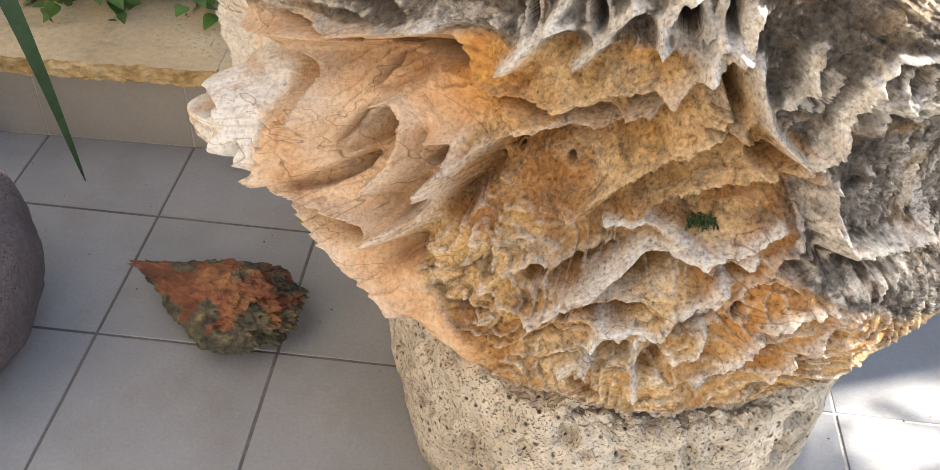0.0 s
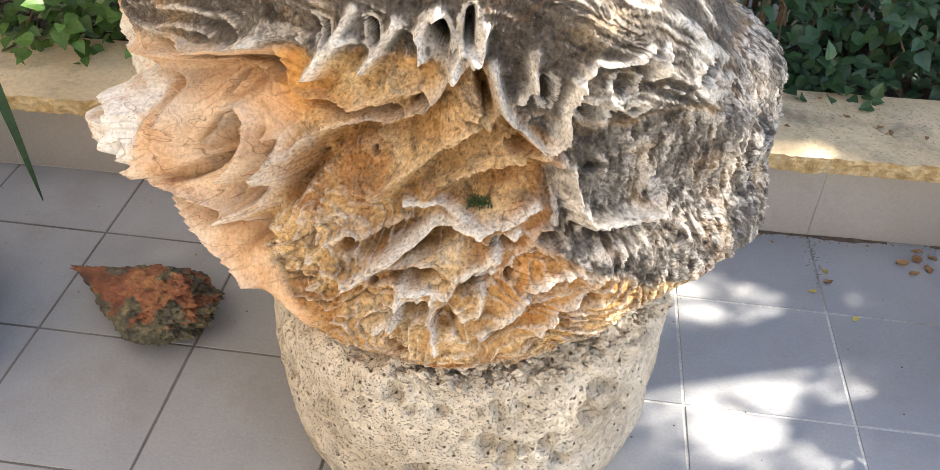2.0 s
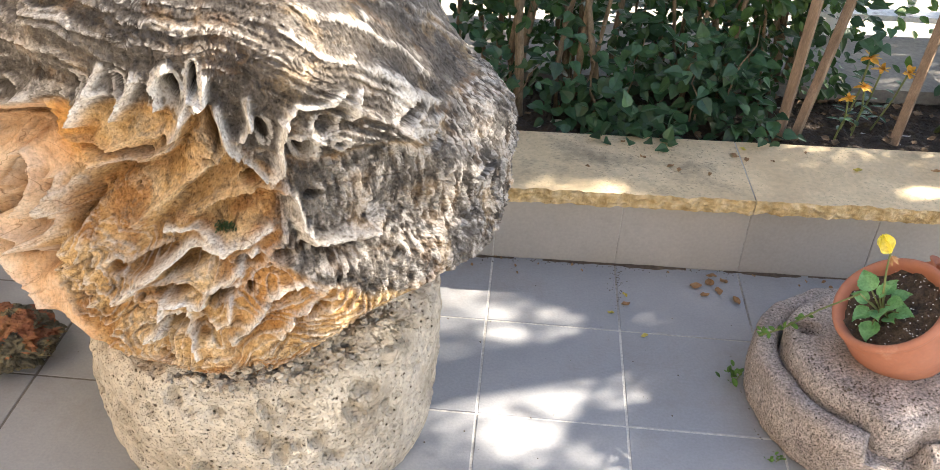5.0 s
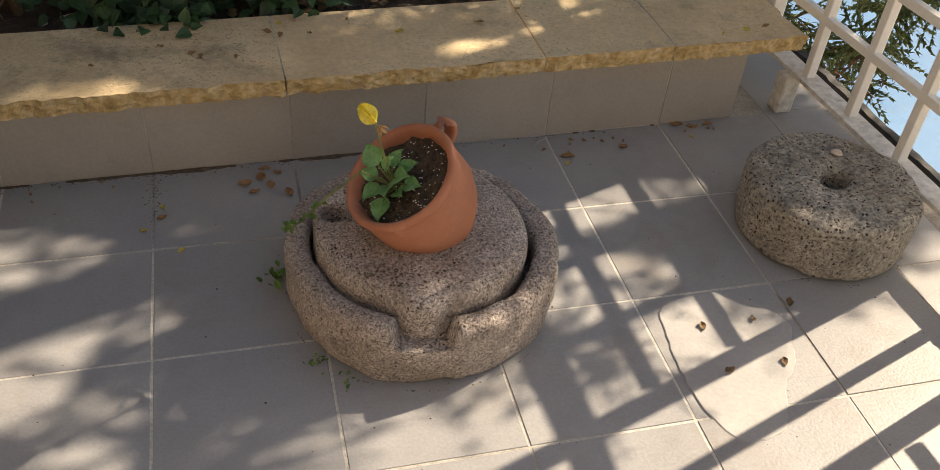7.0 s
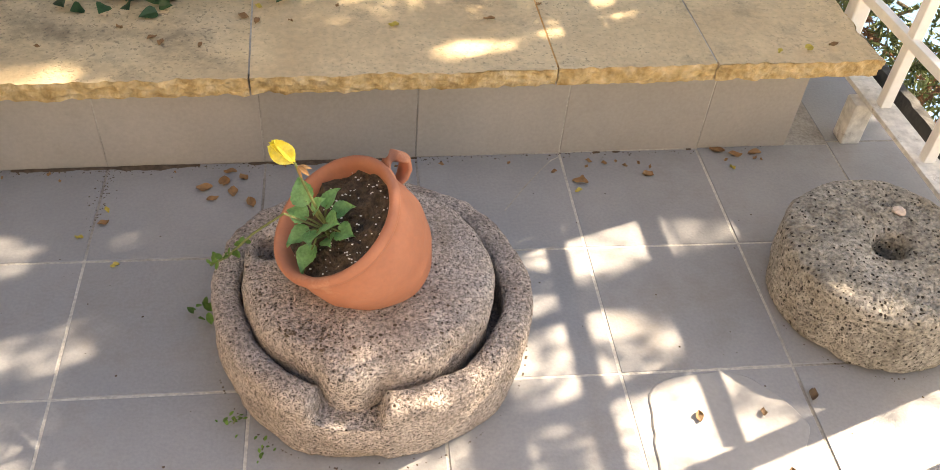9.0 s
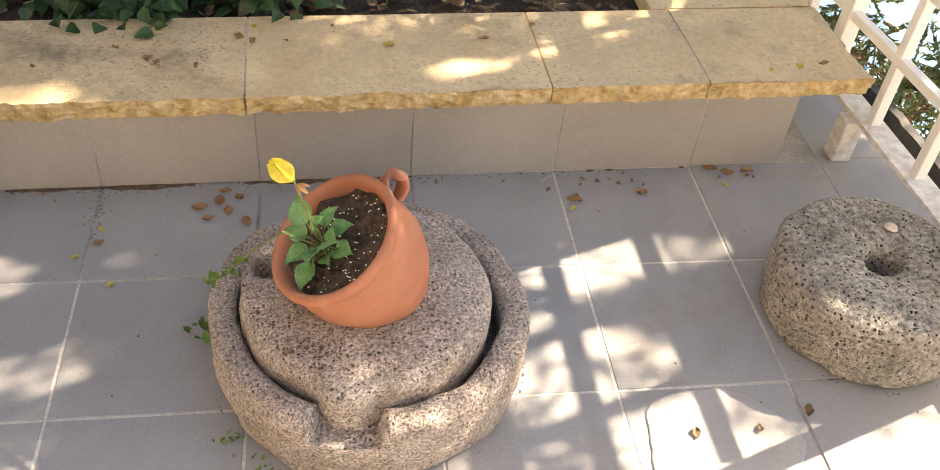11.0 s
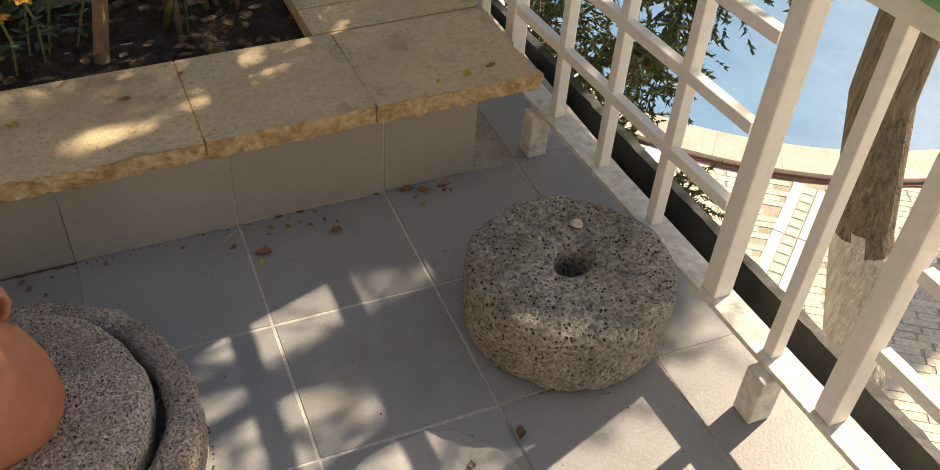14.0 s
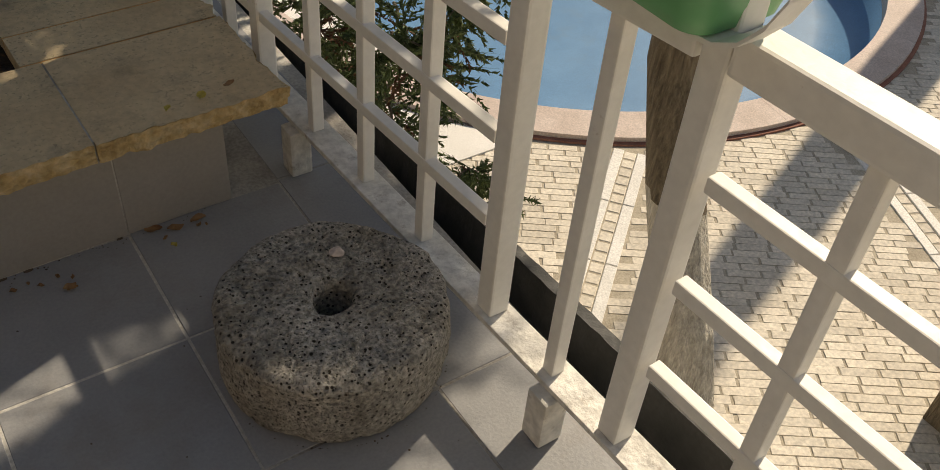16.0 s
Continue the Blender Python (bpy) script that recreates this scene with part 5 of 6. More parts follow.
def pot():
    p = thing("clay_pot", "tilted orange terracotta pot with curled handle, sunk on the millstone", "plant pot", POT)
    prof = dense([(0.02, -0.115), (0.058, -0.115), (0.072, -0.105), (0.098, -0.06), (0.112, -0.015), (0.113, 0.02), (0.110, 0.045), (0.106, 0.054), (0.112, 0.058), (0.117, 0.067), (0.115, 0.078), (0.108, 0.080), (0.100, 0.072), (0.094, 0.05), (0.10, 0.03), (0.02, 0.025)], 0.006)
    bm, _ = lathe(prof, 96, wobble=0.012, rough=0.0008, seed=5, size=20)
    part("body", bm, TERRACOTTA, p, "", True)
    handle = [Matrix.Rotation(radians(-20), 3, 'Z') @ Vector(h) for h in ((0.062, 0.083, 0.054), (0.074, 0.098, 0.066), (0.084, 0.112, 0.058), (0.088, 0.118, 0.042), (0.083, 0.111, 0.027), (0.074, 0.099, 0.019), (0.063, 0.085, 0.018))]
    bm = bmesh.new()
    prev = None
    for i, c in enumerate(handle):
        c = Vector(c)
        way = (Vector(handle[min(i + 1, 6)]) - Vector(handle[max(0, i - 1)])).normalized()
        side = way.cross(Vector((0.87, 0.48, 0))).normalized()
        out = side.cross(way)
        ring = [bm.verts.new(c + side * 0.018 * math.cos(t) + out * 0.008 * math.sin(t)) for t in [2 * math.pi * k / 14 for k in range(14)]]
        if prev:
            for k in range(14):
                bm.faces.new((prev[k], prev[(k + 1) % 14], ring[(k + 1) % 14], ring[k]))
        else:
            bm.faces.new(ring[::-1])
        prev = ring
    bm.faces.new(prev)
    part("handle", bm, TERRACOTTA, p, "flat curled clay handle", True)
    bm = bmesh.new()
    n = 60
    rings = [[bm.verts.new((r * math.cos(t), r * math.sin(t), 0.056 + 0.012 * noise.fractal(Vector((r * 40 * math.cos(t), r * 40 * math.sin(t), 2)), 1, 2, 4))) for t in [2 * math.pi * k / n for k in range(n)]] for r in [0.004 + 0.096 * i / 24 for i in range(25)]]
    for a, b in zip(rings, rings[1:]):
        for k in range(n):
            bm.faces.new((a[k], a[(k + 1) % n], b[(k + 1) % n], b[k]))
    bm.faces.new(rings[0][::-1])
    part("soil", bm, SOIL, p, "dark potting soil with white grit", True)
    return p


pot()


def pansy():
    """The pansy that grows in the pot."""
    p = thing("pansy_plant", "small pansy with green toothed leaves and one yellow bloom", "plant", POT)
    rnd = random.Random(3)
    root = Vector((-0.022, 0.0, 0.050))
    spots = [(-0.060, -0.015, 0.075, 0.046), (-0.020, 0.035, 0.105, 0.050), (0.020, 0.020, 0.085, 0.040), (0.012, -0.030, 0.080, 0.046), (-0.030, -0.035, 0.075, 0.044),
             (-0.065, -0.055, 0.060, 0.050), (0.035, -0.005, 0.075, 0.040), (-0.05, 0.02, 0.085, 0.038), (0.0, 0.0, 0.10, 0.036), (0.025, -0.045, 0.06, 0.040), (-0.01, -0.05, 0.06, 0.036)]
    for x, y, z, size in spots:
        x, y, z = -0.022 + (x + 0.022) * 0.62, y * 0.62, z + 0.012
        size *= 0.92
        tip = Vector((x, y, z))
        mid = root.lerp(tip, 0.55) + Vector((0, 0, 0.012))
        part("stalk", tube([root, mid, tip], [0.0022, 0.0018, 0.0015], 6), GREENCANE, p)
        out = Vector((x - root.x, y - root.y, 0.018 + rnd.uniform(-0.01, 0.01))).normalized()
        bm = bmesh.new()
        n, m = 12, 5
        side = out.cross(Vector((0, 0, 1))).normalized()
        up = side.cross(out)
        rows = []
        for i in range(n + 1):
            t = i / n
            w = 0.36 * math.sin(math.pi * min(1, 0.08 + 0.92 * t ** 0.8)) * (1 + 0.09 * (i % 2))
            rows.append([bm.verts.new(tip + out * size * (t - 0.15) + side * size * w * (2 * j / m - 1) * 1.25 + up * size * (0.16 * abs(2 * j / m - 1) - 0.35 * t * t + 0.02 * math.sin(9 * t + j))) for j in range(m + 1)])
        for a, b in zip(rows, rows[1:]):
            for j in range(m):
                bm.faces.new((a[j], a[j + 1], b[j + 1], b[j]))
        part("leaf", bm, PANSYLEAF, p, "", True)
    bloom = POT.inverted() @ Vector((0.438, -0.300, 0.487))
    stem = [root, root.lerp(bloom, 0.35) + Vector((0, 0, 0.012)), root.lerp(bloom, 0.7) + Vector((0, 0, 0.01)), bloom]
    stalk = part("flower_stem", tube(stem, [0.0026, 0.0023, 0.002, 0.002], 8), GREENCANE, p)
    head = bloom + Vector((0, 0, 0.004))
    bm = bmesh.new()
    for k in range(5):
        a = 2 * math.pi * k / 5
        out = Vector((math.cos(a) * 0.30, math.sin(a) * 0.30, 0.9)).normalized()
        side = Vector((-math.sin(a), math.cos(a), 0))
        rows = []
        for i in range(7):
            t = i / 6
            w = 0.017 * math.sin(math.pi * (0.10 + 0.80 * t))
            rows.append([bm.verts.new(head + out * 0.050 * t + side * w * s + Vector((-math.cos(a), -math.sin(a), 0)) * 0.012 * t * t + out * 0.003 * math.sin(5 * s + k)) for s in (-1, -0.5, 0, 0.5, 1)])
        for r0, r1 in zip(rows, rows[1:]):
            for j in range(4):
                bm.faces.new((r0[j], r0[j + 1], r1[j + 1], r1[j]))
    part("bloom", bm, YELLOW, stalk, "half-closed yellow bloom", True)
    v, f = leaf_cloud([(head + Vector((0, 0, -0.012)), (math.cos(a), math.sin(a), -1.2), (0, 0, 1), 0.022) for a in (0, 1.3, 2.6, 4, 5.2)], LEAF_SLIM)
    part("withered_sepal", raw("withered_sepal", v, f, DRYLEAF), None, stalk, "withered brown sepals")
    trail = [root] + [POT.inverted() @ Vector(w) for w in ((0.415, -0.285, 0.375), (0.36, -0.25, 0.30), (0.31, -0.215, 0.215), (0.275, -0.19, 0.17))]
    part("trailing_stem", tube(trail, 0.002, 6), GREENCANE, p)
    places = []
    for i in range(26):
        t = rnd.uniform(0.45, 1.0) * 4
        k = min(3, int(t))
        c = trail[k].lerp(trail[k + 1], t - k) if t > 2.2 else trail[4] + Vector((rnd.uniform(-.02, .02), rnd.uniform(-.02, .02), rnd.uniform(-.015, .015)))
        places.append((c, (rnd.uniform(-1, 1), rnd.uniform(-1, 1), rnd.uniform(-0.2, 0.8)), (0, 0, 1), rnd.uniform(0.010, 0.018)))
    v, f = leaf_cloud(places, LEAF_ROUND)
    part("trailing_leaves", raw("trailing_leaves", v, f, MOSS), None, p)


pansy()

# ---------------------------------------------------------------- planting
def shrub(name, label, cx, cy, stems, spread, height, count, size, mat, shape, seed, stem_mat=STEM, low=0.35, base=0.225, width=0.35, depth=0.2, thick=0.011):
    """A shrub: several stems and a crown of single leaves with an uneven outline."""
    rnd = random.Random(seed)
    s = thing(name, label, "shrub", pose(cx, cy, base))
    tips = []
    for i in range(stems):
        a = rnd.uniform(0, 2 * math.pi)
        foot = Vector((rnd.uniform(-0.5, 0.5) * width, rnd.uniform(-0.4, 0.4) * depth, -0.02))
        lean = Vector((math.cos(a) * spread, math.sin(a) * spread * 0.6, 0))
        h = height * rnd.uniform(0.7, 1.1)
        pts = [foot + lean * (k / 6) ** 1.5 + Vector((rnd.uniform(-.012, .012), rnd.uniform(-.012, .012), h * k / 6)) for k in range(7)]
        r = thick * rnd.uniform(0.6, 1.3)
        part("stem", tube(pts, [r * (1 - 0.10 * k) for k in range(7)], 7), stem_mat, s, smooth=True)
        tips += pts
    places = []
    clumps = []
    while len(clumps) < max(6, count // 28):
        t = rnd.choice(tips)
        if t.z > low * height * rnd.uniform(0.5, 1.2):
            clumps.append(t + Vector((rnd.gauss(0, width * 0.28), rnd.gauss(0, depth * 0.35), rnd.gauss(0, 0.05))))
    while len(places) < count:
        c = rnd.choice(clumps)
        p = c + Vector((rnd.gauss(0, 0.055), rnd.gauss(0, 0.05), rnd.gauss(0, 0.05)))
        if p.z < 0.01:
            p.z = 0.01
        way = (p - c) * 6 + Vector((rnd.uniform(-1, 1), rnd.uniform(-1.2, 0.8), rnd.uniform(-0.7, 0.5)))
        places.append((p, way, (rnd.uniform(-.5, .5), rnd.uniform(-0.9, 0.1), 1), size * rnd.uniform(0.6, 1.25)))
    v, f = leaf_cloud(places, shape)
    ob = part("foliage", raw("foliage", v, f, mat), None, s)
    ob["kind"] = "stuff"
    return s


def wy(x, y):
    return y + 0.0305 * x


# real shrubs, their crowns carried up out of view to shade the west floor
for i, (x, y, n, h, c, sd) in enumerate(((-2.1, 0.74, 6, 2.3, 2600, 5), (-1.72, 0.80, 6, 2.4, 2600, 6), (-1.1, 0.85, 6, 2.1, 2200, 7))):
    shrub("shrub", "dense dark green shrub rooted in the raised planter", x, y, n, 0.18, h, c, 0.055, LEAF, LEAF_ROUND, sd, width=0.5, depth=0.28, low=0.15)
shrub("shrub", "tall dark green shrub with many upright bare stems", -0.17, 0.80, 9, 0.20, 1.15, 1300, 0.045, LEAF, LEAF_ROUND, 11, width=0.34, depth=0.25, low=0.55, thick=0.012)
shrub("shrub", "tall dark green shrub with many upright bare stems", 0.20, 0.84, 5, 0.22, 1.15, 1200, 0.045, LEAF, LEAF_ROUND, 12, width=0.34, depth=0.25, low=0.5, thick=0.012)
shrub("shrub", "bright green leafy shrub catching the sun above dark ivy", 0.25, 0.95, 6, 0.34, 1.1, 1300, 0.045, LIGHTLEAF, LEAF_ROUND, 13, width=0.9, depth=0.25, low=0.4, thick=0.009)
shrub("ivy", "dark blue-green ivy spreading low over the planter soil", 0.20, 0.68, 5, 0.10, 0.30, 560, 0.044, IVYLEAF, LEAF_LOBED, 14, width=0.46, depth=0.20, low=0.05, thick=0.004)
shrub("ivy", "dark blue-green ivy spreading low over the planter soil", -0.2, 0.68, 5, 0.10, 0.22, 420, 0.044, IVYLEAF, LEAF_LOBED, 15, width=0.40, depth=0.18, low=0.05, thick=0.004)
shrub("ivy", "fresh green ivy hanging over the limestone coping", -1.42, 0.56, 5, 0.16, 0.24, 620, 0.048, LIGHTLEAF, LEAF_LOBED, 16, width=0.62, depth=0.26, low=0.0, thick=0.004)
shrub("ivy", "fresh green ivy hanging over the limestone coping", -2.0, 0.58, 4, 0.16, 0.22, 440, 0.048, LIGHTLEAF, LEAF_LOBED, 17, width=0.6, depth=0.24, low=0.0, thick=0.004)


def rose(cx, cy, canes, seed, leaves, blooms):
    rnd = random.Random(seed)
    s = thing("rose_bush", "thin rose bush with bare canes and a few dark leaves", "rose bush", pose(cx, cy, 0.225))
    places = []
    for i in range(canes):
        lean = Vector((rnd.uniform(-0.25, 0.35), rnd.uniform(-0.1, 0.15), 0))
        h = rnd.uniform(0.7, 1.0)
        pts = [Vector((rnd.uniform(-.04, .04), rnd.uniform(-.04, .04), -0.02)) + lean * (k / 6) ** 1.2 + Vector((rnd.uniform(-.01, .01), 0, h * k / 6)) for k in range(7)]
        part("cane", tube(pts, [0.008 - 0.0007 * k for k in range(7)], 6), GREENCANE if i % 2 else STEM, s, smooth=True)
        for _ in range(leaves):
            p = pts[rnd.randrange(1, 7)] + Vector((rnd.gauss(0, .03), rnd.gauss(0, .03), rnd.gauss(0, .03)))
            places.append((p, (rnd.uniform(-1, 1), rnd.uniform(-1, .4), rnd.uniform(-.8, .3)), (0, -0.3, 1), rnd.uniform(0.035, 0.06)))
    v, f = leaf_cloud(places, LEAF_ROUND)
    ob = part("foliage", raw("foliage", v, f, IVYLEAF), None, s)
    ob["kind"] = "stuff"


for x, y, sd in ((-0.02, 0.97, 41), (0.30, 0.95, 42), (0.48, 1.02, 43), (-0.42, 0.90, 44)):
    shrub("shrub", "dense dark green shrub rooted in the raised planter", x, y, 6, 0.16, 1.0, 1500, 0.040, LEAF, LEAF_ROUND, sd, width=0.36, depth=0.16, low=0.1, thick=0.009)
rose(0.98, 0.76, 4, 21, 9, 0)
rose(1.10, 0.86, 5, 22, 12, 0)
shrub("shrub", "leafy green shrub over the planter's far end", 1.2, 1.10, 3, 0.3, 1.3, 420, 0.05, LIGHTLEAF, LEAF_ROUND, 24, width=0.5, depth=0.2, low=0.65)


def marigold(x, y, h, lean, seed):
    rnd = random.Random(seed)
    s = thing("orange_flower", "faded orange bloom on a thin stem in the planter", "flower", pose(x, y, 0.225), group="orange flowers")
    top = Vector((lean, -0.02, h))
    part("stem", tube([Vector((0, 0, -0.01)), top * 0.5 + Vector((0.01, 0, 0.01)), top], 0.003, 6), GREENCANE, s)
    places = []
    for ring, (n, up, size) in enumerate(((7, 0.1, 0.026), (6, 0.9, 0.022), (5, 2.2, 0.018))):
        for k in range(n):
            a = 2 * math.pi * (k + 0.5 * ring) / n + rnd.uniform(-.4, .4)
            places.append((top, (math.cos(a), math.sin(a) - 0.3, up + rnd.uniform(-.3, .3)), (rnd.uniform(-.6, .6), 0, 1), size * rnd.uniform(.6, 1.25)))
    v, f = leaf_cloud(places, LEAF_ROUND)
    part("petals", raw("petals", v, f, MARIGOLD), None, s, "ragged orange petals")
    v, f = leaf_cloud([(top * rnd.uniform(.2, .8), (rnd.uniform(-1, 1), rnd.uniform(-1, 1), 0.1), (0, 0, 1), 0.04) for _ in range(7)], LEAF_SLIM)
    part("leaves", raw("leaves", v, f, IVYLEAF), None, s)


marigold(0.63, 0.68, 0.14, 0.0, 1)
marigold(0.70, 0.76, 0.20, 0.03, 2)
marigold(0.76, 0.77, 0.19, 0.05, 3)
marigold(0.69, 0.72, 0.16, -0.01, 4)
marigold(0.66, 0.74, 0.24, 0.02, 5)


def stake(p, q, w):
    p, q = Vector(p), Vector(q)
    m = Matrix.Translation(p) @ (q - p).to_track_quat("Z", "Y").to_matrix().to_4x4()
    ob = new("plant_stake", mesh_of(box(-w / 2, w / 2, -w / 2, w / 2, 0, (q - p).length, 0.003, m=m), "plant_stake", STAKE))
    return tagged(ob, "brown wooden stake pushed into the planter soil", "stake", group="plant stakes")


stake((0.462, 0.66, 0.20), (0.54, 0.80, 1.15), 0.028)
stake((0.50, 0.645, 0.20), (0.72, 0.90, 1.1), 0.024)
stake((0.80, 0.68, 0.20), (0.98, 0.95, 1.1), 0.026)


def fallen(name, label, spots, mat, seed, zfun, size=(0.022, 0.04)):
    rnd = random.Random(seed)
    for x, y in spots:
        n = 7
        s = rnd.uniform(*size)
        bm = bmesh.new()
        rows = []
        wide, curl, bend = rnd.uniform(0.25, 0.42), rnd.uniform(0.1, 0.5), rnd.uniform(-0.3, 0.5)
        for i in range(n):
            t = i / (n - 1)
            w = wide * math.sin(math.pi * (0.06 + 0.9 * t)) * s
            rows.append([bm.verts.new(((t - 0.5) * s, w * k, 0.004 + curl * abs(k) * s * 0.3 + bend * s * (t - 0.5) ** 2 + 0.002 * math.sin(7 * t + 3 * k))) for k in (-1, -0.5, 0, 0.5, 1)])
        for a, b in zip(rows, rows[1:]):
            for k in range(4):
                bm.faces.new((a[k], a[k + 1], b[k + 1], b[k]))
        low = min(v.co.z for v in bm.verts)
        for v in bm.verts:
            v.co.z -= low
        ob = new(name, mesh_of(bm, name, mat, True))
        ob.matrix_basis = pose(x, y, zfun(x, y) + 0.001, rnd.uniform(-4, 4), rnd.uniform(-4, 4), rnd.uniform(0, 360))
        tagged(ob, label, "leaf", group=name + "s")


def coping_z(x, y):
    return 0.258 + 0.0131 * x


rnd = random.Random(77)
fallen("dry_leaf", "curled brown leaf fallen on the grey tiles", [(0.21, 0.20), (0.25, 0.22), (0.27, 0.19), (0.29, 0.235), (0.23, 0.165), (0.31, 0.15), (0.26, 0.255), (1.42, 0.285), (1.47, 0.29), (1.03, 0.20), (1.19, 0.22), (1.38, 0.30), (0.02, 0.10)], DRYLEAF, 5, lambda x, y: 0.0)
fallen("dry_leaf", "tiny brown leaf scrap along the planter foot", [(rnd.uniform(-0.5, 1.5), 0.275 - abs(rnd.gauss(0, 0.035))) for _ in range(34)], DRYLEAF, 6, lambda x, y: 0.0, (0.007, 0.016))
fallen("yellow_leaf", "small yellow leaf fallen on the tiles", [(1.02, 0.17), (0.02, 0.14), (-0.02, 0.06), (1.40, 0.24), (0.06, -0.02), (-1.37, 0.02), (-1.33, 0.05)], YELLOWLEAF, 7, lambda x, y: 0.0, (0.016, 0.026))
fallen("yellow_leaf", "small yellow leaf lying on the limestone coping", [(0.62, 0.42), (0.12, 0.52), (0.33, 0.50), (1.45, 0.30), (1.52, 0.31)], YELLOWLEAF, 8, coping_z, (0.02, 0.035))
fallen("dry_leaf", "dark dry leaf lying on the limestone coping", [(0.05, 0.42), (-0.1, 0.35), (0.12, 0.38), (0.14, 0.36), (0.22, 0.35), (0.3, 0.46), (0.33, 0.44), (0.40, 0.44), (0.95, 0.50), (0.83, 0.44), (1.58, 0.32), (-1.7, 0.4), (-1.4, 0.36), (0.0, 0.50), (0.5, 0.5)], DRYLEAF, 9, coping_z, (0.012, 0.026))
fallen("dry_leaf", "brown leaf litter on the planter soil", [(rnd.uniform(0.35, 1.25), rnd.uniform(0.60, 0.92)) for _ in range(80)], DEADLEAF, 10, lambda x, y: 0.236, (0.016, 0.040))
fallen("dry_leaf", "brown leaf litter on the planter soil", [(rnd.uniform(-1.0, 0.35), rnd.uniform(0.56, 0.80)) for _ in range(30)], DEADLEAF, 11, lambda x, y: 0.236, (0.016, 0.036))


def strap_leaf():
    s = thing("spiky_plant", "spiky plant with long narrow drooping green blades", "plant", pose(-2.15, 0.12, 0))
    rnd = random.Random(2)
    blades = [((0.0, 0.0, 0.0), (0.06, -0.02, 0.48), (0.20, -0.07, 0.68), (0.285, -0.12, 0.52), (0.319, -0.12, 0.30), (0.343, -0.12, 0.07))]
    for k in range(5):
        a = rnd.uniform(0.6, 2.0)
        blades.append(((0, 0.02, 0), (0.1 * math.cos(a), 0.1 * math.sin(a), 0.4), (0.3 * math.cos(a), 0.3 * math.sin(a), 0.62), (0.42 * math.cos(a), 0.42 * math.sin(a), 0.55), (0.5 * math.cos(a), 0.5 * math.sin(a), 0.45)))
    for pts in blades:
        pts = [Vector(p) for p in pts]
        bm = bmesh.new()
        rows = []
        n = 24
        for i in range(n + 1):
            t = i / n * (len(pts) - 1)
            k = min(len(pts) - 2, int(t))
            f = t - k
            p0, p1, p2, p3 = pts[max(0, k - 1)], pts[k], pts[k + 1], pts[min(len(pts) - 1, k + 2)]
            c = 0.5 * ((2 * p1) + (p2 - p0) * f + (2 * p0 - 5 * p1 + 4 * p2 - p3) * f * f + (3 * p1 - p0 - 3 * p2 + p3) * f ** 3)
            w = 0.024 * (1 - (i / n) ** 2.2) + 0.0012
            side = Vector((0.75, 0.65, 0.0))
            rows.append([bm.verts.new(c + side * w * s_ + Vector((0, 0, 0.010 * abs(s_) * (1 - i / n)))) for s_ in (-1, 0, 1)])
        for a, b in zip(rows, rows[1:]):
            for k in range(2):
                bm.faces.new((a[k], a[k + 1], b[k + 1], b[k]))
        part("blade", bm, IVYLEAF, s, smooth=True)


strap_leaf()

# ---------------------------------------------------------------- beyond the railing
# gaps cut into the crowns to place sun patches on the terrace: middle and half size of each on the floor
CROWN_GAPS = ((0.98, -0.03, 0.11, 0.05), (1.18, 0.02, 0.12, 0.05), (1.36, 0.045, 0.05, 0.03), (0.97, -0.22, 0.07, 0.03), (0.44, 0.19, 0.10, 0.04), (0.65, 0.25, 0.07, 0.03),
              (-0.17, -0.29, 0.05, 0.03), (-0.24, -0.40, 0.07, 0.03), (0.083, 0.027, 0.07, 0.015), (-0.176, 0.014, 0.05, 0.015))


def in_gap(p):
    f = p - SUN * (p.z / SUN.z)
    return any(((f.x - x) / rx) ** 2 + ((f.y - y) / ry) ** 2 < 1.3 for x, y, rx, ry in CROWN_GAPS)


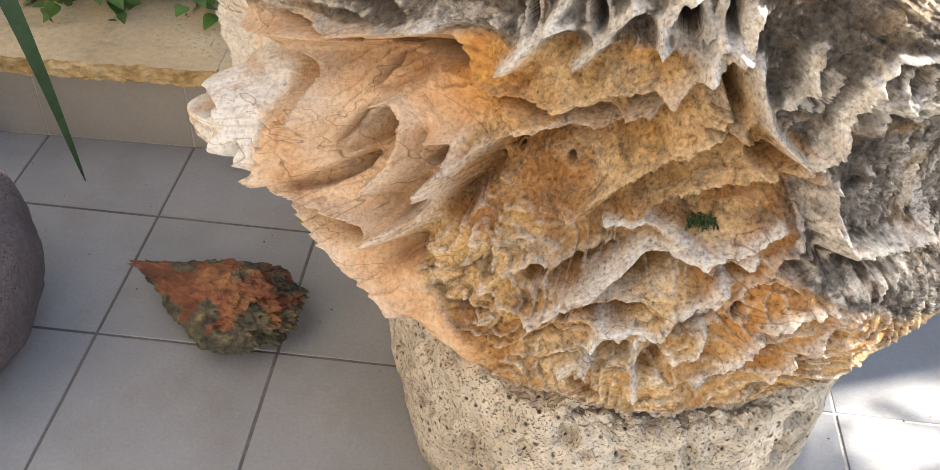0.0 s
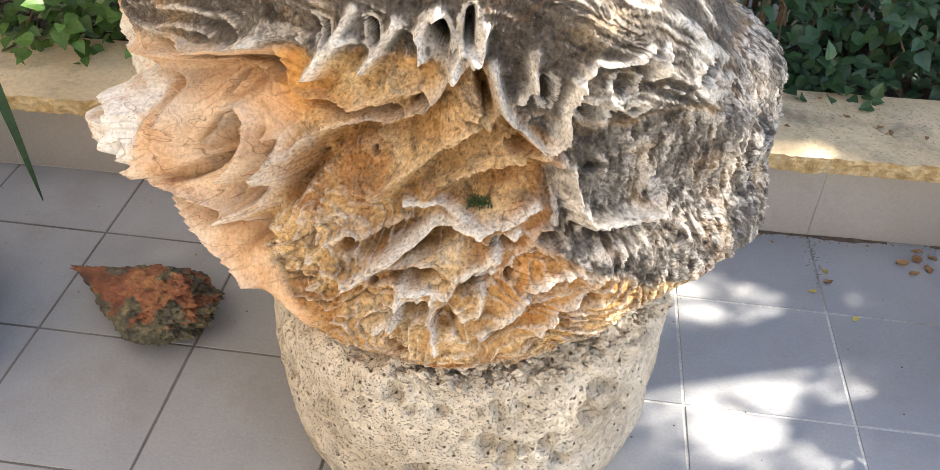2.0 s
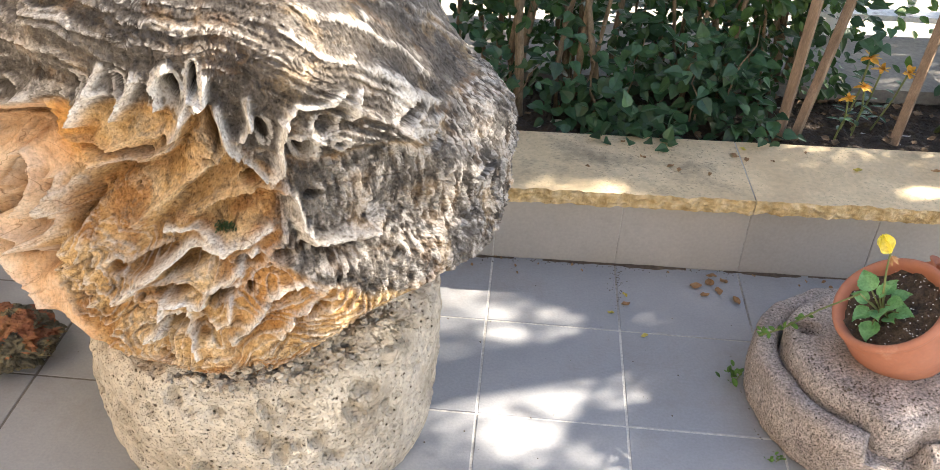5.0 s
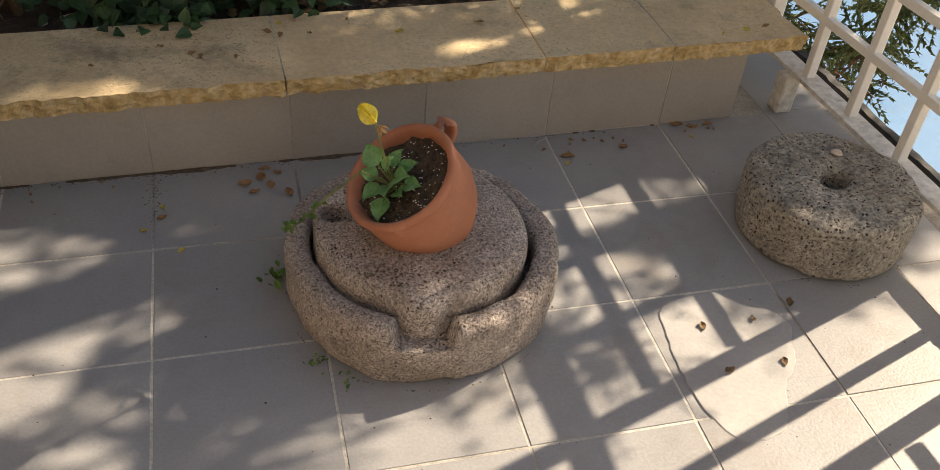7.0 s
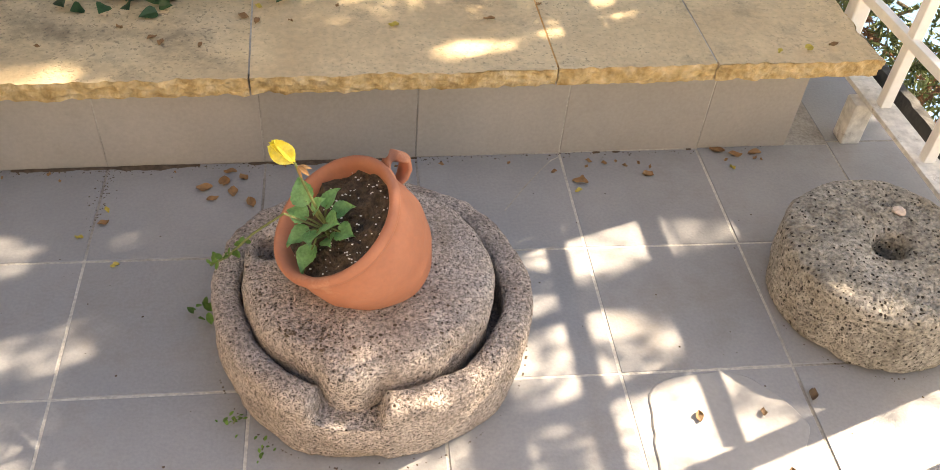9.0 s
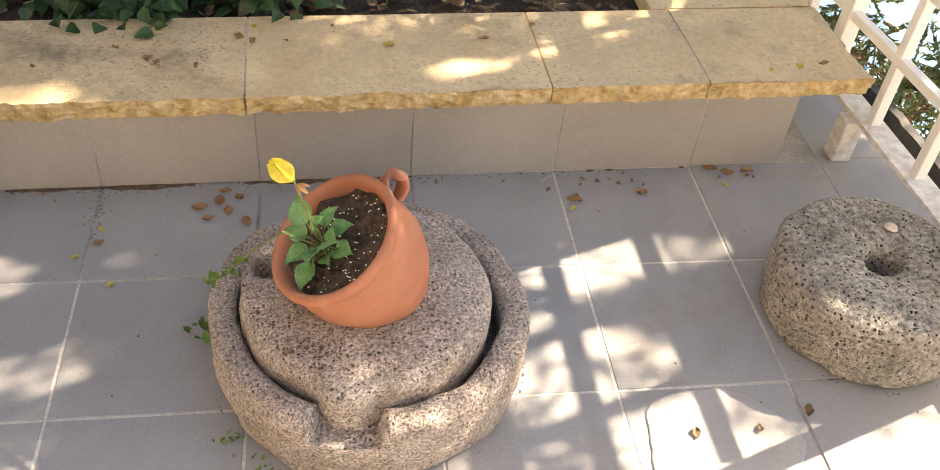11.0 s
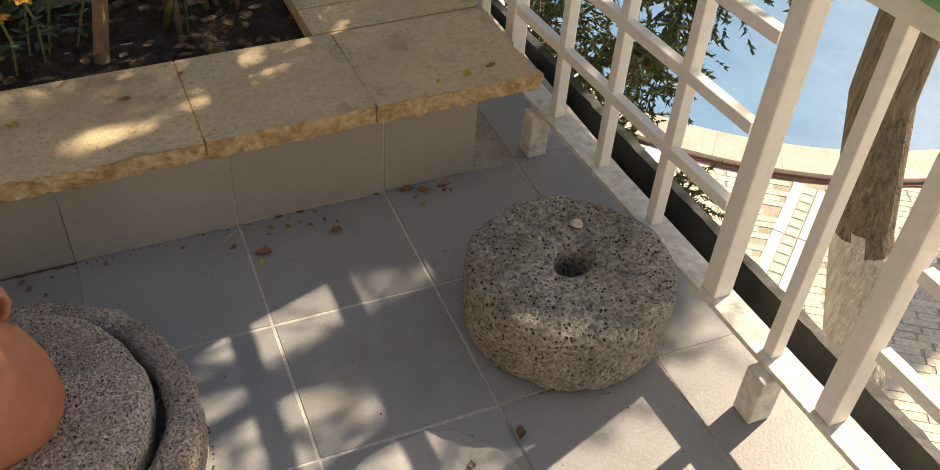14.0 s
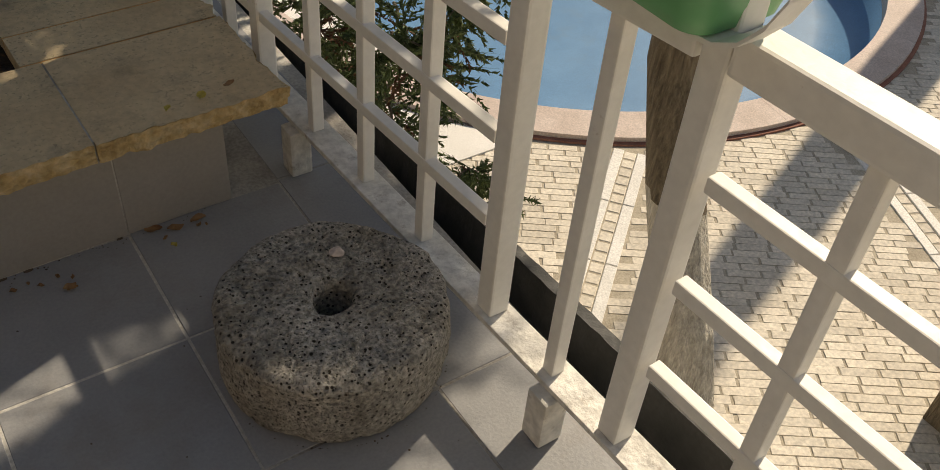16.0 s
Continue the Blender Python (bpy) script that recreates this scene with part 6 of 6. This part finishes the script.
def conifer(name, label, foot, trunk_pts, branches, seed, twigs=30):
    rnd = random.Random(seed)
    t = thing(name, label, "tree")
    pts = [Vector(p) for p, r in trunk_pts]
    radii = [r for p, r in trunk_pts]
    bm = bmesh.new()
    n, sides = 70, 40
    rings = []
    for i in range(n + 1):
        s = i / n * (len(pts) - 1)
        k = min(len(pts) - 2, int(s))
        f = s - k
        c, r = pts[k].lerp(pts[k + 1], f), radii[k] + (radii[k + 1] - radii[k]) * f
        rings.append([bm.verts.new(c + Vector((math.cos(a), math.sin(a), 0)) * r * (1 + 0.10 * noise.noise(Vector((math.cos(a) * 5, math.sin(a) * 5, c.z * 0.7))) + 0.05 * noise.noise(Vector((math.cos(a) * 14, math.sin(a) * 14, c.z * 1.5))))) for a in [2 * math.pi * q / sides for q in range(sides)]])
    for a, b in zip(rings, rings[1:]):
        for k in range(sides):
            face = bm.faces.new((a[k], a[(k + 1) % sides], b[(k + 1) % sides], b[k]))
            face.material_index = 1 if face.calc_center_median().z + 0.15 * noise.noise(face.calc_center_median() * 8) < GZ + 1.05 else 0
    stem = part("trunk", mesh_of(bm, "trunk", [BARK, LIMEWASH], True), None, t, "furrowed trunk limewashed at its foot")
    verts, faces, cones_v, cones_f = [], [], [], []
    for a, b, sag, dense_n in branches:
        a, b = Vector(a), Vector(b)
        if b.x < 3.1 and b.z < 1.0 and min(a.y, b.y) < 0.48 + 0.14 * max(0.0, 0.6 - b.z):
            continue
        line = []
        for k in range(13):
            f = k / 12
            line.append(a.lerp(b, f) + Vector((rnd.gauss(0, .015), rnd.gauss(0, .015), sag * math.sin(math.pi * f) + rnd.gauss(0, .012))))
        length = (b - a).length
        part("limb", tube(line, [max(0.002, (0.004 + 0.007 * length) * (1 - k / 13)) for k in range(13)], 6), BARK, stem, smooth=True)
        for _ in range(dense_n):
            k = rnd.uniform(2, 12)
            i = min(11, int(k))
            c = line[i].lerp(line[i + 1], k - i)
            out = Vector((rnd.gauss(0, 1), rnd.gauss(0, 1), rnd.gauss(-0.45, 0.7))).normalized()
            long_ = rnd.uniform(0.08, 0.24)
            cone = rnd.random() < 0.08
            e = c + out * long_
            bare = e.x < 3.1 and e.z < 1.0 and min(c.y, e.y) < 0.56 + 0.14 * max(0.0, 0.6 - e.z)
            if bare or any(in_gap(c + out * long_ * f) for f in (0.15, 0.45, 0.75, 1.0)):
                continue
            tv, tf = (cones_v, cones_f) if cone else (verts, faces)
            for j in range(twigs):
                f = rnd.uniform(0.1, 1)
                p = c + out * long_ * f + Vector((0, 0, -0.12 * long_ * f * f))
                way = (out + Vector((rnd.gauss(0, .55), rnd.gauss(0, .55), rnd.gauss(-0.1, .55)))).normalized()
                side = way.cross(Vector((rnd.gauss(0, 1), rnd.gauss(0, 1), rnd.gauss(0, 1)))).normalized()
                s, w = rnd.uniform(0.013, 0.031), 0.0047
                up = side.cross(way)
                o = len(tv)
                tv += [tuple(p + side * w), tuple(p - side * w * 0.5 + up * w), tuple(p - side * w * 0.5 - up * w), tuple(p + way * s)]
                tf += [(o, o + 1, o + 3), (o + 1, o + 2, o + 3), (o + 2, o, o + 3)]
            if not cone:
                o = len(tv)
                e = c + out * long_
                s3 = out.cross(Vector((0, 0, 1))).normalized() * 0.0022
                tv += [tuple(c + s3), tuple(c - s3), tuple(e), tuple(c + Vector((0, 0, 0.003)))]
                tf += [(o, o + 1, o + 2), (o + 1, o + 3, o + 2), (o + 3, o, o + 2)]
    ob = part("foliage", raw("foliage", verts, faces, NEEDLE), None, t, "scaly green conifer sprays")
    ob["kind"] = "stuff"
    if cones_f:
        ob = part("cone_mass", raw("cone_mass", cones_v, cones_f, BROWNCONE), None, t, "dry brown cone clusters")
        ob["kind"] = "stuff"
    return t


rnd = random.Random(50)
# boughs that hang down outside the railing near the planter
near = []
for i in range(7):
    a = Vector((rnd.uniform(2.35, 2.65), rnd.uniform(0.45, 0.85), rnd.uniform(0.8, 1.15)))
    near.append((a, a + Vector((rnd.uniform(-0.15, 0.15), rnd.uniform(-0.35, 0.0), rnd.uniform(-0.3, -0.05))), 0.04, 60))
for i in range(30):
    a = Vector((rnd.uniform(2.35, 2.9), rnd.uniform(0.7, 2.2), rnd.uniform(-0.9, 0.5)))
    near.append((a, a + Vector((rnd.uniform(-0.35, 0.2), rnd.uniform(-0.55, 0.2), rnd.uniform(-0.5, -0.05))), rnd.uniform(0.0, 0.08), 62))
# from here on, boughs mostly above the view, added to shade the terrace
for i in range(36):
    h = rnd.uniform(0.85, 1.9)
    a = Vector((rnd.uniform(2.35, 2.75), rnd.uniform(0.60 if h < 1.3 else 0.42, 1.1), h))
    near.append((a, a + Vector((rnd.uniform(-0.25, 0.2), rnd.uniform(-0.22, 0.2), rnd.uniform(-0.3, 0.0))), rnd.uniform(0.0, 0.06), 46))
for i in range(34):
    h = rnd.uniform(1.55, 3.1)
    a = Vector((rnd.uniform(2.35, 2.85), rnd.uniform(0.20, 0.62), h))
    near.append((a, a + Vector((rnd.uniform(-0.25, 0.2), rnd.uniform(-0.15, 0.2), rnd.uniform(-0.25, 0.05))), rnd.uniform(0.0, 0.06), 40))
for i in range(4):
    a = Vector((rnd.uniform(2.4, 2.75), rnd.uniform(0.30, 0.62), rnd.uniform(0.85, 1.2)))
    near.append((a, a + Vector((rnd.uniform(-0.2, 0.2), rnd.uniform(-0.10, 0.15), rnd.uniform(-0.08, 0.05))), rnd.uniform(0.0, 0.04), 40))
for i in range(52):
    a = Vector((rnd.uniform(2.5, 3.1), rnd.uniform(0.85, 2.3), rnd.uniform(0.6, 2.6)))
    near.append((a, a + Vector((rnd.uniform(-0.5, 0.3), rnd.uniform(-0.5, 0.5), rnd.uniform(-0.5, 0.1))), rnd.uniform(0.0, 0.1), 75))
for i in range(34):
    a = Vector((rnd.uniform(2.4, 3.0), rnd.uniform(1.0, 2.0), rnd.uniform(2.5, 3.7)))
    near.append((a, a + Vector((rnd.uniform(-0.4, 0.4), rnd.uniform(-0.4, 0.4), rnd.uniform(-0.4, 0.2))), rnd.uniform(0.0, 0.1), 80))
for i in range(44):
    a = Vector((2.75, 2.3, rnd.uniform(1.6, 4.2)))
    near.append((a, a + Vector((rnd.uniform(-0.7, 0.9), rnd.uniform(-1.5, 0.6), rnd.uniform(-0.5, 0.3))), rnd.uniform(0.0, 0.15), 75))
for i in range(46):
    a = Vector((rnd.uniform(2.4, 3.1), rnd.uniform(0.9, 2.0), rnd.uniform(2.9, 4.0)))
    near.append((a, a + Vector((rnd.uniform(-0.4, 0.4), rnd.uniform(-0.4, 0.4), rnd.uniform(-0.4, 0.2))), rnd.uniform(0.0, 0.1), 80))
conifer("conifer_tree", "dark conifer with hanging sprays just outside the railing", (2.7, 3.1), [((2.65, 3.2, GZ), 0.15), ((2.7, 3.0, 0), 0.11), ((2.75, 2.3, 4.4), 0.04)], near, 31)
high = []
for i in range(34):
    a = Vector((4.2, 1.35, rnd.uniform(2.7, 5.6)))
    high.append((a, a + Vector((rnd.uniform(-1.4, 1.2), rnd.uniform(-0.42, 1.5), rnd.uniform(-0.4, 0.8))), rnd.uniform(0.0, 0.15), 70))
# limbs above the view, added on the sun's line to shade the millstone corner
for i in range(52):
    a = Vector((4.2, 1.40, rnd.uniform(1.95, 2.4)))
    high.append((a, Vector((rnd.uniform(3.9, 4.5), rnd.uniform(0.58, 1.1), rnd.uniform(2.0, 2.42))), rnd.uniform(-0.02, 0.02), 80))
conifer("conifer_tree", "tall conifer with bare furrowed trunk standing in the court", (4.0, 0.7), [((3.97, 0.66, GZ - 0.02), 0.20), ((3.98, 0.78, GZ + 0.45), 0.158), ((4.04, 1.11, -1.5), 0.148), ((4.10, 1.33, -0.95), 0.148), ((4.2, 1.45, 1.0), 0.13), ((4.2, 1.3, 6.0), 0.05)], high, 32)
# unseen caster of the long court shadow, its kind unknown, built as a trunk
far = []
for i in range(8):
    a = Vector((12.6, 3.8, rnd.uniform(3.6, 4.2)))
    far.append((a, a + Vector((rnd.uniform(-0.5, 0.6), rnd.uniform(-0.5, 0.6), rnd.uniform(0.0, 0.4))), rnd.uniform(0.0, 0.1), 30))
conifer("conifer_tree", "unseen thick bare trunk added to cast a shadow on the court", (12.6, 3.8), [((12.6, 3.8, GZ - 0.02), 0.30), ((12.6, 3.8, 2.0), 0.26), ((12.6, 3.8, 4.3), 0.20)], far, 33)


def rail_box():
    """The green trough hung on the railing."""
    b = thing("planter_trough", "green plastic flower trough hung on the white railing", "planter", pose(1.79, -0.53, 0.850))
    bm = bmesh.new()
    prof = [(0.100, 0.058, 0.0), (0.114, 0.070, 0.006), (0.118, 0.076, 0.03), (0.120, 0.082, 0.075), (0.128, 0.090, 0.078), (0.131, 0.092, 0.10), (0.138, 0.098, 0.155), (0.146, 0.106, 0.158), (0.146, 0.106, 0.172), (0.134, 0.094, 0.172), (0.125, 0.085, 0.06)]
    rings = []
    for hy, hx, z in prof:
        ring = []
        r = 0.03
        for cx, cy, a0 in ((1, 1, 0), (-1, 1, 90), (-1, -1, 180), (1, -1, 270)):
            for k in range(6):
                a = radians(a0 + 18 * k)
                ring.append(bm.verts.new((cx * (hx - r) + r * math.cos(a), cy * (hy - r) + r * math.sin(a), z)))
        rings.append(ring)
    for p, q in zip(rings, rings[1:]):
        for k in range(24):
            bm.faces.new((p[k], p[(k + 1) % 24], q[(k + 1) % 24], q[k]))
    bm.faces.new(rings[0][::-1])
    bm.faces.new(rings[-1])
    part("trough", bm, GREENPLASTIC, b, "", True)
    bm = bmesh.new()
    rings = []
    for hy, hx, z in ((0.150, 0.110, 0.150), (0.153, 0.113, 0.156), (0.153, 0.113, 0.172), (0.149, 0.109, 0.177), (0.136, 0.096, 0.177), (0.136, 0.096, 0.160)):
        ring = []
        for cx, cy, a0 in ((1, 1, 0), (-1, 1, 90), (-1, -1, 180), (1, -1, 270)):
            for k in range(6):
                a = radians(a0 + 18 * k)
                ring.append(bm.verts.new((cx * (hx - 0.03) + 0.03 * math.cos(a), cy * (hy - 0.03) + 0.03 * math.sin(a), z)))
        rings.append(ring)
    for p, q in zip(rings, rings[1:]):
        for k in range(24):
            bm.faces.new((p[k], p[(k + 1) % 24], q[(k + 1) % 24], q[k]))
    part("rim", bm, GREENPLASTIC, b, "", True)


rail_box()


def low_wall():
    w = thing("low_wall", "low dark wall with a pale capstone in the court", "wall", pose(5.35, -0.45, GZ))
    part("body", box(-0.35, 0.35, -0.6, 0.3, 0, 0.42, 0.01), BARK, w)
    part("capstone", box(-0.4, 0.4, -0.65, 0.35, 0.42, 0.50, 0.012), WHITESTONE, w, "pale capstone")


low_wall()


def crumbs(name, label, spots, mat, seed, lo, hi):
    """Loose crumbs, each a small uneven lump, as one scatter."""
    rnd = random.Random(seed)
    verts, faces = [], []
    for x, y, z in spots:
        r = rnd.uniform(lo, hi)
        o = len(verts)
        ring = []
        n = 5
        a0 = rnd.uniform(0, 6)
        for k in range(n):
            a = a0 + 2 * math.pi * k / n
            rr = r * rnd.uniform(0.6, 1.3)
            verts.append((x + rr * math.cos(a), y + rr * math.sin(a), z))
        verts.append((x + r * rnd.uniform(-.3, .3), y + r * rnd.uniform(-.3, .3), z + r * rnd.uniform(0.4, 0.9)))
        faces += [(o + k, o + (k + 1) % n, o + n) for k in range(n)]
    ob = new(name, raw(name, verts, faces, mat))
    return tagged(ob, label, "debris", kind="stuff")


rnd = random.Random(91)
foot = []
for _ in range(900):
    x = rnd.uniform(-1.2, 1.56)
    if rnd.random() < 0.35 + 0.65 * math.exp(-((x - 0.1) / 0.35) ** 2):
        foot.append((x, 0.275 + 0.0305 * x - abs(rnd.gauss(0, 0.012)), 0.0))
for _ in range(90):
    foot.append((rnd.gauss(0.0, 0.012) + 0.0, 0.27 - abs(rnd.gauss(0, 0.10)), 0.0))
for _ in range(260):
    foot.append((rnd.uniform(-2.2, 1.7), rnd.uniform(-1.1, 0.25), 0.0005))
for _ in range(140):
    a = rnd.uniform(0, 6.283)
    foot.append((0.553 + 0.285 * math.cos(a), -0.222 + 0.285 * math.sin(a), 0.0))
    foot.append((1.545 + 0.205 * math.cos(a), -0.172 + 0.205 * math.sin(a), 0.0))
crumbs("soil_crumbs", "dark soil crumbs and grit along the planter foot", foot, CRUMB, 92, 0.0008, 0.0028)
top = []
for _ in range(420):
    a, r = rnd.gauss(-2.3, 0.55), rnd.uniform(0.10, 0.205)
    top.append((0.543 + r * math.cos(a), -0.222 + r * math.sin(a), 0.196))
crumbs("spilt_soil", "dark potting soil spilt on the upper millstone", top, CRUMB, 93, 0.0010, 0.0032)
grit = []
for _ in range(110):
    a, r = rnd.uniform(0, 6.283), 0.092 * math.sqrt(rnd.random())
    p = POT @ Vector((r * math.cos(a), r * math.sin(a), 0.062))
    grit.append(tuple(p))
crumbs("perlite_grit", "white perlite grains on the pot's soil", grit, WHITESTONE, 94, 0.0008, 0.0024)


def weed(x, y, z, seed, size, n):
    rnd = random.Random(seed)
    s = thing("weed_sprig", "small bright green weed sprouting beside the millstone", "weed", pose(x, y, z), group="weed sprigs")
    v, f = leaf_cloud([((rnd.gauss(0, size), rnd.gauss(0, size), abs(rnd.gauss(0, size))), (rnd.uniform(-1, 1), rnd.uniform(-1, 1), rnd.uniform(0, 1)), (0, 0, 1), rnd.uniform(0.7, 1.4) * size) for _ in range(n)], LEAF_ROUND)
    part("leaves", raw("leaves", v, f, MOSS), None, s)
    part("stem", tube([Vector((0, 0, 0)), Vector((size * 0.4, 0, size * 1.2))], 0.0012, 5), GREENCANE, s)


weed(0.31, -0.40, 0.0, 1, 0.010, 14)
weed(0.36, -0.455, 0.0, 2, 0.008, 9)
weed(0.265, -0.15, 0.0, 3, 0.018, 22)
weed(0.375, -0.29, 0.12, 4, 0.008, 10)

# a pale mended crack across one tile by the planter
pts = [(1.0, 0.29), (0.975, 0.275), (0.94, 0.235), (0.90, 0.185), (0.875, 0.150), (0.845, 0.11)]
bm = bmesh.new()
prev = None
for i, (x, y) in enumerate(pts):
    w = 0.0009 + 0.0004 * (i % 2)
    pair = [bm.verts.new((x - w, y + w, 0.0022)), bm.verts.new((x + w, y - w, 0.0022))]
    if prev:
        bm.faces.new((prev[0], prev[1], pair[1], pair[0]))
    prev = pair
part("mended_crack", bm, GROUT, floor)


def cement_film():
    """A thin pale cement smear dried over the joint of two tiles."""
    edge = [Vector(p) for p in ((1.06, -0.36), (1.19, -0.342), (1.245, -0.364), (1.294, -0.42), (1.312, -0.465), (1.291, -0.517), (1.274, -0.567), (1.229, -0.609), (1.193, -0.674), (1.154, -0.727), (1.071, -0.733), (1.03, -0.66), (1.02, -0.56), (1.03, -0.45))]
    mid = sum(edge, Vector((0, 0))) / len(edge)
    bm = bmesh.new()
    rim, top = [], []
    n = len(edge)
    for i in range(n * 6):
        k, f = i // 6, (i % 6) / 6
        p0, p1, p2, p3 = edge[k - 1], edge[k], edge[(k + 1) % n], edge[(k + 2) % n]
        p = 0.5 * (2 * p1 + (p2 - p0) * f + (2 * p0 - 5 * p1 + 4 * p2 - p3) * f * f + (3 * p1 - p0 - 3 * p2 + p3) * f ** 3)
        p = p + (p - mid).normalized() * 0.006 * noise.noise(Vector((p.x * 40, p.y * 40, 3)))
        rim.append(bm.verts.new((p.x, p.y, 0.0008)))
        q = mid + (p - mid) * 0.985
        top.append(bm.verts.new((q.x, q.y, 0.0024)))
    for i in range(len(rim)):
        j = (i + 1) % len(rim)
        bm.faces.new((rim[i], rim[j], top[j], top[i]))
    bm.faces.new(top)
    part("cement_smear", bm, FILM, floor, "thin pale cement smear dried on the tiles")


cement_film()
fallen("dry_leaf", "curled brown leaf fallen on the grey tiles", [(1.238, -0.437), (1.118, -0.438), (1.12, -0.564), (1.246, -0.562), (1.344, -0.405)], DEADLEAF, 14, lambda x, y: 0.0025, (0.016, 0.028))


def soil_line():
    """Dark soil washed out along the planter's foot."""
    bm = bmesh.new()
    prev = None
    for i in range(330):
        x = -0.45 + 1.98 * i / 329
        w = 0.006 + 0.014 * noise.noise(Vector((x * 6, 1, 0))) + 0.006 * noise.noise(Vector((x * 40, 2, 0)))
        w -= 0.006 * min(1, max(0, (x - 0.5) / 0.3))
        if w < 0.0022:
            prev = None
            continue
        y = 0.277 + 0.0262 * x - 0.001
        h = 0.0015 + 0.2 * w
        ring = [bm.verts.new((x, y - w, 0.0006)), bm.verts.new((x, y - 0.5 * w, 0.0006 + h * 0.7)), bm.verts.new((x, y, 0.0006 + h))]
        if prev:
            bm.faces.new((prev[0], ring[0], ring[1], prev[1]))
            bm.faces.new((prev[1], ring[1], ring[2], prev[2]))
        prev = ring
    tagged(new("washed_soil", mesh_of(bm, "washed_soil", CRUMB, True)), "thin dark soil washed along the planter foot", "soil", kind="stuff")


soil_line()

# ---------------------------------------------------------------- paving pieces, last
setts()


def floor_tiles():
    rnd = random.Random(17)
    gap = 0.0055
    full = []
    for k in range(3):
        v, f = slab_piece(T - gap, T - gap, 0.02, 0.0010)
        full.append(raw("floor_tile", v, f, TILE))
    shapes = {}
    for i in range(-10, 6):
        for j in range(-12, 6):
            x0, x1, y0, y1 = T * i, T * (i + 1), T * j, T * (j + 1)
            y0, y1 = (v - 0.006 if abs(v) < 0.01 else v for v in (y0, y1))
            x1 = min(x1, 1.86)
            x0 = max(x0, -3.38)
            if x0 < 1.55:
                y1 = min(y1, 0.277 + 0.0262 * (x0 + x1) / 2 + 0.006)
            if x1 - x0 < 0.03 or y1 - y0 < 0.02 or y1 > 1.7 or y0 < -4.1:
                continue
            if abs(x1 - x0 - T) < 0.001 and abs(y1 - y0 - T) < 0.001:
                me = rnd.choice(full)
            else:
                key = (round(x1 - x0, 3), round(y1 - y0, 3))
                if key not in shapes:
                    v, f = slab_piece(x1 - x0 - gap, y1 - y0 - gap, 0.02, 0.0010)
                    shapes[key] = raw("floor_tile", v, f, TILE)
                me = shapes[key]
            ob = new("floor_tile", me)
            ob.parent = floor if x0 > -0.6 else floor_west
            ob.location = ((x0 + x1) / 2, (y0 + y1) / 2, rnd.uniform(-0.0008, 0.0008))
            ob.rotation_euler = (rnd.uniform(-.0015, .0015), rnd.uniform(-.0015, .0015), rnd.choice((0, math.pi)) + rnd.uniform(-.001, .001))


floor_tiles()
